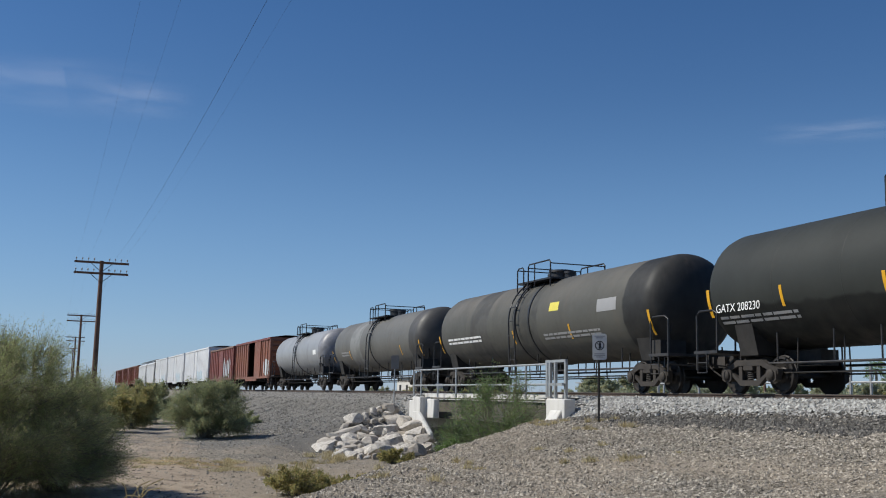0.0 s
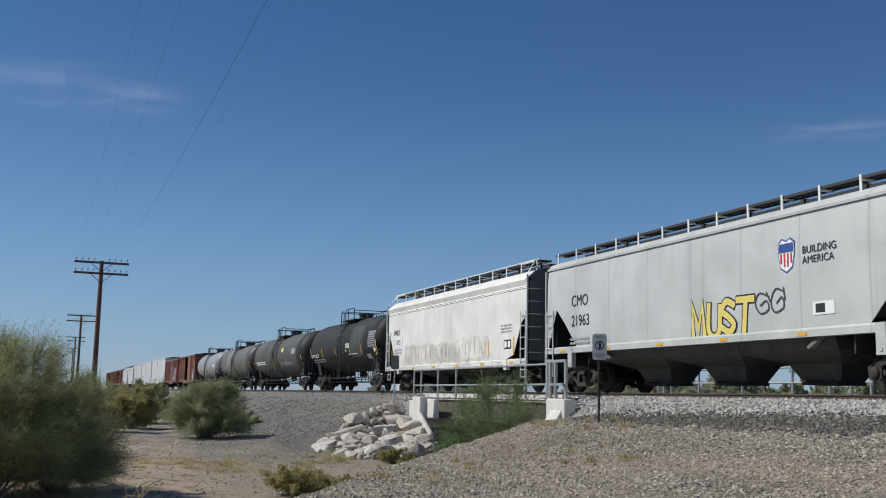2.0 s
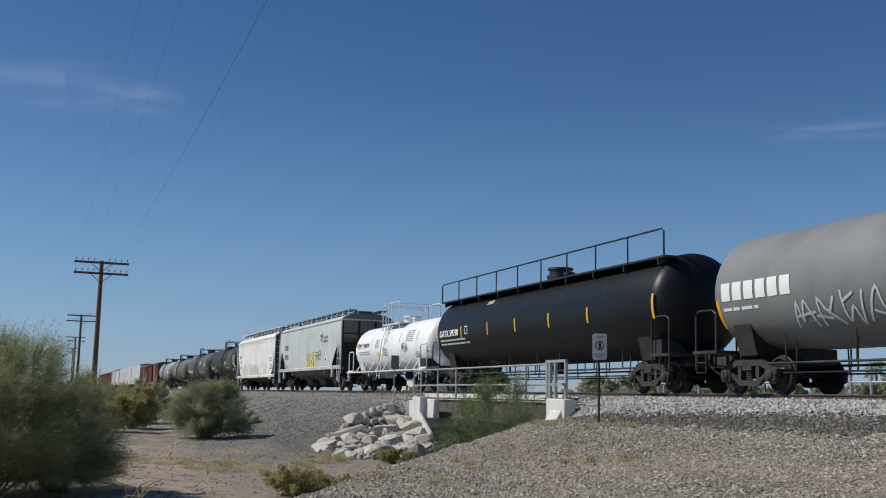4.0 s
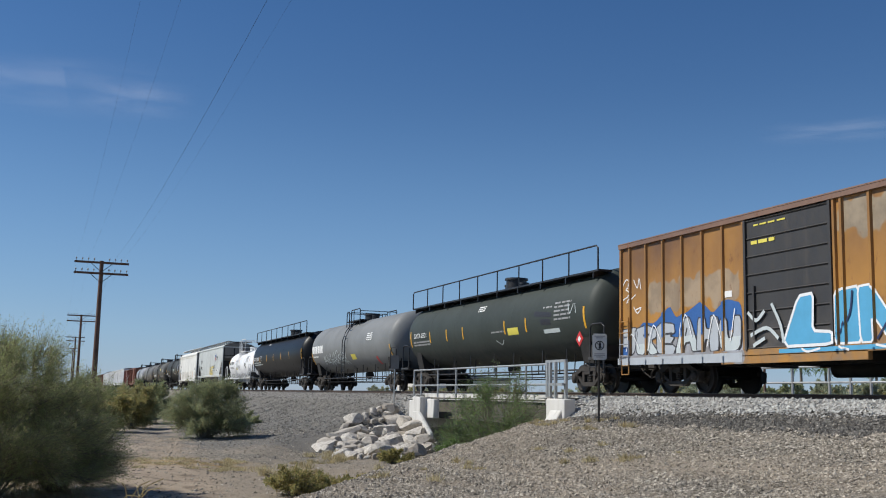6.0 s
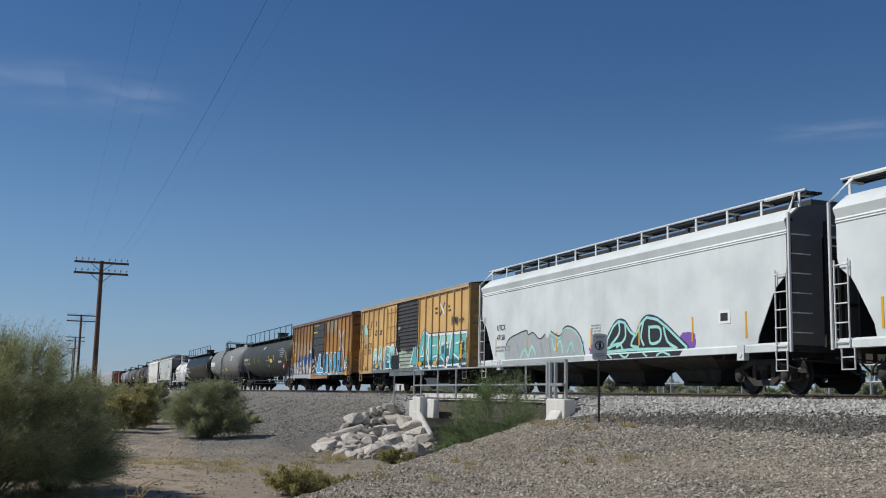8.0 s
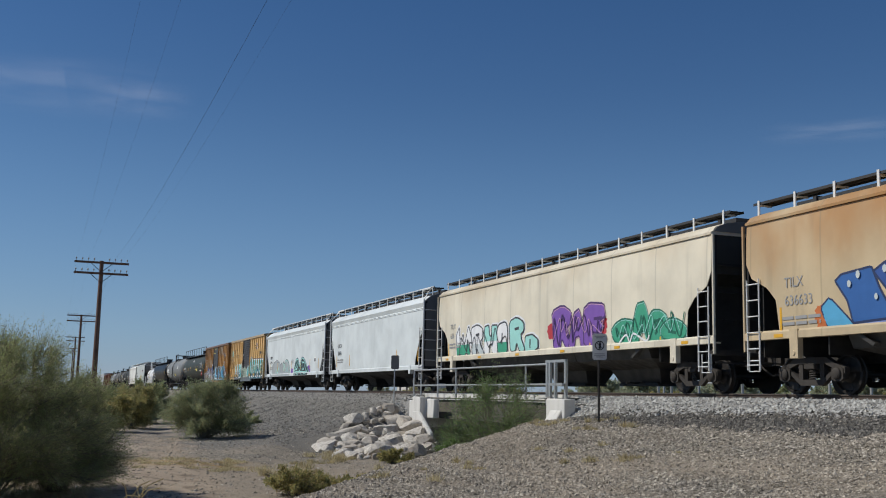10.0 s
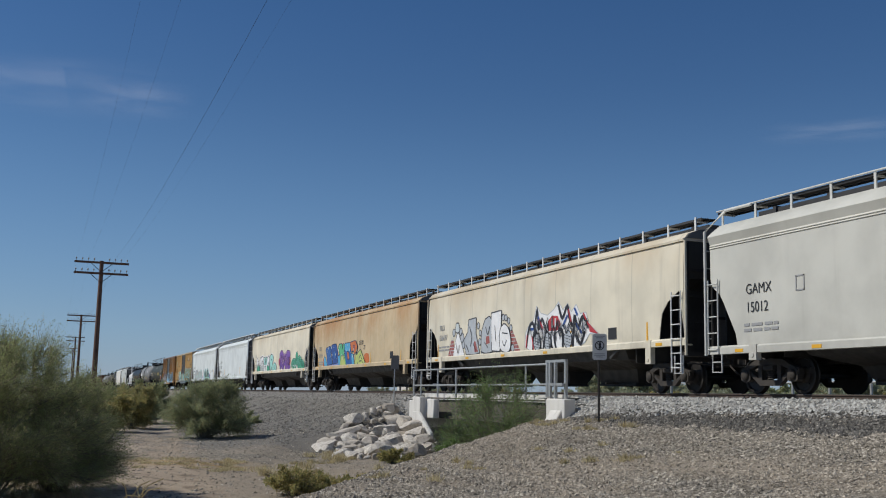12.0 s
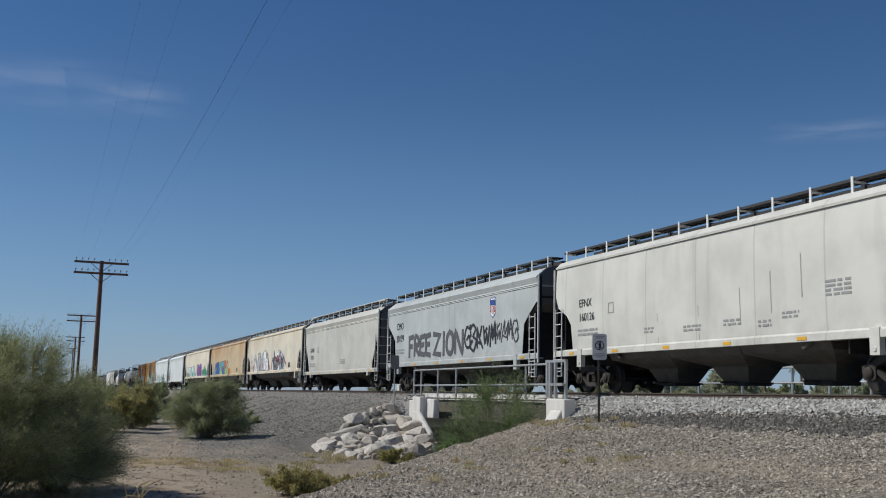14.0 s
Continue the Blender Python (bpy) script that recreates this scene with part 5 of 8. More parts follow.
    for x, z in [(NEAR - 0.03, 0.75), (NEAR - 0.03, 1.15), (NEAR - 0.035, 1.6), (-R - 0.14, 2.05)] + arc[::2]:
        tube(bm, [(x, ladder_y - 0.26, z), (x, ladder_y + 0.26, z)], 0.018, 6)
    if not top_walk:
        part("side_ladder", bm, fit, root)
    if low_rail:
        bm = bmesh.new()
        z0 = 0.74
        e = length / 2 - 1.1
        for x in (-0.98, 0.98):
            tube(bm, [(x, -e, z0), (x, e, z0)], 0.03, 8)
            for k in range(9):
                y = -e + 2 * e * (k + 0.15 * (k % 2)) / 8.2
                tube(bm, [(x, y, z0), (x, y, zc - math.sqrt(R * R - 0.96) + 0.02)], 0.022, 6)
        part("side_handrail", bm, fit, root)
        for x in (-0.8, 0.8):
            bm = tube(bmesh.new(), [(x, -e + 2, 0.52), (x, e - 2, 0.52)], 0.022, 8)
            for k in range(7):
                y = -e + 2.3 + (2 * e - 4.6) * k / 6
                tube(bm, [(x, y, 0.52), (x * 0.95, y, zc - R * 0.8)], 0.02, 6)
            part("brake_rigging", bm, UNDER, root)
    if side_walk:
        bm = bmesh.new()
        e = length / 2 - 0.3
        box(bm, -1.62, -1.25, -e, e, 0.96, 1.02)
        box(bm, 1.25, 1.62, -e, e, 0.96, 1.02)
        for k in range(9):
            y = -e + 1.6 + (2 * e - 3.2) * k / 8
            tube(bm, [(-1.5, y, 1.0), (-1.12, y + 0.35, 1.5)], 0.03, 6)
        part("side_walkway", bm, fit, root)
    # bottom outlet
    bm = bmesh.new()
    lathe(bm, [(-0.22, 0.05), (-0.2, 0.2), (0.2, 0.2), (0.22, 0.05)], 0, zc - R - 0.16, 16)
    part("bottom_outlet", bm, UNDER, root)
    running_gear(root, length, 1.9, sill=False)

    def xfun(z):
        return math.sqrt(max(0.0, R * R - (z - zc) ** 2))
    return root, xfun


def on_tank(root, name, y0, y1, z0, z1, material, xfun, label="", lift=0.008):
    """A thin plate bent to the shell."""
    bm = bmesh.new()
    n = 6
    rows = []
    for k in range(n + 1):
        z = z0 + (z1 - z0) * k / n
        x = -xfun(z) - lift
        rows.append((bm.verts.new((x, y0, z)), bm.verts.new((x, y1, z))))
    for a, b in zip(rows, rows[1:]):
        bm.faces.new((a[0], a[1], b[1], b[0]))
    return part(name, bm, material, root, label)


def tank_tapes(root, half, xfun, zs=(1.75, 2.25), ends=True, ys=()):
    for y in ys:
        on_tank(root, "reflector", y - 0.05, y + 0.05, zs[0], zs[1], YELLOW_TAPE, xfun, "yellow reflective strip")
    if ends:
        for s in (-1, 1):
            on_tank(root, "reflector", s * half - 0.06, s * half + 0.06, zs[0] - 0.1, zs[1] + 0.12, YELLOW_TAPE, xfun, "yellow reflective strip")


# ---- boxcars ----
POSTS = {}        # where the side posts of each boxcar stand


def boxcar(front, rear, label, side_mat, roof_mat, door=(1.6, -1.5), door_mat=None, door_style="panels", ribs=14, plug=None, open_door=False, z_top=4.43, ladder_mat=None, group="boxcars in the train", zsill=1.0, rib_depth=0.06, posts=None):
    root, length = wagon("boxcar", front, rear, label, "boxcar", group)
    half, xw = length / 2, SIDE - rib_depth
    d1, d0 = door
    for s in (-1, 1):
        segs = [(-half, d0), (d1, half)] if not (s > 0 and open_door) else [(-half, d0), (d1, half)]
        for y0, y1 in segs:
            bm = box(bmesh.new(), *sorted((s * xw, s * (xw - 0.05))), y0, y1, zsill, z_top)
            part("side_wall", bm, side_mat, root, smooth=False)
        me = None
        for y0, y1 in segs:
            n = max(2, round((y1 - y0) / (length / ribs)))
            for y in [v for v in posts if y0 < v < y1] if posts else [y0 + 0.05 + (y1 - y0 - 0.1) * i / n for i in range(n + 1)]:
                if me is None:
                    bm = bmesh.new()
                    prism(bm, [(s * xw, -0.06), (s * SIDE, -0.035), (s * SIDE, 0.035), (s * xw, 0.06)], "z", zsill + 0.05, z_top - 0.12)
                    me = finish("side_post", bm, side_mat, False)
                if not (plug and s < 0 and plug[1] < y < plug[0]):
                    link("side_post", me, root).location = (0, y, 0)
                    if s < 0:
                        POSTS.setdefault(root.name, []).append(y)
        # sills and door tracks
        bm = bmesh.new()
        box(bm, *sorted((s * SIDE, s * (SIDE - 0.12))), -half, half, zsill - 0.1, zsill + 0.06)
        box(bm, *sorted((s * SIDE, s * (SIDE - 0.12))), d0 - 1.0, d1 + 1.0, zsill - 0.28, zsill - 0.08)
        part("side_sill", bm, side_mat, root, smooth=False)
        bm = bmesh.new()
        box(bm, *sorted((s * (SIDE + 0.03), s * (SIDE - 0.12))), -half, half, z_top - 0.14, z_top)
        part("top_chord", bm, roof_mat, root, smooth=False)
        if not open_door:
            bm = bmesh.new()
            x = s * (SIDE - 0.03)
            box(bm, *sorted((x, x - s * 0.06)), d0, d1, zsill + 0.04, z_top - 0.16)
            part("door", bm, door_mat or side_mat, root, smooth=False)
            n = 7 if door_style == "panels" else 18
            dep = 0.035 if door_style == "panels" else 0.05
            bm = bmesh.new()
            hgt = z_top - 0.2 - zsill - 0.08
            for i in range(n + 1):
                z = zsill + 0.08 + hgt * i / n
                prism(bm, [(x, z - 0.03), (x + s * dep, z), (x, z + 0.03)], "y", d0 + 0.05, d1 - 0.05)
            part("door_rib", bm, door_mat or side_mat, root, smooth=False)
            for y in (d0 + 0.04, d1 - 0.04):
                part("door_edge", box(bmesh.new(), *sorted((x, x + s * 0.055)), y - 0.04, y + 0.04, zsill + 0.04, z_top - 0.16), door_mat or side_mat, root, smooth=False)
            part("door_bar", box(bmesh.new(), *sorted((x, x + s * 0.06)), d1 - 0.4, d1 - 0.34, 1.3, 2.6), door_mat or side_mat, root, smooth=False)
        else:
            part("door", box(bmesh.new(), *sorted((s * (SIDE + 0.02), s * (SIDE - 0.04))), d0 - 2.6, d0 - 0.05, zsill + 0.04, z_top - 0.16), door_mat or side_mat, root, smooth=False)
        if plug and s < 0:
            bm = bmesh.new()
            box(bm, -SIDE + 0.02, -SIDE + 0.05, plug[1], plug[0], zsill + 0.06, z_top - 0.2)
            part("plug_door", bm, side_mat, root, smooth=False)
            bm = bmesh.new()
            for f in (0.12, 0.5, 0.88):
                y = plug[1] + (plug[0] - plug[1]) * f
                tube(bm, [(-SIDE - 0.03, y, zsill + 0.15), (-SIDE - 0.03, y, z_top - 0.3)], 0.025, 6)
            for z in (1.6, 2.4, 3.2, 3.9):
                box(bm, -SIDE - 0.02, -SIDE + 0.02, plug[1], plug[0], z, z + 0.06)
            part("lock_bars", bm, side_mat, root)
    bm = bmesh.new()
    prism(bm, [(-SIDE - 0.04, z_top - 0.02), (-SIDE + 0.02, z_top + 0.03), (-0.4, z_top + 0.17), (0.4, z_top + 0.17), (SIDE - 0.02, z_top + 0.03), (SIDE + 0.04, z_top - 0.02)], "y", -half - 0.03, half + 0.03)
    n = 12
    for i in range(n + 1):
        y = -half + 2 * half * i / n
        prism(bm, [(-SIDE - 0.02, z_top + 0.01), (-0.4, z_top + 0.20), (0.4, z_top + 0.20), (SIDE + 0.02, z_top + 0.01)], "y", y - 0.03, y + 0.03)
    part("roof", bm, roof_mat, root, smooth=False)
    for s in (-1, 1):
        part("end_wall", box(bmesh.new(), -SIDE + 0.05, SIDE - 0.05, *sorted((s * half, s * (half - 0.06))), zsill, z_top), side_mat, root, smooth=False)
        bm = bmesh.new()
        for i in range(7):
            z = zsill + 0.3 + i * (z_top - zsill - 0.5) / 6.2
            prism(bm, [(s * half, z - 0.12), (s * (half + 0.09), z), (s * half, z + 0.12)], "x", -1.4, 1.4)
        part("end_corrugation", bm, side_mat, root)
        bm = bmesh.new()
        for x in (-SIDE + 0.03, SIDE - 0.09):
            box(bm, x, x + 0.06, *sorted((s * half, s * (half + 0.04))), zsill, z_top)
        part("end_corner", bm, side_mat, root, smooth=False)
        ladder(root, -SIDE - 0.04, s * (half - 0.35), 0.95, 2.2, ladder_mat or side_mat, 4, 0.5)
        stirrup(root, s * (half - 0.35), ladder_mat or side_mat)
    part("floor", box(bmesh.new(), -SIDE + 0.06, SIDE - 0.06, -half, half, zsill - 0.06, zsill + 0.02), UNDER, root)
    me = finish("cross_bearer", box(bmesh.new(), -1.5, 1.5, -0.06, 0.06, 0.72, 0.95), UNDER, False)
    for k in range(7):
        link("cross_bearer", me, root).location = (0, -half + 2.4 + (2 * half - 4.8) * k / 6, 0)
    part("air_reservoir", tube(bmesh.new(), [(0.6, -1.2, 0.62), (0.6, 1.0, 0.62)], 0.2, 12), UNDER, root)
    running_gear(root, length, 2.3)
    return root, (lambda z: xw)

# ---- the train, from its far end to its rear ----
FLAT = lambda z: 1.6
maroon = paint("maroon_boxcar", (0.20, 0.055, 0.04), rust=0.3)
brown = paint("brown_boxcar", (0.24, 0.085, 0.045), rust=0.5, wash=((0.12, 0.05, 0.03), 2.5, 4.0, 0.5))
reefer = paint("white_reefer", (0.68, 0.69, 0.70), amount=0.35, zones=((-6.0, -1.5, 1.0, 2.0, (0.35, 0.45, 0.50)),))
pale_hop = paint("pale_hopper", (0.50, 0.51, 0.52))
rust_roof = paint("rusty_roof", (0.22, 0.13, 0.09), rust=0.7)

for front, rear in ((434, 417.5), (416, 399.5), (398, 381.5), (380, 363.5)):
    boxcar(front, rear, "faded brown boxcar far ahead in the train", brown, rust_roof, door_mat=maroon)
for front, rear in ((361.5, 346.8), (345.6, 331)):
    hopper(front, rear, "pale grey covered hopper far ahead in the train", pale_hop, "straight", "diagonal", bays=2)
for front, rear in ((329.3, 312.2), (311.0, 292.4), (291.0, 270.4)):
    boxcar(front, rear, "white insulated boxcar with faint spray paint low down", reefer, reefer, door=(1.3, -1.3), ribs=22, rib_depth=0.03, z_top=4.5)
r, xf = boxcar(269.0, 254.2, "maroon boxcar with pale graffiti along its lower side", maroon, rust_roof, door_mat=maroon, z_top=4.0)
spray(r, "152", -1.0, 1.2, 4.5, 1.3, [SP["silver"]], SP["pale"], xf, seed=3)
r, xf = boxcar(252.8, 236.9, "rust-brown boxcar with its side door standing open", brown, maroon, open_door=True, door_mat=brown, z_top=4.05)
splash(r, -5.2, -7.6, 1.1, 2.4, SP["pale"], xf, 5)

# rear heads are darker in the shell colour: painted-in shade along with soot
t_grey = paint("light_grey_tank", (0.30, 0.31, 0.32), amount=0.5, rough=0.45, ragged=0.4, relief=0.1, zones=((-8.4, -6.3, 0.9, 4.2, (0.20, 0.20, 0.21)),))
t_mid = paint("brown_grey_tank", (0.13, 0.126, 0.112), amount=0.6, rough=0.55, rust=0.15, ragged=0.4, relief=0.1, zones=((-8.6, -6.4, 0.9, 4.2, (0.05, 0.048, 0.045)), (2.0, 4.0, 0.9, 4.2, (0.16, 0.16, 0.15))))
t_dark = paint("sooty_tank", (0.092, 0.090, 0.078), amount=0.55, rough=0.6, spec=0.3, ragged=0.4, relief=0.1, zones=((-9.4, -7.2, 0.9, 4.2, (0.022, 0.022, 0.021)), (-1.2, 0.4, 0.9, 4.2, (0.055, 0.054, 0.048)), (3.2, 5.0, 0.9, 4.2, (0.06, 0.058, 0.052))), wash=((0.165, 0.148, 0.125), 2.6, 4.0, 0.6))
# darker over the lower half and the rear head, with patches of other greys
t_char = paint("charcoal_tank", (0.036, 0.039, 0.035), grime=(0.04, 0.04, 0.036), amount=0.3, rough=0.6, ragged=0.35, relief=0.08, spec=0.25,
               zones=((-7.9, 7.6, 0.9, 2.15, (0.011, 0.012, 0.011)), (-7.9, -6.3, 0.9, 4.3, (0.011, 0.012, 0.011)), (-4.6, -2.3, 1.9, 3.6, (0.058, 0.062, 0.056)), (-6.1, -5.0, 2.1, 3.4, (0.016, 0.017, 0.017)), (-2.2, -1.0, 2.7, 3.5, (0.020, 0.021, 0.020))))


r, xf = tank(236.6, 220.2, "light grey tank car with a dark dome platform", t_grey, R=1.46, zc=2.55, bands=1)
on_tank(r, "placard", -5.0, -5.8, 2.3, 2.6, LETTER_WHITE, xf)
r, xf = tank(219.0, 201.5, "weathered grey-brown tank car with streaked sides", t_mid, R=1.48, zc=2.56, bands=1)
tank_tapes(r, 7.9, xf, ys=(-5.0, 4.2))
bars(r, 6.0, 2.2, 1.6, 0.3, 2, LETTER_GREY, xf, 4)
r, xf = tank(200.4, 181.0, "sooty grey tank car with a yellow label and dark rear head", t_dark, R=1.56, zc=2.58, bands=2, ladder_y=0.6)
tank_tapes(r, 8.6, xf, ys=(-3.6, 0.9))
on_tank(r, "label_plate", -2.2, -2.9, 2.75, 3.05, YELLOW_LABEL, xf, "yellow stencilled label")
on_tank(r, "label_plate", -5.6, -6.8, 2.5, 2.9, LETTER_GREY, xf)
bars(r, 7.6, 2.2, 3.6, 0.3, 2, LETTER_WHITE, xf, 6)
bars(r, -1.6, 2.0, 4.0, 0.25, 2, LETTER_GREY, xf, 8)

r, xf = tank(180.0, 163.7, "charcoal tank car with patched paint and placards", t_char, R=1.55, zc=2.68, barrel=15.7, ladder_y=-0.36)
tank_tapes(r, 7.29, xf, zs=(2.05, 2.55), ys=(4.4, 1.1, -2.1, -4.4))
letters("GATX 208230", 0.30, LETTER_WHITE, r, 7.0, 2.05, -xf(2.2) - 0.03)
bars(r, 7.0, 1.95, 3.0, 0.24, 2, LETTER_GREY, xf, 3)
on_tank(r, "label_plate", -1.3, -2.1, 2.42, 2.68, SP["pale"], xf, "white and green label")
bars(r, -1.4, 2.62, 0.6, 0.14, 2, SP["green"], lambda z: xf(z) + 0.004, 33)
for a in range(7):
    bars(r, -5.85, 3.12 - 0.115 * a, 1.25, 0.075, 1, SP["silver"], xf, 15 + a)
field(r, [(-5.8, 3.20), (-7.15, 3.14), (-7.15, 2.3), (-5.8, 2.34)], SP["char"], xf, 0.002, SP["silver"], 0.022, 0.02, name="stencil_frame")
on_tank(r, "label_plate", -5.2, -5.95, 1.72, 1.98, LETTER_GREY, xf)
on_tank(r, "placard", -6.75, -7.1, 1.9, 2.25, LETTER_WHITE, xf)
on_tank(r, "label_plate", -1.1, -1.4, 2.22, 2.36, LETTER_GREY, xf)
bars(r, -1.7, 2.08, 1.9, 0.07, 1, LETTER_WHITE, xf, 5)

white_a = paint("white_hopper_stained", (0.78, 0.77, 0.72), amount=0.3, ragged=0.5, zones=((-4.7, 5.6, 1.2, 2.1, (0.50, 0.475, 0.42)), (-4.2, -1.6, 1.3, 2.2, (0.60, 0.58, 0.53)), (2.2, 3.4, 1.2, 2.05, (0.60, 0.57, 0.51))))
grey_a = paint("light_grey_hopper", (0.53, 0.555, 0.535), amount=0.3, seams=2.2)
r, xf = hopper(162.19, 145.62, "white covered hopper with grey overpainted patches", white_a, "straight", "diagonal", tall_post=True, rails=True, strips=(7.6, -4.7, -7.05))
letters("FMLX", 0.36, LETTER_BLACK, r, 7.25, 2.7, -xf(2.9) - 0.004)
plate("number_patch", r, 7.1, 5.95, 2.12, 2.6, LETTER_WHITE, -xf(2.3))
letters("1115", 0.40, LETTER_BLACK, r, 7.0, 2.2, -xf(2.3) - 0.012)
bars(r, 7.2, 2.0, 1.2, 0.28, 2, LETTER_GREY, -xf(1.9), 12)
plate("data_panel", r, -6.2, -6.85, 1.58, 1.92, LETTER_BLACK, -xf(1.8))
for y in (-6.25, -6.58):
    plate("data_label", r, y, y - 0.22, 1.63, 1.87, LETTER_WHITE, -xf(1.8) - 0.007)
bars(r, -5.9, 2.5, 1.0, 0.36, 3, LETTER_GREY, xf, 13)
runs = random.Random(17)
lines(r, [[(y, 1.75 + runs.uniform(0, 0.3)), (y - runs.uniform(-0.05, 0.05), 1.4 + runs.uniform(0, 0.15))] for y in [5.4 - 10 * k / 17 + runs.uniform(-0.2, 0.2) for k in range(18)]], paint("tan_drip", (0.40, 0.34, 0.26), amount=0.2), xf, 0.03, 0.004, False, "paint_run")
lines(r, [[(4.6, 1.5), (4.4, 1.95), (4.1, 1.6)], [(2.4, 1.55), (2.0, 2.0), (1.7, 1.6), (1.4, 1.9)], [(-0.6, 1.5), (-0.9, 1.95), (-1.3, 1.55)]], WHITE_FIT, xf, 0.05, 0.006, name="paint_run")

r, xf = hopper(144.14, 126.64, "light grey covered hopper with yellow graffiti and a shield emblem", grey_a, "curved", "angled", bay_mat=paint("shaded_grey_bay", (0.04, 0.04, 0.037), amount=0.25))
reporting(r, 6.85, 2.78, "CMO", "21963", 0.52, xf, seed=2)
spray(r, "MUST", -0.05, 1.50, 2.6, 0.82, [SP["yellow"]], SP["black"], xf, 0.2, 7, gap=0.2, edge=0.1)
spray(r, "66", -2.75, 1.95, 1.1, 0.45, [SP["char"]], None, xf, 0.09, 9)


def shield(root, y, z, xf):
    """A shield emblem in plain colour fields."""
    def outline(k):
        return [(-0.30 * k, 0.32 * k), (-0.15 * k, 0.42 * k), (0.0, 0.36 * k), (0.15 * k, 0.42 * k), (0.30 * k, 0.32 * k), (0.29 * k, 0.0), (0.22 * k, -0.30 * k), (0.0, -0.42 * k), (-0.22 * k, -0.30 * k), (-0.29 * k, 0.0)]
    for i, (k, m) in enumerate(((1.0, SP["navy"]), (0.9, LETTER_WHITE))):
        bm = bmesh.new()
        bm.faces.new([bm.verts.new((-xf(z) - 0.006 - 0.004 * i, y + a, z + b)) for a, b in outline(k)])
        part("emblem", bm, m, root, smooth=False)
    bm = bmesh.new()
    box(bm, -xf(z) - 0.018, -xf(z) - 0.013, y - 0.25, y + 0.25, z + 0.08, z + 0.29)
    part("emblem", bm, SP["navy"], root, smooth=False)
    bm = bmesh.new()
    for i in range(4):
        a = -0.18 + i * 0.12
        box(bm, -xf(z) - 0.018, -xf(z) - 0.013, y + a - 0.026, y + a + 0.026, z - 0.30 + 0.08 * abs(i - 1.5), z + 0.06)
    part("emblem", bm, SP["red"], root, smooth=False)


shield(r, -3.95, 3.20, xf)
letters("BUILDING\nAMERICA", 0.25, LETTER_BLACK, r, -4.5, 3.18, -xf(3.1) - 0.004)
plate("data_panel", r, -4.8, -5.5, 1.75, 2.05, LETTER_WHITE, -xf(1.9))
plate("data_panel", r, -4.9, -5.2, 1.8, 2.0, LETTER_BLACK, -xf(1.9) - 0.006)

white_t = paint("white_tank", (0.92, 0.92, 0.92), amount=0.04, rough=0.4, relief=0.06)
r, xf = tank(125.5, 111.9, "clean white tank car with white walkways and rails", white_t, R=1.27, zc=2.26, fit=WHITE_FIT, low_rail=False, side_walk=True, barrel=13.0, ladder_y=0.4, rack_h=1.0, saddle_mat=WHITE_FIT)
letters("GBRX 704874", 0.40, LETTER_BLACK, r, 5.65, 2.30, -xf(2.5) - 0.01, bold=1)
bars(r, 5.2, 2.12, 2.0, 0.22, 2, LETTER_GREY, xf, 21)
tank_tapes(r, 5.3, xf, zs=(2.4, 2.9), ends=False, ys=(5.8, 2.9, 0.3, -1.9, -4.6))
bars(r, 2.2, 2.7, 0.7, 0.5, 5, LETTER_GREY, xf, 22)
on_tank(r, "label_plate", 1.95, 1.3, 1.8, 2.02, YELLOW_LABEL, xf, "yellow stencilled label")
bars(r, -2.9, 2.95, 1.1, 0.6, 6, LETTER_GREY, xf, 23)
bars(r, 0.9, 2.2, 0.8, 0.4, 4, LETTER_GREY, xf, 24)
spray(r, "165", -2.3, 1.9, 0.9, 0.4, [SP["char"]], None, xf, 0.08, 25, name="tag")
bm = bmesh.new()
prism(bm, [(-4.3, 1.75), (-4.58, 2.03), (-4.86, 1.75), (-4.58, 1.47)], "x", -xf(1.75) - 0.05, -xf(1.75) - 0.02)
part("placard", bm, LETTER_GREY, r, "white diamond placard")

black_t = paint("gloss_black_tank", (0.009, 0.010, 0.011), grime=(0.02, 0.02, 0.02), amount=0.1, rough=0.42, relief=0.02, spec=0.25)
r, xf = tank(111.5, 91.85, "glossy black tank car with a full-length top walkway", black_t, R=1.54, zc=2.56, rack=False, top_walk=True, barrel=19.05)
letters("GATX 59290", 0.40, LETTER_WHITE, r, 8.45, 2.32, -xf(2.5) - 0.03, bold=2)
bars(r, 8.5, 2.2, 2.9, 0.12, 1, SP["pale"], xf, 31)
bars(r, 8.5, 2.04, 3.3, 0.12, 1, SP["pale"], xf, 32)
tank_tapes(r, 8.9, xf, zs=(2.2, 2.7), ys=(6.0, 3.2, 0.6, -2.2, -5.0))
lines(r, [[(5.6, 2.66), (5.32, 2.66), (5.32, 2.36), (5.6, 2.36), (5.6, 2.66)]], LETTER_WHITE, xf, 0.035, 0.012, False, "data_frame")
on_tank(r, "label_plate", 3.9, 3.3, 3.45, 3.6, LETTER_GREY, xf)

grey_t = paint("grey_tank", (0.215, 0.222, 0.22), grime=(0.15, 0.15, 0.14), amount=0.3, rough=0.55, relief=0.08, spec=0.3)
r, xf = tank(90.95, 71.85, "mid-grey tank car with white lettering and tags", grey_t, R=1.52, zc=2.6, barrel=18.0)
for i in range(6):
    on_tank(r, "name_block", 8.1 - i * 0.46 - 0.36, 8.1 - i * 0.46, 2.32, 2.78, LETTER_WHITE, xf, "white block lettering", 0.012)
bars(r, 8.1, 2.15, 1.4, 0.14, 1, LETTER_WHITE, xf, 41)
spray(r, "1425314", 5.6, 1.55, 5.6, 0.62, [SP["pale"]], None, xf, 0.1, 42, name="tag")
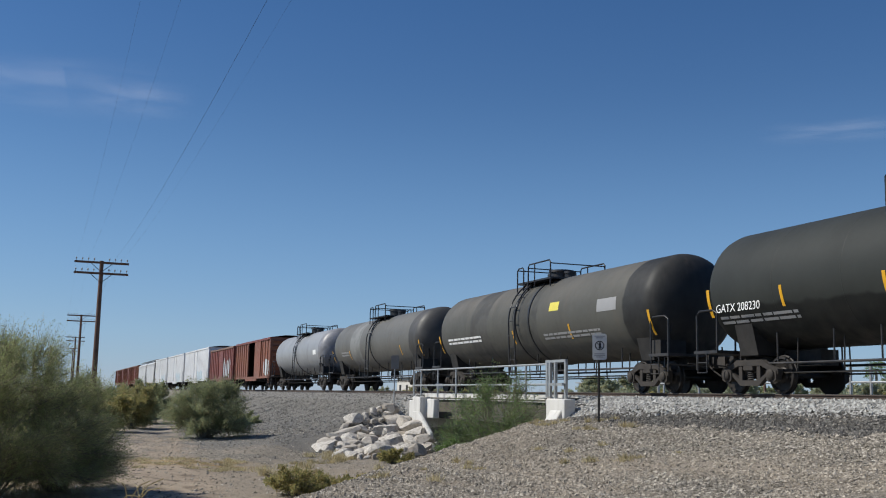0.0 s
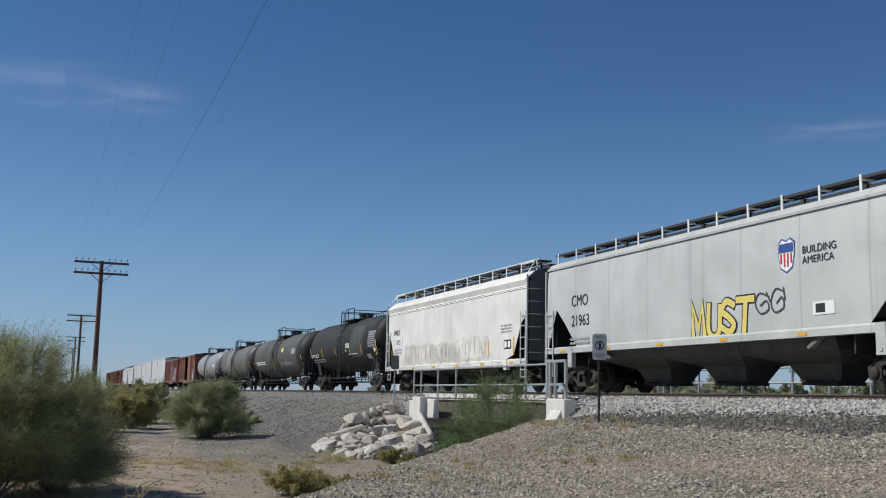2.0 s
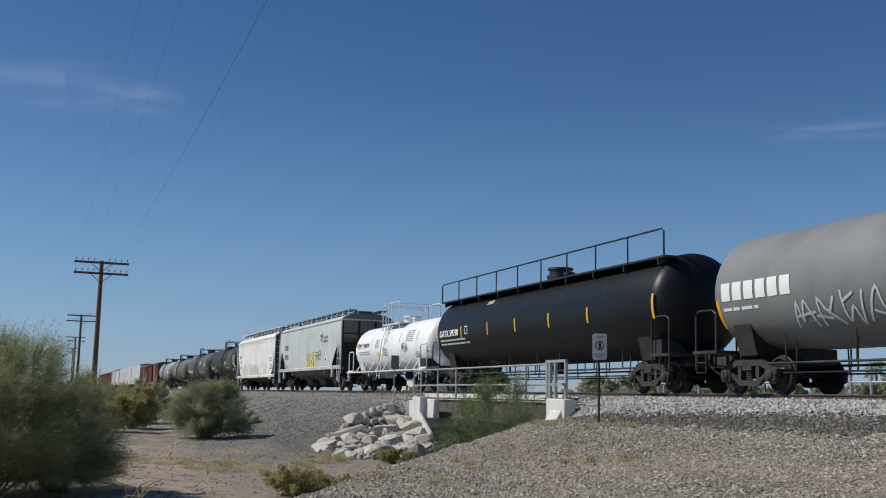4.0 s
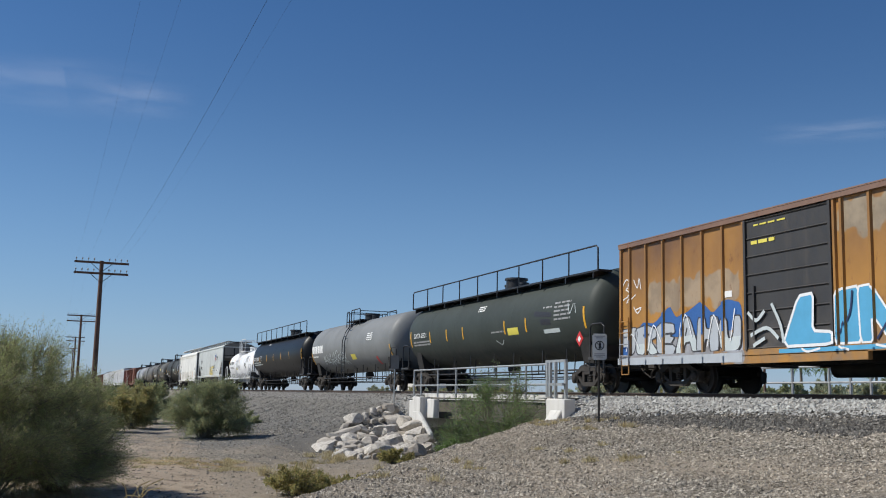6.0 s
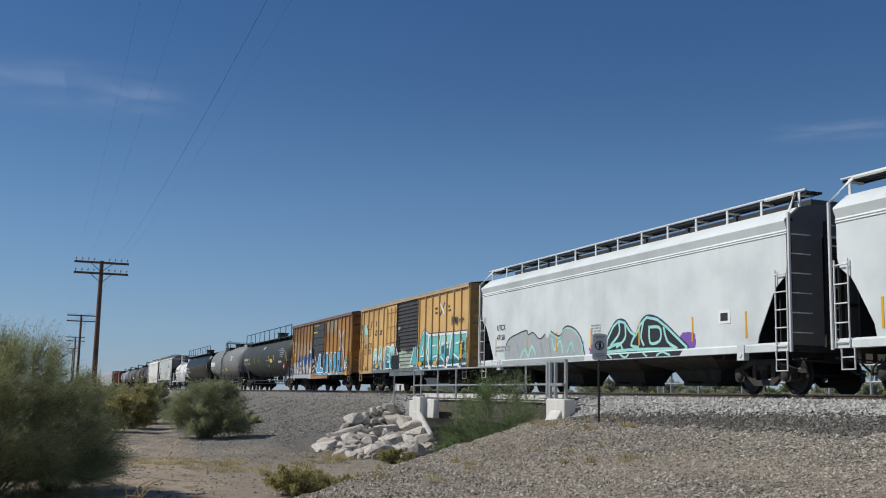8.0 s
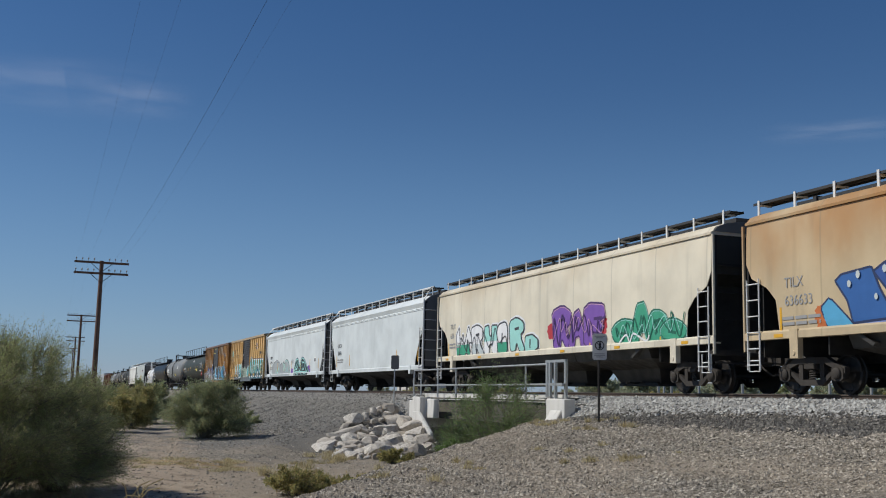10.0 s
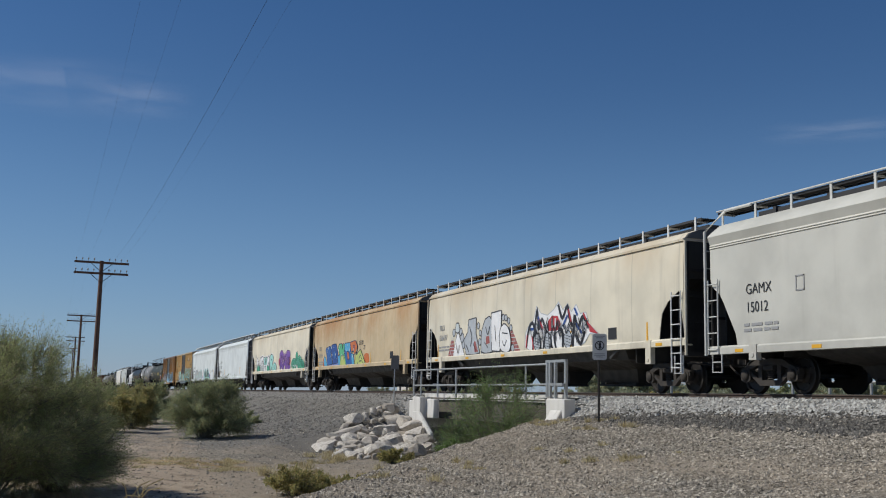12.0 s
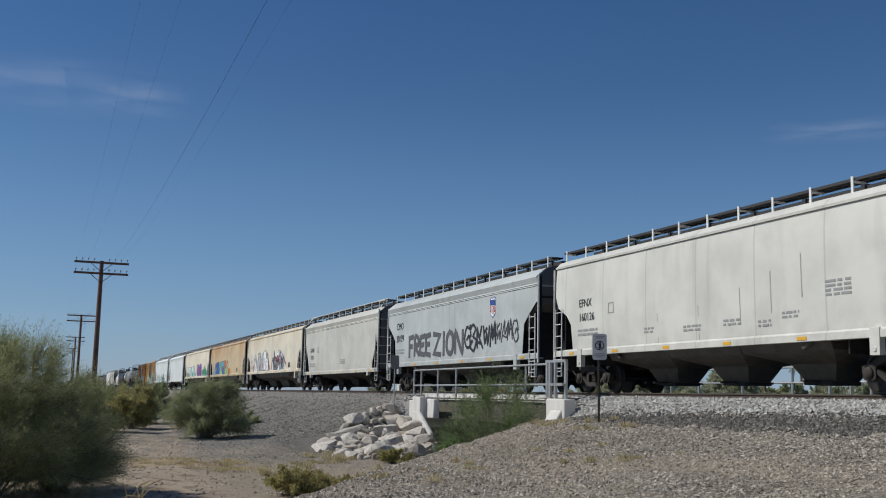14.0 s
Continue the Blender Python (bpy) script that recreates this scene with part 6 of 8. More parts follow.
on_tank(r, "label_plate", -0.8, -1.7, 1.75, 2.05, YELLOW_LABEL, xf, "yellow stencilled label")
bars(r, -4.2, 3.1, 1.0, 0.45, 4, LETTER_WHITE, xf, 47)
on_tank(r, "placard", -5.4, -5.7, 1.4, 1.8, RED_TAPE, xf, "red and white hazard placard")
tank_tapes(r, 8.3, xf, ends=True)

slate_t = paint("slate_tank", (0.047, 0.057, 0.050), grime=(0.04, 0.045, 0.04), amount=0.3, rough=0.58, relief=0.06, spec=0.25)
r, xf = tank(71.15, 50.95, "long slate-grey tank car with a top walkway", slate_t, R=1.50, zc=2.60, rack=False, top_walk=True, barrel=19.2)
letters("GATX 63321", 0.32, LETTER_WHITE, r, 8.1, 2.42, -xf(2.55) - 0.03)
bars(r, 8.3, 2.28, 2.2, 0.26, 2, LETTER_GREY, xf, 51)
tank_tapes(r, 8.65, xf, zs=(2.15, 2.65), ys=(6.0, 3.9, 2.0, -2.3, -4.2))
on_tank(r, "label_plate", -2.55, -3.5, 2.1, 2.36, YELLOW_LABEL, xf, "yellow stencilled label")
bars(r, -1.0, 2.3, 1.2, 0.1, 1, LETTER_GREY, xf, 58)
for a in range(5):
    bars(r, -6.5, 3.05 - 0.14 * a, 1.2, 0.11, 1, LETTER_GREY, xf, 570 + a)
bars(r, -5.6, 2.95, 0.7, 0.10, 1, LETTER_GREY, xf, 59)
field(r, [(-4.9, 2.85), (-6.3, 2.72), (-6.3, 2.55), (-4.9, 2.66)], SP["black"], xf, 0.004)
field(r, [(-5.4, 2.55), (-6.2, 2.5), (-6.2, 2.28), (-5.4, 2.34)], SP["black"], xf, 0.004)
on_tank(r, "label_plate", -5.6, -6.8, 2.02, 2.16, SP["pale"], xf, "faded white label strip")
lines(r, [[(-7.5, 2.95), (-7.7, 2.6), (-7.9, 2.9)], [(-8.0, 2.9), (-8.1, 2.6)], [(-1.3, 1.95), (-1.7, 1.8), (-2.0, 1.95)]], SP["pale"], xf, 0.035, name="tag")
bars(r, 0.6, 3.4, 0.7, 0.25, 3, LETTER_WHITE, xf, 54)
bm = bmesh.new()
prism(bm, [(-8.55, 1.95), (-8.8, 1.7), (-8.55, 1.45), (-8.3, 1.7)], "x", -1.60, -1.575)
placard = part("placard", bm, RED_TAPE, r, "red and white diamond hazard placard", False)
part("placard_label", prism(bmesh.new(), [(-8.55, 1.80), (-8.66, 1.7), (-8.55, 1.60), (-8.44, 1.7)], "x", -1.606, -1.601), LETTER_WHITE, placard, smooth=False)

ochre = paint("ochre_boxcar", (0.43, 0.21, 0.045), amount=0.65, grime=(0.12, 0.06, 0.03), rust=0.6, wash=((0.14, 0.07, 0.035), 2.2, 4.3, 0.9),
              zones=((1.75, 7.7, 0.85, 1.55, (0.30, 0.31, 0.34)), (2.0, 6.2, 2.3, 3.1, (0.27, 0.20, 0.13)), (-4.4, -1.6, 3.5, 4.3, (0.24, 0.19, 0.13))))
dark_door = paint("black_boxcar_door", (0.045, 0.043, 0.042), amount=0.5, rust=0.25)
r, xf = boxcar(49.96, 34.43, "ochre boxcar with blue and silver graffiti, rusty roof", ochre, rust_roof, door=(1.665, -1.455), door_mat=dark_door, posts=(7.7, 7.2, 6.3, 5.4, 4.45, 3.5, 2.6, 1.73, -1.52, -1.75, -2.6, -3.55, -4.45, -5.4, -6.2, -7.1, -7.7))
door_face = lambda z: SIDE + 0.022
# silver letters under a blue flame fringe
field(r, [(6.8, 1.8), (6.5, 2.02), (5.9, 1.95), (5.1, 2.40), (4.8, 2.05), (4.3, 2.15), (3.6, 2.42), (3.1, 2.05), (2.5, 2.38), (1.9, 2.25), (1.8, 1.6), (4.0, 1.5), (6.4, 1.55)], SP["blue"], xf, 0.005)
field(r, [(7.75, 1.85), (6.9, 1.9), (6.8, 1.7), (7.0, 1.1), (7.75, 1.1)], SP["silver"], xf, 0.007, SP["char"], 0.03)
piece(r, [("R", 6.9, 5.7, 1.08, 1.85, SP["silver"], SP["pale"]), ("E", 5.8, 4.8, 1.08, 1.9, SP["silver"], None), ("A", 4.8, 3.7, 1.08, 2.0, SP["silver"], SP["pale"]), ("H", 3.8, 2.8, 1.08, 1.95, SP["silver"], None), ("U", 2.8, 1.85, 1.08, 1.9, SP["silver"], SP["pale"])], xf, SP["char"], 0.035, seed=61, lift=0.009)
lines(r, [[(7.4, 1.2), (7.1, 1.7), (6.7, 1.3)], [(6.2, 1.2), (5.9, 1.9), (5.5, 1.4)], [(4.6, 1.2), (4.3, 2.1), (4.0, 1.5)], [(3.3, 1.2), (3.0, 2.0), (2.7, 1.4)], [(2.3, 1.3), (2.1, 2.1)]], SP["white"], xf, 0.035, 0.040)
field(r, [(7.75, 1.0), (1.8, 1.0), (1.8, 0.76), (7.75, 0.80)], SP["silver"], lambda z: SIDE, 0.004, soft=0.02)
field(r, [(7.75, 1.3), (7.4, 1.35), (7.2, 1.08), (7.75, 1.08)], SP["blue"], xf, 0.012)
# pale drips over the door, then the tall sky-blue letters
lines(r, [[(1.5, 1.95), (1.2, 1.75), (0.9, 1.95)], [(1.4, 1.4), (0.8, 1.55), (0.4, 1.3)], [(0.6, 2.1), (0.3, 1.6), (0.2, 1.2)], [(1.3, 1.15), (0.9, 1.3)]], SP["pale"], door_face, 0.09, 0.004)
field(r, [(0.25, 1.08), (-0.35, 2.22), (-0.85, 2.25), (-0.8, 1.4), (-1.42, 1.35), (-1.42, 1.08)], SP["sky"], door_face, 0.003, SP["white"], 0.07)
field(r, [(-1.46, 1.08), (-1.5, 2.25), (-2.2, 2.30), (-2.25, 1.08)], SP["sky"], xf, 0.006, SP["white"], 0.06)
field(r, [(-2.2, 1.08), (-2.15, 2.28), (-2.55, 2.3), (-3.05, 1.65), (-3.0, 2.28), (-3.35, 2.3), (-3.5, 1.1), (-3.05, 1.08), (-2.6, 1.6), (-2.62, 1.08)], SP["sky"], xf, 0.009, SP["white"], 0.05)
field(r, [(-3.4, 1.08), (-3.6, 1.9), (-3.9, 2.26), (-4.45, 2.24), (-4.75, 1.08), (-4.35, 1.08), (-4.12, 1.5), (-3.9, 1.08)], SP["sky"], xf, 0.012, SP["white"], 0.05)
field(r, [(-4.65, 1.08), (-4.4, 2.28), (-5.5, 2.30), (-5.75, 1.9), (-5.45, 1.6), (-5.85, 1.3), (-5.9, 1.08)], SP["sky"], xf, 0.015, SP["ink"], 0.035)
field(r, [(-5.75, 2.26), (-6.12, 2.26), (-6.35, 1.75), (-6.62, 1.42), (-6.3, 1.12), (-6.0, 1.35), (-5.95, 1.7)], SP["white"], xf, 0.018, SP["purple"], 0.04)
lines(r, [[(-1.55, 1.3), (-1.9, 1.7), (-2.0, 2.2)], [(-2.7, 1.15), (-3.0, 1.5)], [(-3.7, 1.2), (-3.8, 1.7)], [(-4.9, 1.75), (-5.25, 1.7), (-5.2, 1.45), (-4.9, 1.5)], [(-5.3, 1.2), (-5.8, 1.55), (-6.1, 1.2)]], SP["ink"], xf, 0.05, 0.026)
field(r, [(-4.75, 1.75), (-5.0, 1.78), (-5.0, 1.5), (-4.75, 1.48)], SP["ink"], xf, 0.024)
field(r, [(0.4, 1.03), (-5.9, 1.03), (-6.2, 0.93), (0.4, 0.93)], SP["sky"], lambda z: SIDE, 0.004, soft=0.02)
lines(r, [[(-0.4, 1.02), (-0.6, 0.94), (-1.0, 1.0)], [(-1.6, 1.02), (-1.9, 0.94)], [(-2.7, 1.02), (-3.2, 0.94), (-3.6, 1.02)], [(-4.6, 1.02), (-4.9, 0.94)]], SP["white"], lambda z: SIDE, 0.05, 0.008)
# white chalk tags, the old cross, labels at the end
lines(r, [[(7.6, 3.2), (7.4, 3.35), (7.2, 3.15), (7.45, 3.05), (7.15, 2.95)], [(7.0, 3.3), (6.8, 3.05), (6.7, 3.3), (6.6, 3.0)], [(7.6, 2.75), (7.2, 2.85), (7.4, 2.65), (6.9, 2.85)], [(7.0, 2.5), (6.8, 2.3), (6.6, 2.45), (6.9, 2.4)]], SP["white"], xf, 0.035, name="tag")
lines(r, [[(-4.75, 3.52), (-5.28, 3.08)], [(-5.97, 3.50), (-5.44, 3.10)], [(-5.32, 3.12), (-5.38, 2.68)], [(-5.36, 2.72), (-4.96, 2.37)], [(-5.42, 2.70), (-5.92, 2.32)]], SP["silver"], xf, 0.20, 0.006, False, "cross_mark")
lines(r, [[(-7.0, 3.1), (-7.2, 2.8), (-7.35, 3.0)], [(-7.0, 2.6), (-7.3, 2.5)]], SP["silver"], xf, 0.03, name="tag")
plate("label_plate", r, 2.6, 2.25, 2.42, 2.58, LETTER_WHITE, -xf(2.4))
field(r, [(-6.42, 1.95), (-7.25, 2.0), (-7.25, 1.1), (-6.42, 1.1)], paint("tan_primer", (0.45, 0.30, 0.13), amount=0.4), xf, 0.003, soft=0.02, name="primer_patch")
plate("reflector", r, -6.56, -6.95, 0.86, 1.06, YELLOW_TAPE, -SIDE)
plate("label_plate", r, -6.5, -6.72, 1.62, 1.84, SP["green"], -xf(1.7) - 0.005, "green inspection label")
plate("data_panel", r, -6.5, -6.96, 1.28, 1.60, LETTER_WHITE, -xf(1.4) - 0.005)
for y in (-6.54, -6.75):
    plate("data_label", r, y, y - 0.16, 1.33, 1.55, LETTER_BLACK, -xf(1.4) - 0.014)
bars(r, 1.4, 3.72, 0.9, 0.16, 1, YELLOW_LABEL, lambda z: SIDE - 0.026, 65)
bars(r, 1.3, 4.12, 1.2, 0.07, 1, YELLOW_LABEL, lambda z: SIDE - 0.026, 66)

gold = paint("yellow_boxcar", (0.70, 0.44, 0.16), amount=0.48, rust=0.42, ragged=0.3, wash=((0.36, 0.19, 0.07), 3.2, 4.5, 0.6),
             zones=((-7.9, 5.6, 0.6, 1.1, (0.10, 0.13, 0.15)),))
black_door = paint("grey_black_door", (0.055, 0.05, 0.048), amount=0.5, zones=((-1.7, 1.9, 0.9, 1.9, (0.33, 0.40, 0.32)),))
r, xf = boxcar(32.63, 16.66, "yellow boxcar with a black corrugated door and teal graffiti", gold, paint("dusty_roof", (0.48, 0.36, 0.22), rust=0.4), door=(1.515, -1.675), door_mat=black_door, door_style="corrugated", plug=(3.2, 1.6), posts=(7.93, 7.47, 6.56, 5.65, 4.75, 3.84, 3.27, 1.57, -1.74, -2.6, -3.5, -4.4, -5.3, -6.2, -7.05, -7.93))
for body, y, z in (("AB", 7.32, 2.22), ("OX", 6.50, 2.25), ("52", 7.28, 1.90), ("050", 6.56, 1.92)):
    letters(body, 0.38, LETTER_BLACK, r, y, z, -xf(z))
letters("next\nload", 0.21, LETTER_BLACK, r, -3.78, 3.6, -xf(3.6), slant=0.2)
letters("any\nroad", 0.19, LETTER_BLACK, r, -5.42, 3.6, -xf(3.6), slant=0.2)
for a, b in (((-4.5, 3.82), (-5.0, 3.35)), ((-5.0, 3.82), (-4.5, 3.35))):
    bm = bmesh.new()
    ribbon(bm, [a, b], 0.10, xf, 0.008 + 0.004 * (a[0] > -4.8), 0)
    part("cross_mark", bm, LETTER_WHITE if a[0] > -4.8 else SP["navy"], r, smooth=False)
black = LETTER_BLACK
lines(r, [[(7.85, 3.32), (7.78, 3.50)], [(7.80, 3.50), (7.57, 3.53)]], black, xf, 0.075, 0.006, False, "emblem_stroke")
lines(r, [[(7.45, 3.28), (7.70, 3.25), (7.88, 2.60), (7.28, 2.63), (7.20, 2.82)], [(6.72, 3.24), (6.11, 3.27), (6.28, 2.90), (6.76, 2.94)]], black, xf, 0.045, 0.006, False, "emblem_stroke")
lines(r, [[(6.14, 3.34), (6.06, 3.52)], [(5.22, 3.38), (5.12, 3.60)]], black, xf, 0.12, 0.006, False, "emblem_stroke")
lines(r, [[(6.08, 3.62), (5.90, 3.64)]], black, xf, 0.06, 0.006, False, "emblem_stroke")
lines(r, [[(5.34, 2.88), (5.17, 3.17)], [(5.30, 2.91), (5.21, 3.07), (4.95, 3.08), (5.04, 2.90), (5.30, 2.91)], [(4.52, 2.90), (4.42, 3.06), (4.14, 3.08), (4.25, 2.90), (4.52, 2.90)]], black, xf, 0.075, 0.006, False, "emblem_stroke")
splash(r, 7.42, 6.66, 2.98, 3.55, SP["mint"], xf, 71, 0.004)
splash(r, 6.9, 6.68, 3.32, 3.52, SP["ink"], xf, 711, 0.012)
lines(r, [[(7.4, 3.1), (7.2, 2.9), (7.1, 3.12), (6.95, 2.88)], [(7.3, 2.75), (7.15, 2.5), (7.0, 2.75), (6.85, 2.5)]], SP["silver"], xf, 0.04, 0.018, name="tag")
# four slanted teal letters that fill the rear half
tall = [(-1.72, 1.9), (-2.05, 2.45), (-2.45, 2.74), (-3.15, 2.50), (-2.85, 1.75), (-3.15, 1.08), (-1.72, 1.08)], [(-3.05, 2.50), (-4.72, 2.47), (-4.35, 1.85), (-4.15, 1.08), (-3.1, 1.08)], [(-4.70, 2.48), (-6.0, 2.44), (-5.85, 1.9), (-5.2, 1.08), (-4.05, 1.08)], [(-6.0, 2.45), (-7.75, 2.42), (-7.72, 1.12), (-5.4, 1.08), (-5.75, 1.6)]
for k, shape in enumerate(tall):
    field(r, shape, (SP["aqua"], SP["aqua"], SP["mint"], SP["aqua"])[k], xf, 0.006 + 0.001 * k, soft=0.06)
    field(r, below(shape, 1.62), SP["teal"], xf, 0.011 + 0.001 * k, soft=0.06)
    field(r, below(shape, 1.36), SP["deep"], xf, 0.016 + 0.001 * k, soft=0.06)
    lines(r, [shape + shape[:1]], SP["white"], xf, 0.11, 0.021 + 0.001 * k, False)
lines(r, [[(-1.72, 1.95), (-2.1, 2.52), (-2.45, 2.82), (-3.1, 2.58), (-4.7, 2.55), (-6.0, 2.52), (-7.78, 2.50), (-7.78, 1.6)]], SP["ink"], xf, 0.04, 0.028, False)
lines(r, [[(-2.3, 2.0), (-2.05, 1.55), (-2.5, 1.6), (-2.3, 2.0)], [(-3.6, 2.0), (-4.1, 2.0)], [(-3.75, 1.5), (-4.25, 1.55)], [(-4.9, 2.05), (-5.6, 2.05), (-5.5, 1.75)], [(-4.7, 1.5), (-5.3, 1.2)], [(-6.5, 2.0), (-7.3, 2.05)], [(-6.3, 1.55), (-7.0, 1.3), (-7.4, 1.5)]], SP["white"], xf, 0.08, 0.030, False)
for shape in ([(-4.75, 1.95), (-5.1, 1.98), (-5.1, 1.65), (-4.75, 1.62)], [(-5.35, 1.8), (-5.7, 1.84), (-5.7, 1.5), (-5.35, 1.48)], [(-6.9, 1.95), (-7.4, 2.0), (-7.35, 1.6), (-6.95, 1.55)]):
    field(r, shape, SP["deep"], xf, 0.034, soft=0.04)
field(r, [(-1.7, 1.05), (-7.7, 1.05), (-7.2, 0.92), (-1.7, 0.92)], SP["deep"], lambda z: SIDE, 0.004, soft=0.02)
for y in (-2.0, -3.2, -5.2, -6.8):
    field(r, [(y, 1.05), (y - 0.45, 1.05), (y - 0.3, 0.93)], SP["white"], lambda z: SIDE, 0.008, soft=0.04)
plate("reflector", r, -7.05, -7.3, 1.35, 1.95, YELLOW_TAPE, -SIDE - 0.01)
# smaller teal letters ahead of the door
piece(r, [("B", 5.65, 4.6, 1.08, 2.15, SP["mint"], SP["deep"]), ("A", 4.7, 3.9, 1.08, 2.2, SP["aqua"], SP["deep"]), ("U", 4.0, 3.25, 1.08, 2.15, SP["mint"], SP["teal"])], xf, SP["white"], 0.06, seed=73)
piece(r, [("E", 3.2, 2.3, 1.1, 2.15, SP["aqua"], SP["deep"]), ("O", 2.4, 1.65, 1.1, 2.2, SP["mint"], SP["teal"])], lambda z: SIDE + 0.04, SP["white"], 0.06, seed=74)
scrawl(r, 3.1, 1.15, 1.4, 1.0, SP["deep"], lambda z: SIDE + 0.05, 741, 11, 0.03)
scrawl(r, 5.5, 1.2, 2.2, 0.8, SP["white"], xf, 742, 13, 0.03, 0.03)
lines(r, [[(1.4, 2.05), (1.1, 1.5), (0.8, 1.2)], [(-1.2, 2.0), (-1.0, 1.6), (-0.7, 1.2), (-1.2, 1.15)]], SP["white"], door_face, 0.07, 0.006)
field(r, [(-1.62, 2.0), (-1.15, 1.9), (-0.85, 1.25), (-1.62, 1.15)], SP["teal"], door_face, 0.003)
plate("label_plate", r, 1.2, 0.85, 2.95, 3.1, LETTER_GREY, -SIDE - 0.02)
scrawl(r, -5.9, 2.72, 0.75, 0.55, SP["char"], xf, 75, 15, 0.028, 0.01)
scrawl(r, -6.0, 2.85, 0.6, 0.3, SP["char"], xf, 751, 11, 0.028, 0.014)
scrawl(r, -6.75, 2.82, 0.6, 0.3, SP["char"], xf, 76, 10, 0.028, 0.01)
for y in (-1.9, -3.9, 4.9, 7.2):
    plate("reflector", r, y, y - 0.42, 1.15, 1.33, YELLOW_TAPE, -FLAT(1.2) - 0.01)

white_u = paint("white_hopper", (0.69, 0.73, 0.725), amount=0.14)
r, xf = hopper(15.33, -3.32, "white covered hopper with grey-teal and black graffiti", white_u, "straight", "diagonal", tall_post=True, rails=True, strips=(7.85, 5.0, 2.7, 0.3, -2.6, -5.3, -7.6), tapes=0)
reporting(r, 7.7, 2.3, "UTCX", "47150", 0.30, xf, seed=5)
ghost = spray_paint("ghost_grey", (0.37, 0.40, 0.405))
top_line = [(6.95, 1.55), (6.62, 1.92), (5.9, 2.08), (5.06, 2.18), (4.9, 2.02), (4.5, 2.08), (3.98, 1.83), (3.55, 1.97), (3.4, 1.8), (3.1, 2.06), (2.46, 1.86), (2.15, 2.10), (1.8, 2.16), (1.3, 2.02), (0.9, 1.7), (0.7, 1.2)]
field(r, top_line + [(0.7, 1.14), (6.95, 1.14)], ghost, xf, 0.004, soft=0)
field(r, [(7.1, 1.13), (0.66, 1.13), (0.66, 1.0), (7.1, 1.0)], ghost, lambda z: 1.63, 0.004, soft=0)
lines(r, [top_line[:8], top_line[9:]], SP["char"], xf, 0.045, 0.010)
lines(r, [[(y + 0.03, z - 0.07) for y, z in top_line[9:]], [(6.9, 1.2), (7.05, 1.45)], [(0.95, 1.15), (0.75, 1.6)]], SP["mint"], xf, 0.05, 0.012)
lines(r, [[(5.6, 1.2), (5.2, 1.5), (4.9, 1.25), (4.6, 1.6), (4.3, 1.3)], [(3.0, 1.8), (2.8, 1.4), (2.4, 1.7), (2.2, 1.3)], [(1.9, 1.3), (1.6, 1.6), (1.4, 1.3)]], SP["mint"], xf, 0.10, 0.008)
lines(r, [[(5.9, 1.75), (5.7, 1.3)], [(4.0, 1.8), (3.7, 1.2)], [(3.3, 1.75), (3.1, 1.25)], [(2.0, 1.5), (1.5, 1.4), (1.5, 1.2)]], SP["silver"], xf, 0.05, 0.016)
splash(r, -4.7, -5.5, 1.15, 1.62, SP["purple"], xf, 85)
splash(r, 0.4, -0.3, 1.15, 1.5, SP["purple"], xf, 84)
body = [(-0.66, 1.14), (-0.78, 1.6), (-1.15, 1.98), (-1.46, 2.12), (-1.82, 2.06), (-2.15, 1.76), (-2.44, 1.64), (-2.7, 1.95), (-3.06, 2.14), (-3.6, 2.05), (-4.1, 1.80), (-4.55, 1.52), (-5.05, 1.22), (-4.95, 1.14)]
lines(r, [body], SP["ink"], xf, 0.16, 0.004)
field(r, body, SP["black"], xf, 0.008, SP["mint"], 0.08, 0.05)
field(r, [(-0.7, 1.13), (-4.9, 1.13), (-4.75, 1.0), (-0.75, 1.0)], SP["black"], lambda z: 1.63, 0.004, soft=0.02)
lines(r, [[(-1.5, 2.06), (-1.5, 1.75), (-1.0, 1.42)], [(-1.85, 2.02), (-1.85, 1.6), (-1.35, 1.35)], [(-0.8, 1.32), (-1.5, 1.45), (-1.7, 1.25)], [(-2.42, 1.66), (-2.2, 1.38), (-2.6, 1.3)], [(-2.9, 2.05), (-2.75, 1.6), (-2.9, 1.35)], [(-3.2, 1.85), (-3.25, 1.4), (-3.75, 1.45), (-3.75, 1.8), (-3.2, 1.85)], [(-3.95, 1.8), (-4.15, 1.4), (-4.6, 1.2)], [(-0.75, 1.22), (-2.5, 1.24), (-4.6, 1.18)]], SP["mint"], xf, 0.085, 0.016)
lines(r, [[(-0.9, 1.12), (-1.1, 1.02)], [(-1.6, 1.12), (-1.9, 1.02), (-2.1, 1.12)], [(-2.9, 1.12), (-3.1, 1.02)], [(-3.6, 1.02), (-3.9, 1.12), (-4.3, 1.02)]], SP["mint"], lambda z: 1.63, 0.06, 0.01)
plate("data_panel", r, -6.5, -7.0, 1.75, 2.1, LETTER_WHITE, -xf(1.9))
plate("data_panel", r, -6.6, -6.9, 1.82, 2.02, LETTER_BLACK, -xf(1.9) - 0.006)
bars(r, 0.25, 2.1, 0.6, 0.36, 4, LETTER_GREY, xf, 86)
r, xf = hopper(-4.76, -21.6, "white covered hopper with grey smudges beside its number", white_u, "straight", "diagonal", tall_post=True, rails=True, strips=(7.05, 4.2, -4.4, -7.6), tapes=0)
reporting(r, 6.75, 2.45, "UTCX", "58885", 0.33, xf, seed=6)

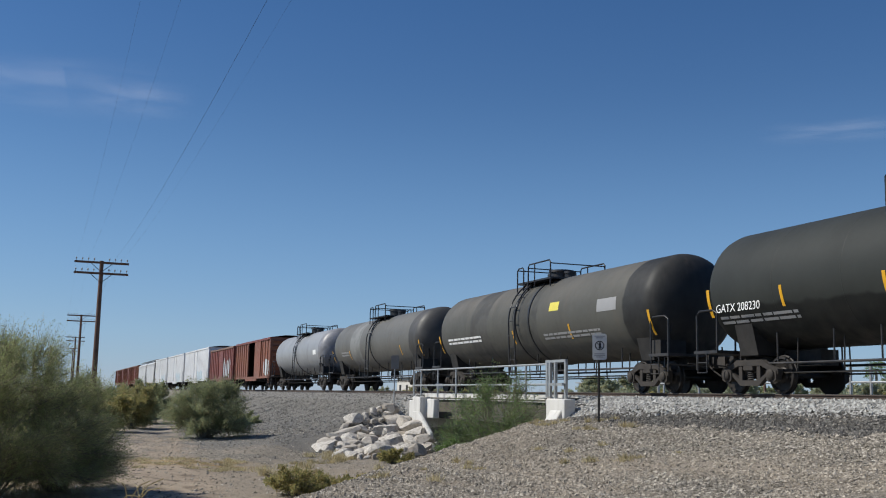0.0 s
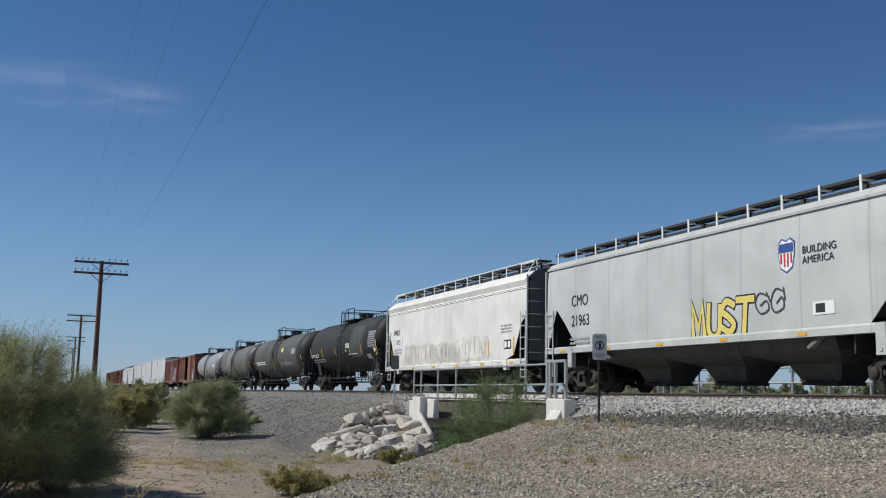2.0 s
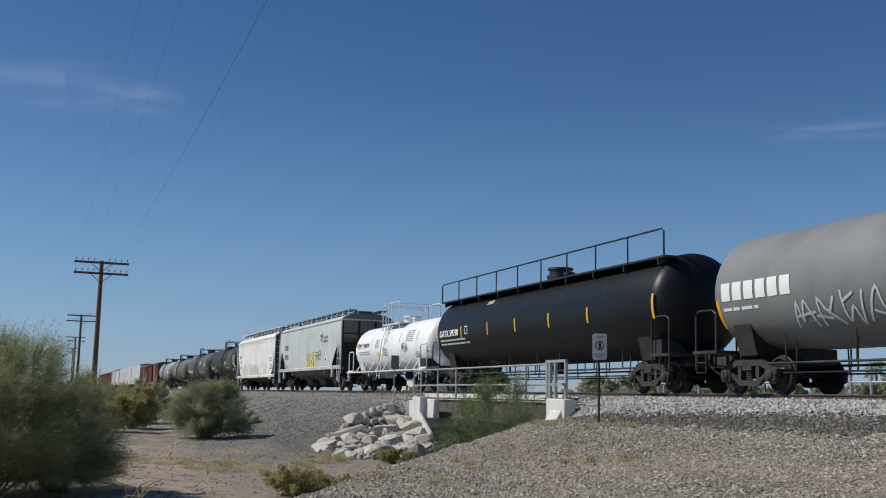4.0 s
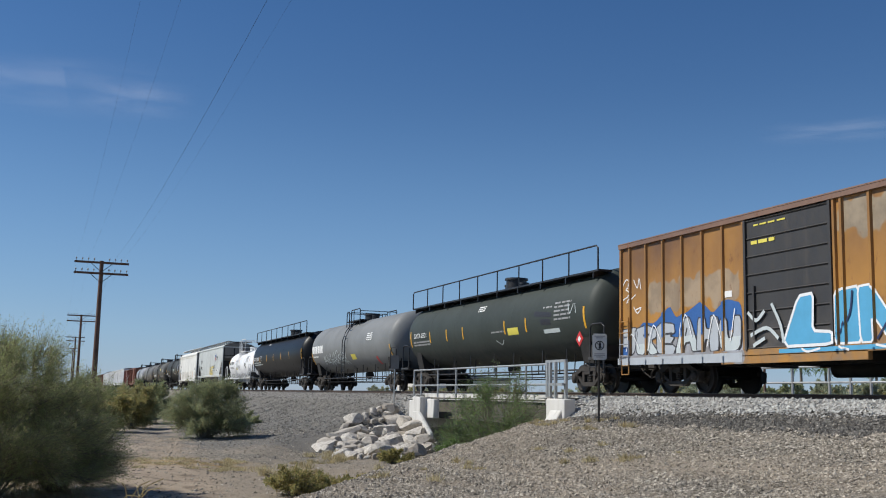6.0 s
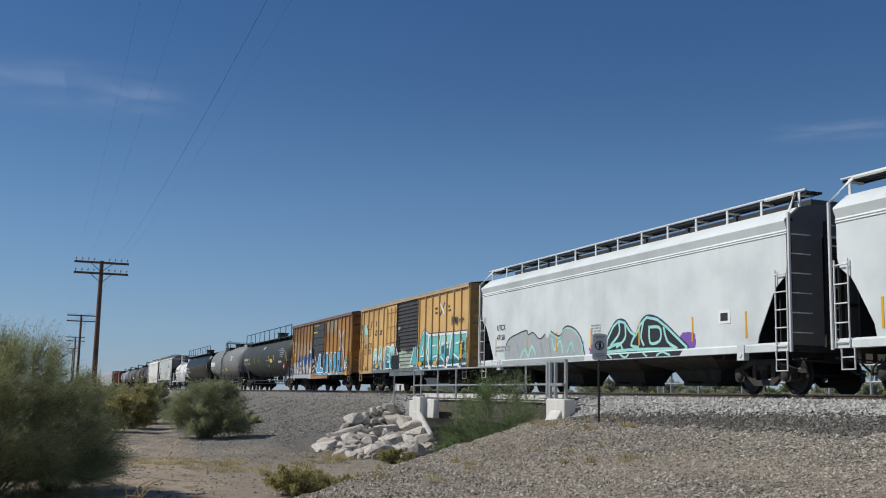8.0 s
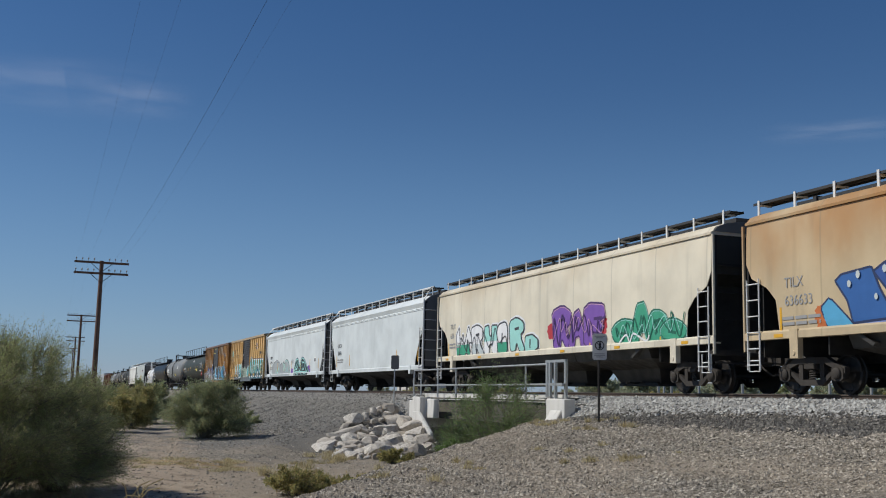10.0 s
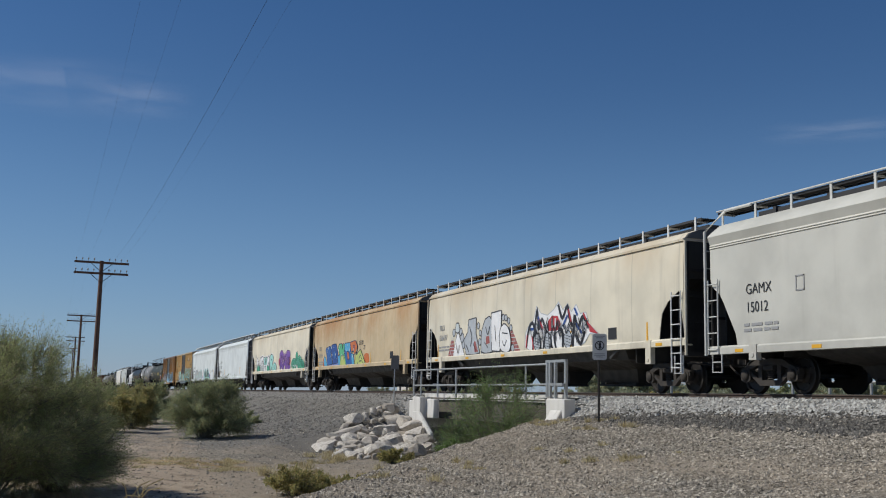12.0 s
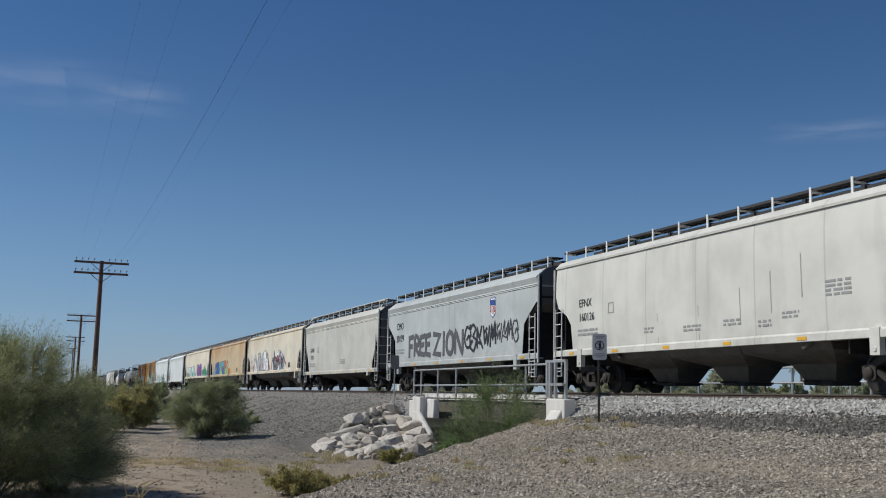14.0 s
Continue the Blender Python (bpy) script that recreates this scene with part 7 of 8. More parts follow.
cream = paint("cream_hopper", (0.78, 0.71, 0.56), amount=0.3, wash=((0.48, 0.34, 0.18), 3.3, 4.4, 0.5), seams=2.5)
rusty = paint("rust_washed_hopper", (0.60, 0.47, 0.29), amount=0.35, wash=((0.42, 0.20, 0.06), 2.4, 4.2, 0.85), seams=2.5)
cream_b = paint("dusty_cream_hopper", (0.74, 0.68, 0.54), amount=0.35, wash=((0.50, 0.36, 0.20), 2.9, 4.4, 0.6), seams=2.5)
# olive taken down to near-black for the shade under the car
shaded_olive = paint("shaded_olive_bay", (0.028, 0.027, 0.024), amount=0.2)
r, xf = hopper(-23.40, -44.02, "cream covered hopper with purple and green graffiti", cream, "curved", "round", bay_mat=shaded_olive, strips=(8.95, -3.6, -7.7))
piece(r, [("W", 7.9, 6.3, 1.4, 2.5, SP["white"], SP["green"]), ("R", 6.3, 5.0, 1.4, 2.55, SP["white"], SP["pale"]), ("H", 5.0, 3.7, 1.4, 2.5, SP["mint"], SP["white"]), ("O", 3.7, 2.7, 1.4, 2.55, SP["white"], SP["green"]), ("R", 2.5, 1.2, 1.45, 2.6, SP["mint"], None), ("D", 1.2, 0.1, 1.4, 2.0, SP["mint"], None)], xf, SP["char"], 0.06, seed=101, halo=SP["white"])
scrawl(r, 7.6, 1.45, 4.8, 1.0, SP["char"], xf, 1011, 16, 0.04)
splash(r, -0.6, -1.6, 1.75, 2.35, SP["red"], xf, 103)
splash(r, -3.8, -4.75, 1.75, 2.4, SP["red"], xf, 1031)
piece(r, [("R", -1.0, -2.5, 1.4, 2.75, SP["purple"], None), ("A", -2.2, -3.4, 1.4, 2.6, SP["purple"], None), ("E", -3.2, -4.7, 1.4, 2.75, SP["purple"], None)], xf, SP["dusk"], 0.06, seed=104, rim=SP["pink"])
scrawl(r, -1.1, 1.5, 3.5, 1.1, SP["dusk"], xf, 1041, 15, 0.05)
scrawl(r, -1.2, 1.6, 3.3, 0.9, SP["pink"], xf, 1042, 13, 0.025, 0.036)
piece(r, [("P", -5.1, -6.6, 1.38, 2.15, SP["green"], None), ("A", -6.1, -7.4, 1.38, 2.55, SP["green"], None), ("B", -7.0, -8.2, 1.38, 2.3, SP["green"], None), ("P", -7.8, -9.0, 1.38, 2.0, SP["green"], None)], xf, SP["dgreen"], 0.05, seed=105, rim=SP["mint"])
scrawl(r, -5.2, 1.45, 3.7, 0.8, SP["dgreen"], xf, 1052, 15, 0.045, 0.028)
scrawl(r, -5.4, 1.5, 3.4, 0.7, SP["mint"], xf, 1053, 12, 0.025, 0.036)
scrawl(r, -5.6, 1.4, 1.5, 0.35, SP["white"], xf, 1051, 5, 0.06)
reporting(r, 8.7, 2.6, "TILX", "636", 0.3, xf, LETTER_GREY, 9)
r, xf = hopper(-45.26, -65.84, "rust-washed tan covered hopper with a multicolour block graffiti", rusty, "curved", "round", bay_mat=shaded_olive, strips=(8.95, -2.6, -7.7))
reporting(r, 8.75, 2.45, "TILX", "636633", 0.34, xf, LETTER_GREY, 10)
splash(r, 7.75, 7.0, 1.4, 2.0, SP["orange"], xf, 111)
splash(r, -1.3, -2.35, 1.4, 2.0, SP["orange"], xf, 118)
periwinkle = spray_paint("periwinkle", (0.20, 0.26, 0.55))
coat = spray_paint("leaf_green", (0.10, 0.42, 0.20))
ink = SP["ink"]
field(r, [(7.55, 1.9), (7.25, 2.12), (6.55, 1.5), (6.6, 1.36), (7.3, 1.36)], SP["sky"], xf, 0.005, ink, 0.04)
field(r, [(6.55, 1.36), (6.45, 1.62), (3.95, 1.62), (3.95, 1.36)], periwinkle, xf, 0.007)
field(r, [(7.05, 2.45), (6.85, 2.58), (5.95, 2.66), (5.75, 2.2), (5.35, 1.55), (6.1, 1.52), (6.55, 1.5), (6.7, 2.0)], SP["blue"], xf, 0.010, ink, 0.05, 0.06)
field(r, [(5.9, 2.55), (5.55, 2.72), (4.55, 2.74), (4.2, 2.3), (3.95, 1.95), (4.2, 1.6), (5.25, 1.55), (5.5, 2.1)], SP["navy"], xf, 0.013, ink, 0.05, 0.06)
field(r, [(5.25, 2.3), (4.7, 2.35), (4.4, 1.95), (4.8, 1.8), (5.1, 1.9)], SP["blue"], xf, 0.017, ink, 0.03)
field(r, [(4.08, 1.98), (3.72, 2.08), (3.25, 1.40), (3.95, 1.38)], SP["sky"], xf, 0.018, ink, 0.04, 0.06)
field(r, [(4.05, 2.45), (3.88, 2.70), (3.2, 2.70), (3.08, 2.35), (2.95, 2.68), (2.6, 2.66), (2.68, 2.2), (2.2, 1.6), (2.2, 1.38), (3.6, 1.38), (3.55, 1.95)], coat, xf, 0.020, ink, 0.05, 0.05)
field(r, [(3.62, 1.40), (3.3, 2.02), (2.72, 2.02), (2.28, 1.40)], SP["lime"], xf, 0.024, ink, 0.04, 0.05)
field(r, [(2.62, 2.45), (2.55, 2.1), (2.1, 1.40), (0.95, 1.42), (1.15, 2.0), (1.35, 2.70), (2.5, 2.70)], SP["blue"], xf, 0.025, ink, 0.05, 0.05)
field(r, [(2.58, 2.66), (1.40, 2.68), (1.30, 2.28), (2.2, 2.20), (2.55, 2.35)], SP["sky"], xf, 0.029, soft=0.06)
field(r, [(2.05, 2.18), (1.72, 2.2), (1.5, 1.78), (1.85, 1.72)], SP["orange"], xf, 0.031, ink, 0.04, 0.05)
field(r, [(1.15, 2.1), (0.65, 2.0), (0.55, 1.40), (0.95, 1.40)], SP["sky"], xf, 0.030, ink, 0.04, 0.05)
field(r, [(1.42, 2.70), (0.3, 2.78), (-0.15, 2.45), (0.0, 2.15), (0.4, 1.98), (0.7, 2.2), (1.1, 2.15)], SP["orange"], xf, 0.033, ink, 0.05, 0.1)
field(r, [(0.75, 2.5), (0.4, 2.52), (0.35, 2.3), (0.7, 2.28)], SP["brick"], xf, 0.037, ink, 0.03)
field(r, [(0.2, 2.12), (0.0, 1.98), (-0.75, 2.25), (-1.75, 1.38), (0.5, 1.36), (0.3, 1.7)], SP["lime"], xf, 0.035, ink, 0.05, 0.06)
lines(r, [[(-0.2, 1.45), (-0.75, 1.95), (-1.3, 1.45)], [(-0.5, 1.6), (-1.0, 1.6)]], ink, xf, 0.05, 0.040, False)
rd = random.Random(112)
for k in range(20):
    cy = 6.6 - 6.4 * k / 19 + rd.uniform(-0.15, 0.15)
    cz, rad = rd.uniform(1.85, 2.6), rd.uniform(0.03, 0.075)
    field(r, [(cy + rad * math.cos(a), cz + 1.4 * rad * math.sin(a)) for a in [j * math.pi / 4 for j in range(8)]], SP["pale"], xf, 0.041, soft=0)
letters("CLUB", 0.34, SP["black"], r, -0.35, 2.50, -xf(2.6), slant=0.2, name="tag")
letters("27", 0.32, SP["black"], r, -1.25, 2.22, -xf(2.3), name="tag")
plate("data_panel", r, -6.0, -6.5, 1.6, 1.95, LETTER_BLACK, -xf(1.8))
r, xf = hopper(-67.11, -87.77, "cream covered hopper with silver and black-white-red graffiti", cream_b, "curved", "round", bay_mat=shaded_olive, strips=(8.95, -3.6, -8.3))
reporting(r, 8.75, 2.6, "TILX", "636697", 0.34, xf, LETTER_GREY, 11)
char = SP["char"]
for base, tip, high in (((7.75, 6.8), 7.2, 2.15), ((1.35, 0.25), 1.15, 2.25)):
    shape = [(base[0], 1.36), (base[1], 1.36), (tip - 0.15, high), (tip + 0.15, high)]
    field(r, shape, SP["brick"], xf, 0.003, soft=0)
    for k in range(6):
        z = 1.42 + 0.14 * k
        f = (z - 1.36) / (high - 1.36)
        a, b = base[0] + (tip + 0.15 - base[0]) * f, base[1] + (tip - 0.15 - base[1]) * f
        lines(r, [[(a, z), (b, z)]] + [[(a - (a - b) * u, z), (a - (a - b) * u, z + 0.14)] for u in ((0.3, 0.7) if k % 2 else (0.5,))], SP["pale"], xf, 0.022, 0.006, False)
field(r, [(7.6, 1.45), (0.4, 1.45), (0.3, 1.37), (7.7, 1.37)], SP["white"], xf, 0.005, soft=0)
lines(r, [[(7.7, 1.35), (0.3, 1.35)]], SP["brick"], xf, 0.03, 0.007, False)
field(r, [(7.12, 1.42), (6.62, 2.42), (6.45, 2.42), (5.78, 1.42)], SP["white"], xf, 0.010, char, 0.045, 0.03)
field(r, [(6.85, 2.5), (6.75, 2.84), (6.45, 2.84), (6.3, 2.5), (6.58, 2.4)], SP["pale"], xf, 0.012, char, 0.045)
field(r, [(5.85, 2.1), (5.4, 2.40), (5.35, 2.90), (4.5, 2.94), (4.55, 2.35), (4.15, 1.5), (4.7, 1.46), (5.6, 1.48)], SP["silver"], xf, 0.014, char, 0.05, 0.06)
field(r, [(4.02, 1.55), (3.95, 2.35), (3.6, 2.82), (3.15, 2.92), (2.8, 2.65), (2.75, 1.52), (3.5, 1.46)], SP["silver"], xf, 0.018, char, 0.05, 0.12)
field(r, [(2.92, 1.55), (2.98, 3.02), (2.0, 3.06), (2.02, 2.45), (2.15, 1.5)], SP["white"], xf, 0.022, char, 0.05, 0.04)
field(r, [(2.2, 2.05), (2.05, 2.42), (1.7, 2.56), (1.3, 2.36), (1.1, 1.9), (1.2, 1.5), (1.6, 1.42), (2.1, 1.55)], SP["white"], xf, 0.026, char, 0.05, 0.2)
for cy, cz, rad in ((7.0, 2.45, 0.16), (6.2, 2.45, 0.16), (6.05, 2.2, 0.2), (5.9, 1.9, 0.16), (4.3, 2.6, 0.13), (4.1, 2.3, 0.12), (4.15, 1.95, 0.14), (1.85, 2.78, 0.13), (1.6, 2.75, 0.12), (1.35, 2.62, 0.12), (1.15, 2.35, 0.12), (1.0, 1.6, 0.14), (3.9, 1.5, 0.13)):
    ring = [(cy + rad * math.cos(a), cz + rad * math.sin(a)) for a in [j * math.pi / 5 for j in range(10)]]
    field(r, ring, SP["silver"], xf, 0.008, char, 0.035, 0)
lines(r, [[(5.2, 2.6), (4.95, 2.2), (5.1, 1.8)], [(5.6, 1.9), (5.3, 1.6)], [(4.8, 1.9), (4.5, 1.6)], [(3.5, 2.5), (3.3, 2.2), (3.1, 2.5)], [(3.6, 1.9), (3.3, 1.7)], [(2.6, 2.5), (2.5, 1.9)], [(1.9, 1.9), (1.7, 1.7), (1.5, 1.9)], [(1.9, 2.2), (1.4, 2.15)], [(6.7, 2.0), (6.5, 1.6), (6.3, 1.9)]], char, xf, 0.04, 0.030)
for shape in ([(3.5, 2.15), (3.15, 2.15), (3.1, 1.85), (3.5, 1.8)], [(4.75, 2.0), (4.55, 2.0), (4.3, 1.55), (4.7, 1.55)]):
    field(r, shape, SP["brick"], xf, 0.021, SP["pale"], 0.02, 0.03)
# the spiked black, white and red piece
spikes = [(-0.08, 1.60), (-0.15, 2.1), (-0.5, 2.42), (-0.8, 2.5), (-1.05, 3.0), (-1.4, 2.72), (-1.9, 2.62), (-2.35, 2.76), (-2.75, 3.02), (-3.08, 2.72), (-3.42, 2.92), (-3.68, 2.62), (-4.02, 2.84), (-4.3, 2.52), (-4.7, 2.54), (-4.88, 2.16), (-5.58, 1.78), (-4.92, 1.84), (-4.62, 1.6), (-4.0, 1.38), (-2.2, 1.36), (-0.75, 1.36)]
field(r, spikes, SP["white"], xf, 0.004, SP["silver"], 0.03, 0.03)
lines(r, [[(-0.22, 1.62), (-0.4, 2.2), (-0.72, 2.42), (-0.92, 2.15)], [(-0.92, 2.2), (-1.1, 2.86), (-1.25, 2.2), (-1.5, 2.5), (-1.75, 2.15)], [(-0.72, 1.4), (-0.85, 2.05), (-1.1, 2.0), (-1.4, 1.45)], [(-1.55, 1.42), (-1.85, 2.05), (-2.3, 1.42)], [(-2.55, 1.42), (-2.45, 1.95), (-3.0, 2.05), (-3.05, 1.42)], [(-2.75, 2.9), (-3.05, 2.45), (-3.4, 2.82), (-3.6, 2.3), (-3.85, 2.15)], [(-3.78, 1.48), (-3.9, 2.45), (-4.15, 2.1), (-4.5, 2.42), (-4.85, 2.05)], [(-4.0, 1.85), (-4.3, 1.55), (-4.6, 1.9)], [(-3.3, 1.42), (-3.5, 1.9), (-3.75, 1.6)]], SP["black"], xf, 0.13, 0.010)
lines(r, [[(-0.55, 2.2), (-0.8, 2.2)], [(-1.2, 2.6), (-1.4, 2.3)], [(-3.1, 2.2), (-3.4, 2.5)], [(-3.95, 2.7), (-4.1, 2.5)], [(-4.0, 2.2), (-4.4, 1.9)]], SP["navy"], xf, 0.10, 0.018)
field(r, [(-1.98, 2.05), (-1.95, 2.40), (-2.3, 2.60), (-2.75, 2.56), (-3.0, 2.25), (-2.7, 2.02)], SP["red"], xf, 0.022, SP["white"], 0.04)
lines(r, [[(-2.3, 2.2), (-2.3, 2.45)], [(-2.55, 2.2), (-2.55, 2.45)]], SP["pale"], xf, 0.10, 0.027, False)
field(r, [(-4.85, 2.2), (-5.5, 1.81), (-4.95, 1.90)], SP["red"], xf, 0.022, soft=0)
lines(r, [[(-0.2, 1.58), (-0.3, 2.0)], [(-0.82, 1.42), (-0.7, 1.95)], [(-1.3, 2.5), (-1.55, 2.2)], [(-4.55, 2.5), (-4.85, 2.15)], [(-3.5, 2.7), (-3.7, 2.3)]], SP["red"], xf, 0.07, 0.024)
scrawl(r, -0.5, 1.5, 4.3, 1.1, SP["char"], xf, 1251, 26, 0.03, 0.034)
scrawl(r, -0.9, 1.6, 3.9, 0.9, SP["black"], xf, 1252, 19, 0.045, 0.036)
for cy in (-1.12, -1.95, -3.45):
    oval = [(cy + 0.28 * math.cos(a), 1.72 + 0.30 * math.sin(a)) for a in [j * math.pi / 6 for j in range(12)]]
    field(r, oval, SP["silver"], xf, 0.028, SP["black"], 0.035, 0)
    lines(r, [[(cy - 0.2, 1.5 + 0.1 * k), (cy + 0.2, 1.58 + 0.1 * k)] for k in range(4)], SP["black"], xf, 0.018, 0.032, False)
plate("data_panel", r, -6.1, -6.6, 1.6, 1.95, LETTER_BLACK, -xf(1.8))

stone_grey = paint("stone_grey_hopper", (0.575, 0.565, 0.505), amount=0.22)
r, xf = hopper(-88.78, -105.48, "plain stone-grey covered hopper with white end ladders", stone_grey, "straight", "diagonal", tall_post=True, rails=True, fit=plain("pale_fittings", (0.55, 0.55, 0.52)))
reporting(r, 6.75, 2.42, "GAMX", "15012", 0.36, xf, seed=14)
bars(r, -0.7, 1.8, 1.1, 0.3, 3, LETTER_GREY, -xf(1.7), 131)
bm = bmesh.new()
box(bm, -1.612, -1.606, 4.6, 4.9, 2.35, 2.38)
box(bm, -1.612, -1.606, 4.6, 4.9, 2.68, 2.71)
box(bm, -1.612, -1.606, 4.6, 4.63, 2.35, 2.71)
box(bm, -1.612, -1.606, 4.87, 4.9, 2.35, 2.71)
part("data_frame", bm, LETTER_GREY, r, smooth=False)
grey_b = paint("blue_grey_hopper", (0.49, 0.52, 0.51), amount=0.4)
r, xf = hopper(-107.0, -124.5, "blue-grey covered hopper with black sprayed lettering and an emblem", grey_b, "straight", "angled", zs=1.15, bay_mat=paint("shaded_dark_bay", (0.022, 0.022, 0.021), amount=0.2))
reporting(r, 7.3, 2.95, "CMO", "20199", 0.48, xf, seed=15)
soot = spray_paint("thin_black", (0.10, 0.10, 0.105))
for word, y, w in (("FREE", 5.45, 3.15), ("Z", 2.1, 1.15), ("I", 0.92, 0.5), ("O", 0.42, 0.95), ("N", -0.6, 1.05)):
    spray(r, word, y, 1.64, w, 0.84, [soot], None, xf, 0.27, 141, gap=0.26)
spray(r, "63421", -1.75, 1.78, 3.3, 0.78, [SP["black"]], None, xf, 0.15, 142)
spray(r, "2516", -5.0, 1.90, 2.1, 0.72, [SP["char"]], None, xf, 0.085, 143)
shield(r, -4.67, 3.24, xf)
white_e = paint("off_white_hopper", (0.67, 0.66, 0.60), amount=0.3, seams=2.5)
r, xf = hopper(-125.72, -142.4, "off-white covered hopper with dark streaks and yellow sill strips", white_e, "curved", "round", zs=1.17, bay_mat=paint("shaded_grey_olive_bay", (0.05, 0.048, 0.041), amount=0.3))
reporting(r, 6.55, 2.72, "EFNX", "160126", 0.36, xf, seed=16)
bars(r, -5.0, 2.5, 0.8, 0.4, 4, LETTER_GREY, xf, 152)
for k, (y, z, w) in enumerate(((2.6, 1.85, 0.5), (0.6, 1.8, 0.8), (-1.2, 1.85, 0.7), (-2.6, 1.75, 0.5), (-3.5, 1.9, 0.6))):
    bars(r, y, z, w, 0.2, 2, LETTER_GREY, xf, 1520 + k)
lines(r, [[(4.65, 2.72), (4.35, 2.72), (4.35, 2.42), (4.65, 2.42), (4.65, 2.72)]], LETTER_GREY, xf, 0.03, 0.008, False, "data_frame")
lines(r, [[(1.9, 2.2), (1.88, 1.4)], [(-0.1, 2.3), (-0.12, 1.4)], [(-1.9, 2.6), (-1.92, 1.7)], [(-3.1, 2.9), (-3.12, 1.9)], [(-4.2, 3.2), (-4.22, 2.2)]], GREY_FIT, xf, 0.035, 0.003, False, "rust_run")


# ---- plants ----
def leaf_mesh(name, pts, along, length, width, material, rng):
    """Small pointed leaves as four-cornered blades."""
    n = len(pts)
    a = along / np.linalg.norm(along, axis=1, keepdims=True)
    b = np.cross(a, rng.normal(0, 1, (n, 3)))
    b /= np.linalg.norm(b, axis=1, keepdims=True) + 1e-9
    ln = (length[0] + (length[1] - length[0]) * rng.random(n))[:, None]
    wd = (width[0] + (width[1] - width[0]) * rng.random(n))[:, None]
    v = np.stack([pts, pts + a * ln * 0.5 + b * wd, pts + a * ln, pts + a * ln * 0.5 - b * wd], 1)
    me = bpy.data.meshes.new(name)
    me.from_pydata(v.reshape(-1, 3).tolist(), [], (np.arange(4 * n).reshape(-1, 4)).tolist())
    me.materials.append(material)
    return me


def shrub(label, x, y, rx, ry, h, stems, twigs, leaves, material, seed, length=(0.05, 0.10), width=(0.008, 0.018), name="shrub", category="bush", group="", wisps=0, low=0.15, z=None, spread=0.42):
    root = empty(name, label, category, group)
    rng, rnd = np.random.default_rng(seed), random.Random(seed)
    z = ground_z(x, y) - 0.05 if z is None else z
    bm = bmesh.new()
    tips = []
    for i in range(stems):
        az = 2 * math.pi * (i + rnd.random()) / stems
        el = rnd.uniform(0.12, 1.0)
        out = Vector((math.cos(az) * rx, math.sin(az) * ry, 0)) * math.sqrt(max(0.0, 1 - (el - 0.25) ** 2 * 1.25)) * rnd.uniform(0.75, 1.05)
        top = Vector((x, y, z)) + out + Vector((0, 0, h * (low + (1 - low) * el) * rnd.uniform(0.85, 1.05)))
        p0 = Vector((x + rnd.uniform(-0.15, 0.15) * rx, y + rnd.uniform(-0.15, 0.15) * ry, z))
        mid = p0.lerp(top, 0.5) + Vector((rnd.uniform(-0.1, 0.1), rnd.uniform(-0.1, 0.1), 0.12 * h))
        pts = [p0, p0.lerp(mid, 0.5) + Vector((0, 0, 0.04 * h)), mid, mid.lerp(top, 0.55) + Vector((0, 0, 0.03 * h)), top]
        r0 = 0.012 + 0.010 * h * rnd.random()
        tube(bm, pts, r0, 5, radii=[r0, r0 * 0.8, r0 * 0.6, r0 * 0.4, r0 * 0.2])
        tips.append(pts)
    for i in range(wisps):
        az = rnd.uniform(0, 6.283)
        p0 = Vector((x + math.cos(az) * rx * rnd.uniform(0.1, 0.6), y + math.sin(az) * ry * rnd.uniform(0.1, 0.6), z + h * 0.6))
        top = p0 + Vector((rnd.uniform(-0.25, 0.25), rnd.uniform(-0.2, 0.2), h * rnd.uniform(0.38, 0.52)))
        tube(bm, [p0, p0.lerp(top, 0.5) + Vector((0.03, 0, 0)), top], 0.008, 4, radii=[0.010, 0.006, 0.003])
        tips.append([p0, p0.lerp(top, 0.3), p0.lerp(top, 0.55), p0.lerp(top, 0.8), top])
    part("stem", bm, TWIG, root, "grey-brown branching stems")
    # twigs grow off the stems, leaves off the twigs
    T = np.array([[tuple(p) for p in t] for t in tips])
    which = rng.integers(0, len(T), twigs)
    t = 1.2 + 2.8 * rng.random(twigs) ** 0.75
    k = np.minimum(t.astype(int), 3)
    f = (t - k)[:, None]
    start = T[which, k] * (1 - f) + T[which, k + 1] * f
    centre = np.array([x, y, z + h * 0.3])
    way = (start - centre) / np.array([rx, ry, h]) + rng.normal(0, 0.55, (twigs, 3)) + np.array([0, 0, 0.25])
    way /= np.linalg.norm(way, axis=1, keepdims=True)
    reach = (0.4 + 0.9 * rng.random(twigs))[:, None] * spread * min(1.0, h / 2.0)
    end = start + way * reach
    bend = (start + end) / 2 + rng.normal(0, 0.03, (twigs, 3))
    w = rng.normal(0, 1, (twigs, 3))
    w = np.cross(way, w)
    w = w / np.linalg.norm(w, axis=1, keepdims=True) * 0.004
    v = np.stack([start - w, start + w, bend + w * 0.7, bend - w * 0.7, end + w * 0.3, end - w * 0.3], 1)
    base = 6 * np.arange(twigs)[:, None]
    quads = np.concatenate([base + np.array([[0, 1, 2, 3]]), base + np.array([[3, 2, 4, 5]])])
    me = bpy.data.meshes.new("twigs")
    me.from_pydata(v.reshape(-1, 3).tolist(), [], quads.tolist())
    me.materials.append(TWIG)
    link("twig_mass", me, root, kind="stuff")
    on = rng.integers(0, twigs, leaves)
    s = rng.random(leaves)[:, None] ** 0.8
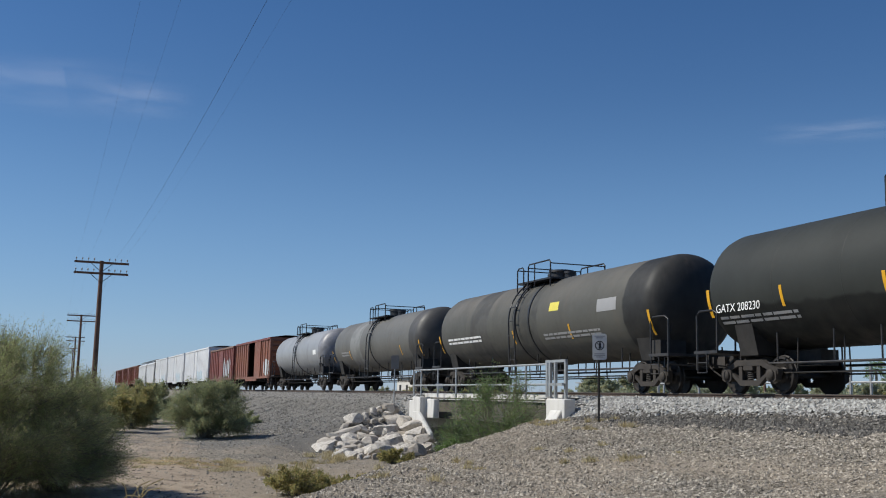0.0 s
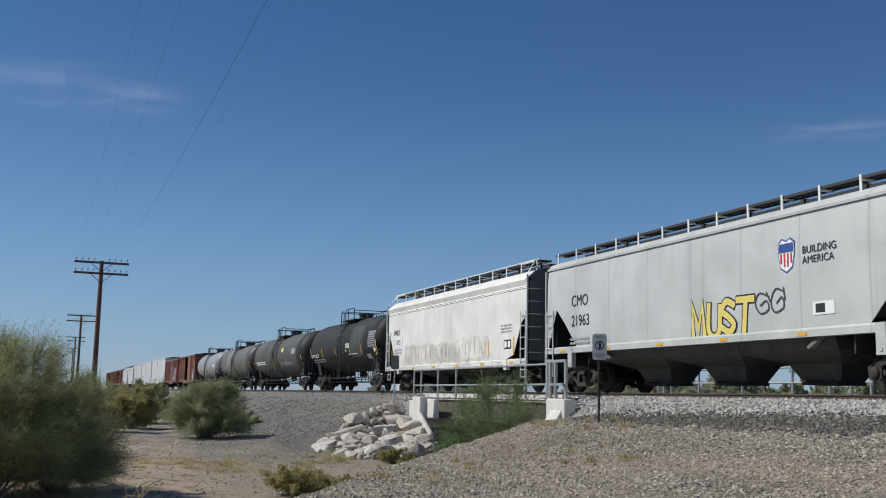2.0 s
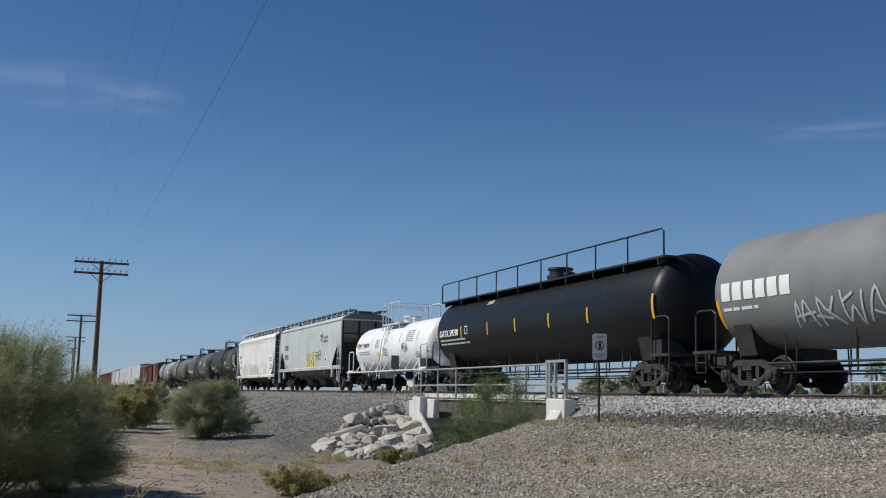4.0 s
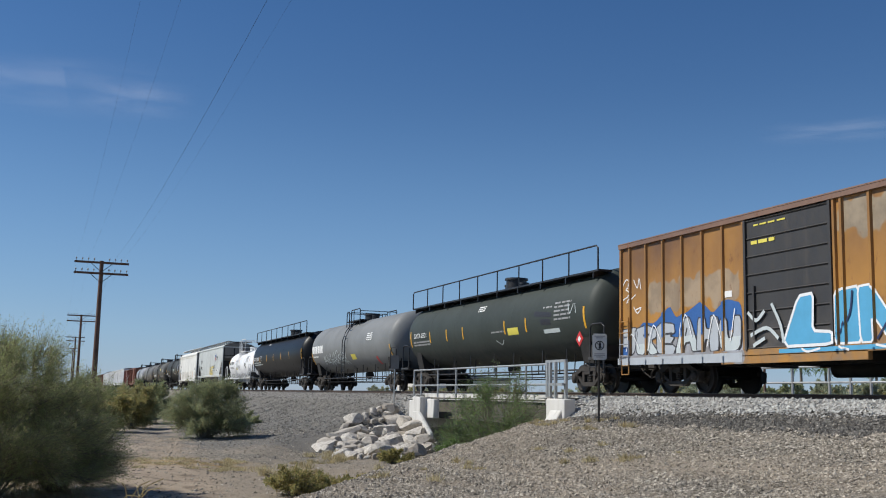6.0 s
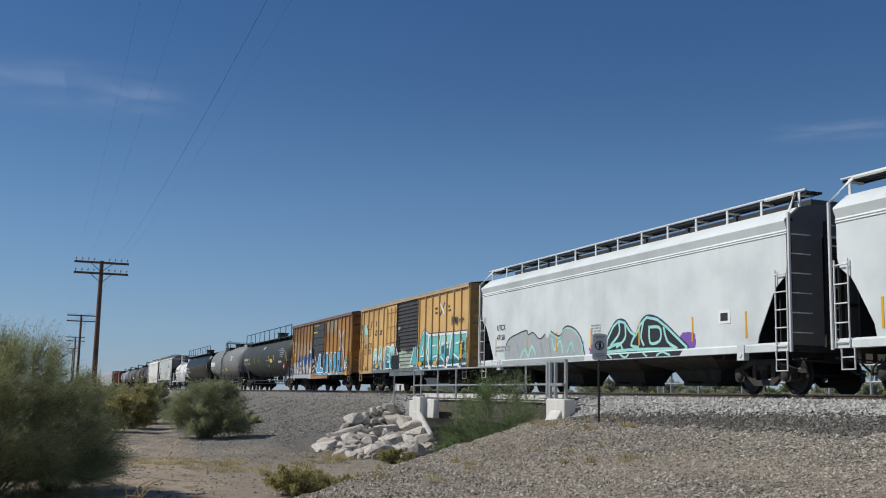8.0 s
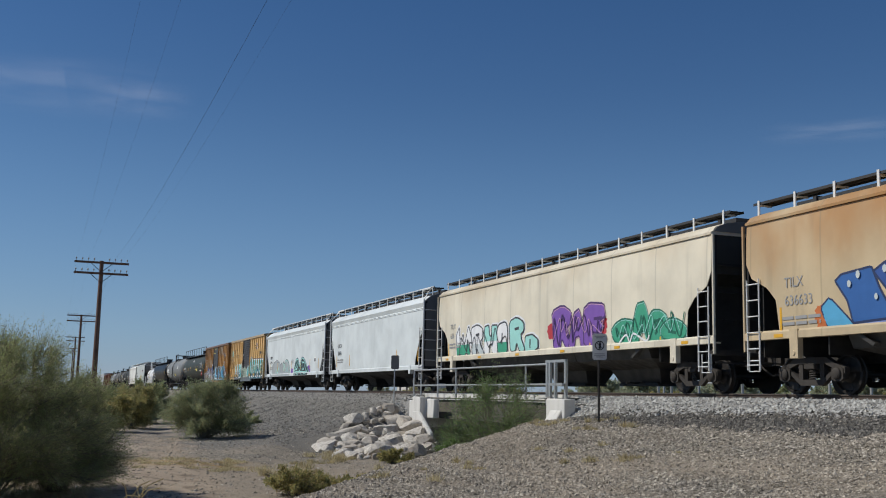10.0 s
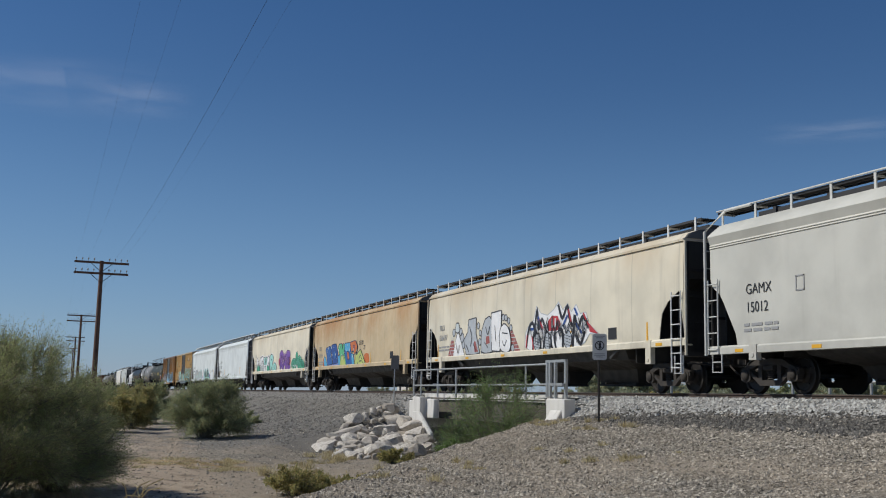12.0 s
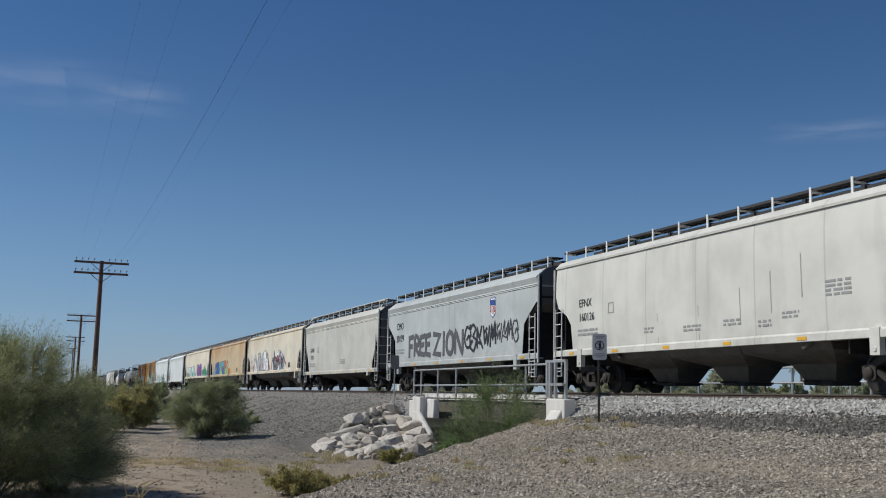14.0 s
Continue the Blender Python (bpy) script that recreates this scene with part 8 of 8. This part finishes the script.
    p = start[on] * (1 - s) + end[on] * s + rng.normal(0, 0.028, (leaves, 3)) * min(1.5, h)
    along = way[on] + rng.normal(0, 0.7, (leaves, 3))
    link("foliage", leaf_mesh("foliage", p, along, length, width, material, rng), root, "small grey-green leaves", "stuff")
    return root


shrub("large feathery grey-green desert bush beside the dry wash", -1.05, 21.0, 2.1, 2.0, 2.45, 90, 11500, 380000, LEAF_NEAR, 21, (0.02, 0.06), (0.003, 0.007), wisps=16, low=0.02, spread=0.6)
shrub("pale green desert bush growing in front of the big one", 0.3, 22.2, 1.2, 1.3, 1.9, 44, 3800, 110000, LEAF_NEAR, 22, (0.02, 0.06), (0.003, 0.007), wisps=12, low=0.02, spread=0.5)
shrub("rounded grey-green bush on the far side of the wash", 6.0, 42.6, 1.65, 1.6, 1.9, 60, 3800, 64000, LEAF_FAR, 23, (0.05, 0.11), (0.006, 0.014), wisps=14, low=0.0, spread=0.5)
shrub("yellowing bush beside the sandy track", 4.0, 53.5, 1.0, 1.2, 1.75, 34, 2000, 30000, LEAF_YELLOW, 24, (0.06, 0.13), (0.008, 0.018), wisps=8, low=0.0)
shrub("olive bush behind the yellowing one", 5.2, 61.0, 1.5, 1.5, 2.3, 30, 1600, 22000, LEAF_FAR, 25, (0.09, 0.18), (0.016, 0.034), low=0.05)
shrub("yellowing bush at the edge of the sandy wash", 2.6, 49.0, 1.0, 1.2, 1.9, 26, 1300, 18000, LEAF_YELLOW, 26, (0.08, 0.16), (0.014, 0.03), low=0.05)
shrub("dusty green bush far along the wash", 3.2, 70.0, 2.2, 2.0, 2.6, 30, 1500, 18000, LEAF_FAR, 27, (0.1, 0.2), (0.02, 0.04), low=0.05)
shrub("small scrubby bush on the embankment", 9.2, 52.0, 0.8, 0.8, 0.7, 20, 600, 7000, LEAF_FAR, 28, (0.06, 0.12), (0.012, 0.024), low=0.05)
shrub("young palo verde with fine green foliage by the bridge", 13.15, 30.2, 1.75, 1.2, 2.1, 38, 2400, 34000, LEAF_TREE, 31, (0.04, 0.10), (0.004, 0.009), name="palo_verde", category="small tree", wisps=8, low=0.12, spread=0.75)
shrub("low dark green shrub under the palo verde", 11.7, 29.2, 1.0, 0.7, 0.75, 34, 1500, 22000, LEAF_TREE, 32, (0.04, 0.09), (0.006, 0.014), low=0.02)
shrub("low olive shrub among the riprap", 9.9, 30.2, 0.6, 0.5, 0.45, 18, 500, 6000, LEAF_YELLOW, 33, (0.05, 0.10), (0.008, 0.016), low=0.05)
shrub("sprawling yellow-green weed in the wash", 4.7, 20.6, 0.6, 0.55, 0.55, 24, 800, 9000, LEAF_YELLOW, 34, (0.04, 0.09), (0.006, 0.012), low=0.05)
shrub("olive weed at the foot of the gravel terrace", 5.6, 20.9, 0.75, 0.5, 0.48, 24, 800, 9000, LEAF_YELLOW, 35, (0.04, 0.09), (0.006, 0.012), low=0.05)


def grass_tuft(x, y, r, h, blades, seed):
    rng = np.random.default_rng(seed)
    root = empty("grass_tuft", "tuft of dry straw-coloured grass on bare gravel", "grass", "dry grass tufts")
    z = ground_z(x, y)
    p = np.array([x, y, z - 0.01]) + rng.normal(0, r * 0.3, (blades, 3)) * np.array([1, 1, 0])
    along = rng.normal(0, 0.45, (blades, 3)) + np.array([0, 0, 1.0])
    link("grass", leaf_mesh("blades", p, along, (h * 0.5, h), (0.004, 0.009), STRAW, rng), root, "thin dry blades", "stuff")


TUFT = random.Random(8)
for i in range(20):
    grass_tuft(TUFT.uniform(12.0, 13.7), TUFT.uniform(20.5, 27.0), TUFT.uniform(0.12, 0.3), TUFT.uniform(0.08, 0.2), 80, i)
for i in range(40):
    grass_tuft(TUFT.uniform(2.2, 5.2), TUFT.uniform(26.5, 30.5), TUFT.uniform(0.2, 0.5), TUFT.uniform(0.06, 0.14), 110, 300 + i)
for i in range(26):
    u = TUFT.random()
    grass_tuft(3.8 + 6.0 * u + TUFT.uniform(-0.5, 0.5), 22.5 + 11 * u + TUFT.uniform(-0.6, 2.5), TUFT.uniform(0.15, 0.5), TUFT.uniform(0.12, 0.3), 150, 100 + i)
for i in range(20):
    grass_tuft(TUFT.uniform(5.0, 11.5), TUFT.uniform(15.5, 20.0), TUFT.uniform(0.1, 0.25), TUFT.uniform(0.08, 0.2), 70, 200 + i)


def dead_branch():
    root = empty("dead_branch", "bleached fallen twigs at the foot of the bush", "branch")
    rnd = random.Random(5)
    for i in range(9):
        p = Vector((1.15 + rnd.uniform(-0.2, 0.3), 16.6 + rnd.uniform(-0.3, 0.3), -1.95))
        q = p + Vector((rnd.uniform(-0.3, 0.5), rnd.uniform(-0.3, 0.3), rnd.uniform(0.1, 0.4)))
        part("twig", tube(bmesh.new(), [p, p.lerp(q, 0.5) + Vector((0, 0, 0.1)), q], 0.008, 5), STRAW, root)


dead_branch()


# ---- pole line and wires ----
def pole(x, y, top, label):
    root = empty("utility_pole", label, "utility pole", "pole line")
    g = ground_z(x, y)
    bm = bmesh.new()
    tube(bm, [(x, y, g - 0.3), (x, y, g + 3), (x, y, top)], 0.15, 12, radii=[0.17, 0.15, 0.115])
    part("shaft", bm, POLE_WOOD, root, "dark brown wooden pole")
    pin = finish("insulator", lathe(bmesh.new(), [(0.0, 0.012), (0.10, 0.012), (0.10, 0.035), (0.14, 0.045), (0.19, 0.035), (0.22, 0.001)], 0, 0, 8), GREY_FIT)
    for v in pin.vertices:
        v.co = (v.co.x, v.co.z, v.co.y)
    for z in (top - 0.12, top - 0.75):
        arm = part("crossarm", box(bmesh.new(), x - 1.52, x + 1.52, y - 0.22, y - 0.11, z - 0.06, z + 0.06), POLE_WOOD, root, "wooden crossarm")
        for s in (-1, 1):
            bm = bmesh.new()
            tube(bm, [(x, y - 0.14, z - 0.55), (x + s * 0.6, y - 0.16, z - 0.04)], 0.018, 6)
            part("brace", bm, UNDER, root)
            for dx in (0.42, 0.75, 1.08, 1.42):
                link("insulator", pin, arm).location = (x + s * dx, y - 0.165, z + 0.06)
    return root


POLES = [(2.5, 0.0, 7.2), (2.5, 63.9, 7.2), (3.1, 125.4, 8.1), (4.0, 190.0, 8.6), (5.0, 255.0, 9.0)]
for x, y, top in POLES[1:]:
    pole(x, y, top, "weathered wooden utility pole with two crossarms and insulators")
pole(2.5, -2.0, 7.2, "weathered wooden utility pole standing behind the camera")


def wires():
    for dx, dz in ((-1.42, 0.0), (-0.75, 0.0), (0.68, 0.0), (1.08, 0.0)):
        root = empty("overhead_wire", "thin dark wire strung between the poles", "wire", "overhead wires")
        for (x0, y0, t0), (x1, y1, t1) in zip(POLES, POLES[1:]):
            pts = []
            for k in range(17):
                f = k / 16
                pts.append((x0 + (x1 - x0) * f + dx, y0 + (y1 - y0) * f - 0.165, t0 + (t1 - t0) * f + 0.1 + dz - 3.2 * f * (1 - f)))
            part("span", tube(bmesh.new(), pts, 0.0013 if dx != 0.68 else 0.0030, 4), UNDER, root)


wires()


# ---- beyond the track ----
def back_fence():
    root = empty("pipe_fence", "galvanised two-rail pipe fence beyond the track", "fence")
    x, top = 27.0, 1.17
    me = finish("post", tube(bmesh.new(), [(0, 0, -1.75), (0, 0, 0)], 0.055, 8), GALV)
    for y in (21.0, 23.2, 25.2, 27.2, 29.2, 30.2, 31.3, 33.35, 36.5, 39.6, 41.8, 42.9):
        link("post", me, root).location = (x, y, top)
    for z in (top, 0.58):
        part("rail", tube(bmesh.new(), [(x, 12.0, z), (x, 42.9, z)], 0.04, 8), GALV, root)
    for z in (top, 0.58):
        part("rail", tube(bmesh.new(), [(x, 42.9, z), (x + 1.0, 44.0, z)], 0.04, 8), GALV, root)
    link("post", me, root).location = (x + 1.0, 44.0, top)


back_fence()
rb = random.Random(77)
for i in range(58):
    by = 22 + 95 * rb.random()
    bx = 30 + 18 * rb.random()
    shrub("dusty green roadside bush beyond the track", bx, by, rb.uniform(0.9, 1.7), rb.uniform(0.9, 1.7), rb.uniform(0.7, 1.15), 16, 420, 4200, LEAF_DUSTY if i % 3 else LEAF_YELLOW, 300 + i, (0.1, 0.22), (0.02, 0.045), group="bushes beyond the track", low=0.05)
for i in range(5):
    a = rb.uniform(55, 150)
    shrub("broad dark green tree beyond the road", a * rb.uniform(0.55, 0.82), a, rb.uniform(1.6, 2.4), rb.uniform(1.6, 2.4), rb.uniform(2.2, 3.0), 30, 1000, 9000, LEAF_DUSTY, 340 + i, (0.2, 0.4), (0.05, 0.10), name="tree", category="tree", group="trees beyond the track", low=0.3)

for i in range(15):
    a, b = rb.uniform(75, 150), radians(rb.uniform(29, 50))
    shrub("dusty dark green tree in the far tree line", a * math.sin(b), a * math.cos(b), rb.uniform(2.4, 4.2), rb.uniform(2.4, 4.2), rb.uniform(1.6, 2.6), 18, 600, 5200, LEAF_DUSTY if i % 3 else LEAF_FAR, 360 + i, (0.25, 0.5), (0.06, 0.13), name="tree", category="tree", group="trees beyond the track", low=0.05)


def palm(x, y, h, seed):
    root = empty("palm_tree", "distant fan palm with a drooping crown", "palm tree", "distant palms")
    rng, rnd = np.random.default_rng(seed), random.Random(seed)
    g = ground_z(x, y)
    part("trunk", tube(bmesh.new(), [(x, y, g - 0.2), (x + 0.1, y, g + h * 0.5), (x, y, g + h)], 0.2, 8, radii=[0.26, 0.19, 0.16]), TWIG, root, "grey palm trunk")
    top = np.array([x, y, g + h])
    pts, along = [], []
    for i in range(46):
        az, el = rnd.uniform(0, 6.283), rnd.uniform(-0.7, 1.2)
        d = np.array([math.cos(az) * math.cos(el), math.sin(az) * math.cos(el), math.sin(el)])
        for k in range(26):
            f = k / 25
            pts.append(top + d * (0.4 + 1.1 * f) + np.array([0, 0, -0.5 * f * f]))
            along.append(d + rng.normal(0, 0.6, 3) + np.array([0, 0, -0.5]))
    link("fronds", leaf_mesh("fronds", np.array(pts), np.array(along), (0.3, 0.6), (0.02, 0.05), LEAF_TREE, rng), root, "drooping green fronds", "stuff")


for bearing, dist, h, seed in ((39.4, 150, 5.6, 1), (40.6, 152, 5.5, 2), (37.2, 170, 6.0, 3), (43.0, 160, 5.4, 4), (45.0, 150, 6.2, 5)):
    palm(dist * math.sin(radians(bearing)), dist * math.cos(radians(bearing)), h, seed)


def shed(x, y, w, d, h, wall, label):
    root = empty("low_building", label, "building", "distant buildings")
    g = -0.6
    part("wall", box(bmesh.new(), x - w / 2, x + w / 2, y - d / 2, y + d / 2, g, g + h), wall, root, smooth=False)
    bm = prism(bmesh.new(), [(x - w / 2 - 0.4, g + h), (x + w / 2 + 0.4, g + h), (x + w / 2 + 0.4, g + h + 0.15), (x, g + h + 0.7), (x - w / 2 - 0.4, g + h + 0.15)], "y", y - d / 2 - 0.4, y + d / 2 + 0.4)
    part("roof", bm, GREY_FIT, root, smooth=False)
    for k in range(3):
        part("window", box(bmesh.new(), x - w / 2 + w * (k + 0.5) / 3 - 0.5, x - w / 2 + w * (k + 0.5) / 3 + 0.5, y - d / 2 - 0.02, y - d / 2 + 0.05, g + 1.1, g + 2.1), UNDER, root, smooth=False)
        part("window", box(bmesh.new(), x - w / 2 - 0.02, x - w / 2 + 0.05, y - d / 2 + d * (k + 0.5) / 3 - 0.5, y - d / 2 + d * (k + 0.5) / 3 + 0.5, g + 1.1, g + 2.1), UNDER, root, smooth=False)


STUCCO = plain("pale_stucco", (0.60, 0.57, 0.52), 0.9, 0.0, 0.08, 0.6)
shed(88, 150, 12, 9, 3.0, STUCCO, "low pale stucco building far beyond the track")
shed(62, 160, 16, 10, 3.2, STUCCO, "long pale stucco building far beyond the track")
shed(125, 125, 9, 9, 3.4, STUCCO, "small pale stucco building far beyond the track")
bm = bmesh.new()
far_pole = empty("far_pole", "thin distant utility pole beyond the track", "utility pole")
part("shaft", tube(bm, [(47, 61, -0.6), (47, 61, 4.6)], 0.09, 8), POLE_WOOD, far_pole)


# ---- high thin cloud ----
def cirrus_material():
    n = Nodes("thin_cirrus")
    xx, yy = n.axis(0), n.axis(1)
    fall = n.math("MULTIPLY", n.ramp(n.math("ABSOLUTE", xx), 0.5, 0.08), n.ramp(n.math("ABSOLUTE", yy), 0.5, 0.08))
    wisp = n.ramp(n.noise(2.0, (1.0, 1.6, 1), detail=7.0, rough=0.55), 0.30, 0.75)
    opacity = n.math("MULTIPLY", n.math("MULTIPLY", fall, wisp), 0.095)
    clear = n.nt.nodes.new("ShaderNodeBsdfTransparent")
    white = n.nt.nodes.new("ShaderNodeBsdfTranslucent")
    white.inputs[0].default_value = (0.9, 0.9, 0.92, 1)
    mixer = n.nt.nodes.new("ShaderNodeMixShader")
    n.put(mixer.inputs[0], opacity)
    n.nt.links.new(clear.outputs[0], mixer.inputs[1])
    n.nt.links.new(white.outputs[0], mixer.inputs[2])
    n.nt.links.new(mixer.outputs[0], n.nt.nodes["Material Output"].inputs[0])
    return n.mat


CIRRUS = cirrus_material()
for bearing, elev, w, d in ((-1.6, 15.4, 900, 800), (3.4, 15.2, 380, 520), (41.8, 14.0, 560, 380)):
    dist = 850 / math.tan(radians(elev))
    bm = bmesh.new()
    bmesh.ops.create_grid(bm, x_segments=1, y_segments=1, size=0.5)
    ob = tagged(new("cirrus_cloud", finish("cirrus_cloud", bm, CIRRUS, False)), "faint wisp of high white cloud", "cloud", "wisps of cloud", "stuff")
    ob.matrix_world = pose(dist * math.sin(radians(bearing)), dist * math.cos(radians(bearing)), 850, 0, 0, -bearing) @ Matrix.Diagonal((w, d, 1, 1))
    ob.visible_shadow = False


# ---- motion: the train rolls past at about 22 m/s ----
SLIP = ((0.0, -0.39), (0.5, 0.09), (1.0, -0.63), (1.5, 0.34), (2.0, -0.22), (2.5, 0.04), (3.0, 0.77), (3.2, 0.6), (3.7, 0.1), (4.8, 0.0), (5.3, -0.2), (5.5, -0.44), (6.0, -0.03), (6.5, -0.64),
        (7.0, 0.41), (7.5, -0.02), (8.0, 0.72), (8.2, 0.6), (8.7, 0.0), (9.8, -0.2), (10.3, -0.8), (10.5, -0.98), (11.0, -0.76), (11.5, 0.11), (12.0, -0.35), (12.5, 0.59), (13.0, 0.05), (13.5, 0.94), (14.0, 0.4))


def gone(t):
    return 22.35 * (t - 7) + 0.03314 * (t - 7) ** 2 / 2


def motions():
    for root, mid in TRAIN:
        walk(root, [(t, pose(TRACK_X, mid + gone(t) + d, 0)) for t, d in SLIP])
    times = [k / 15 for k in range(211)]
    turns = [-math.degrees((gone(t) - gone(0)) / 0.46) for t in times]
    for w, dy in WHEELSETS:
        walk(w, [(t, pose(0, dy, 0.46, a)) for t, a in zip(times, turns)])


motions()
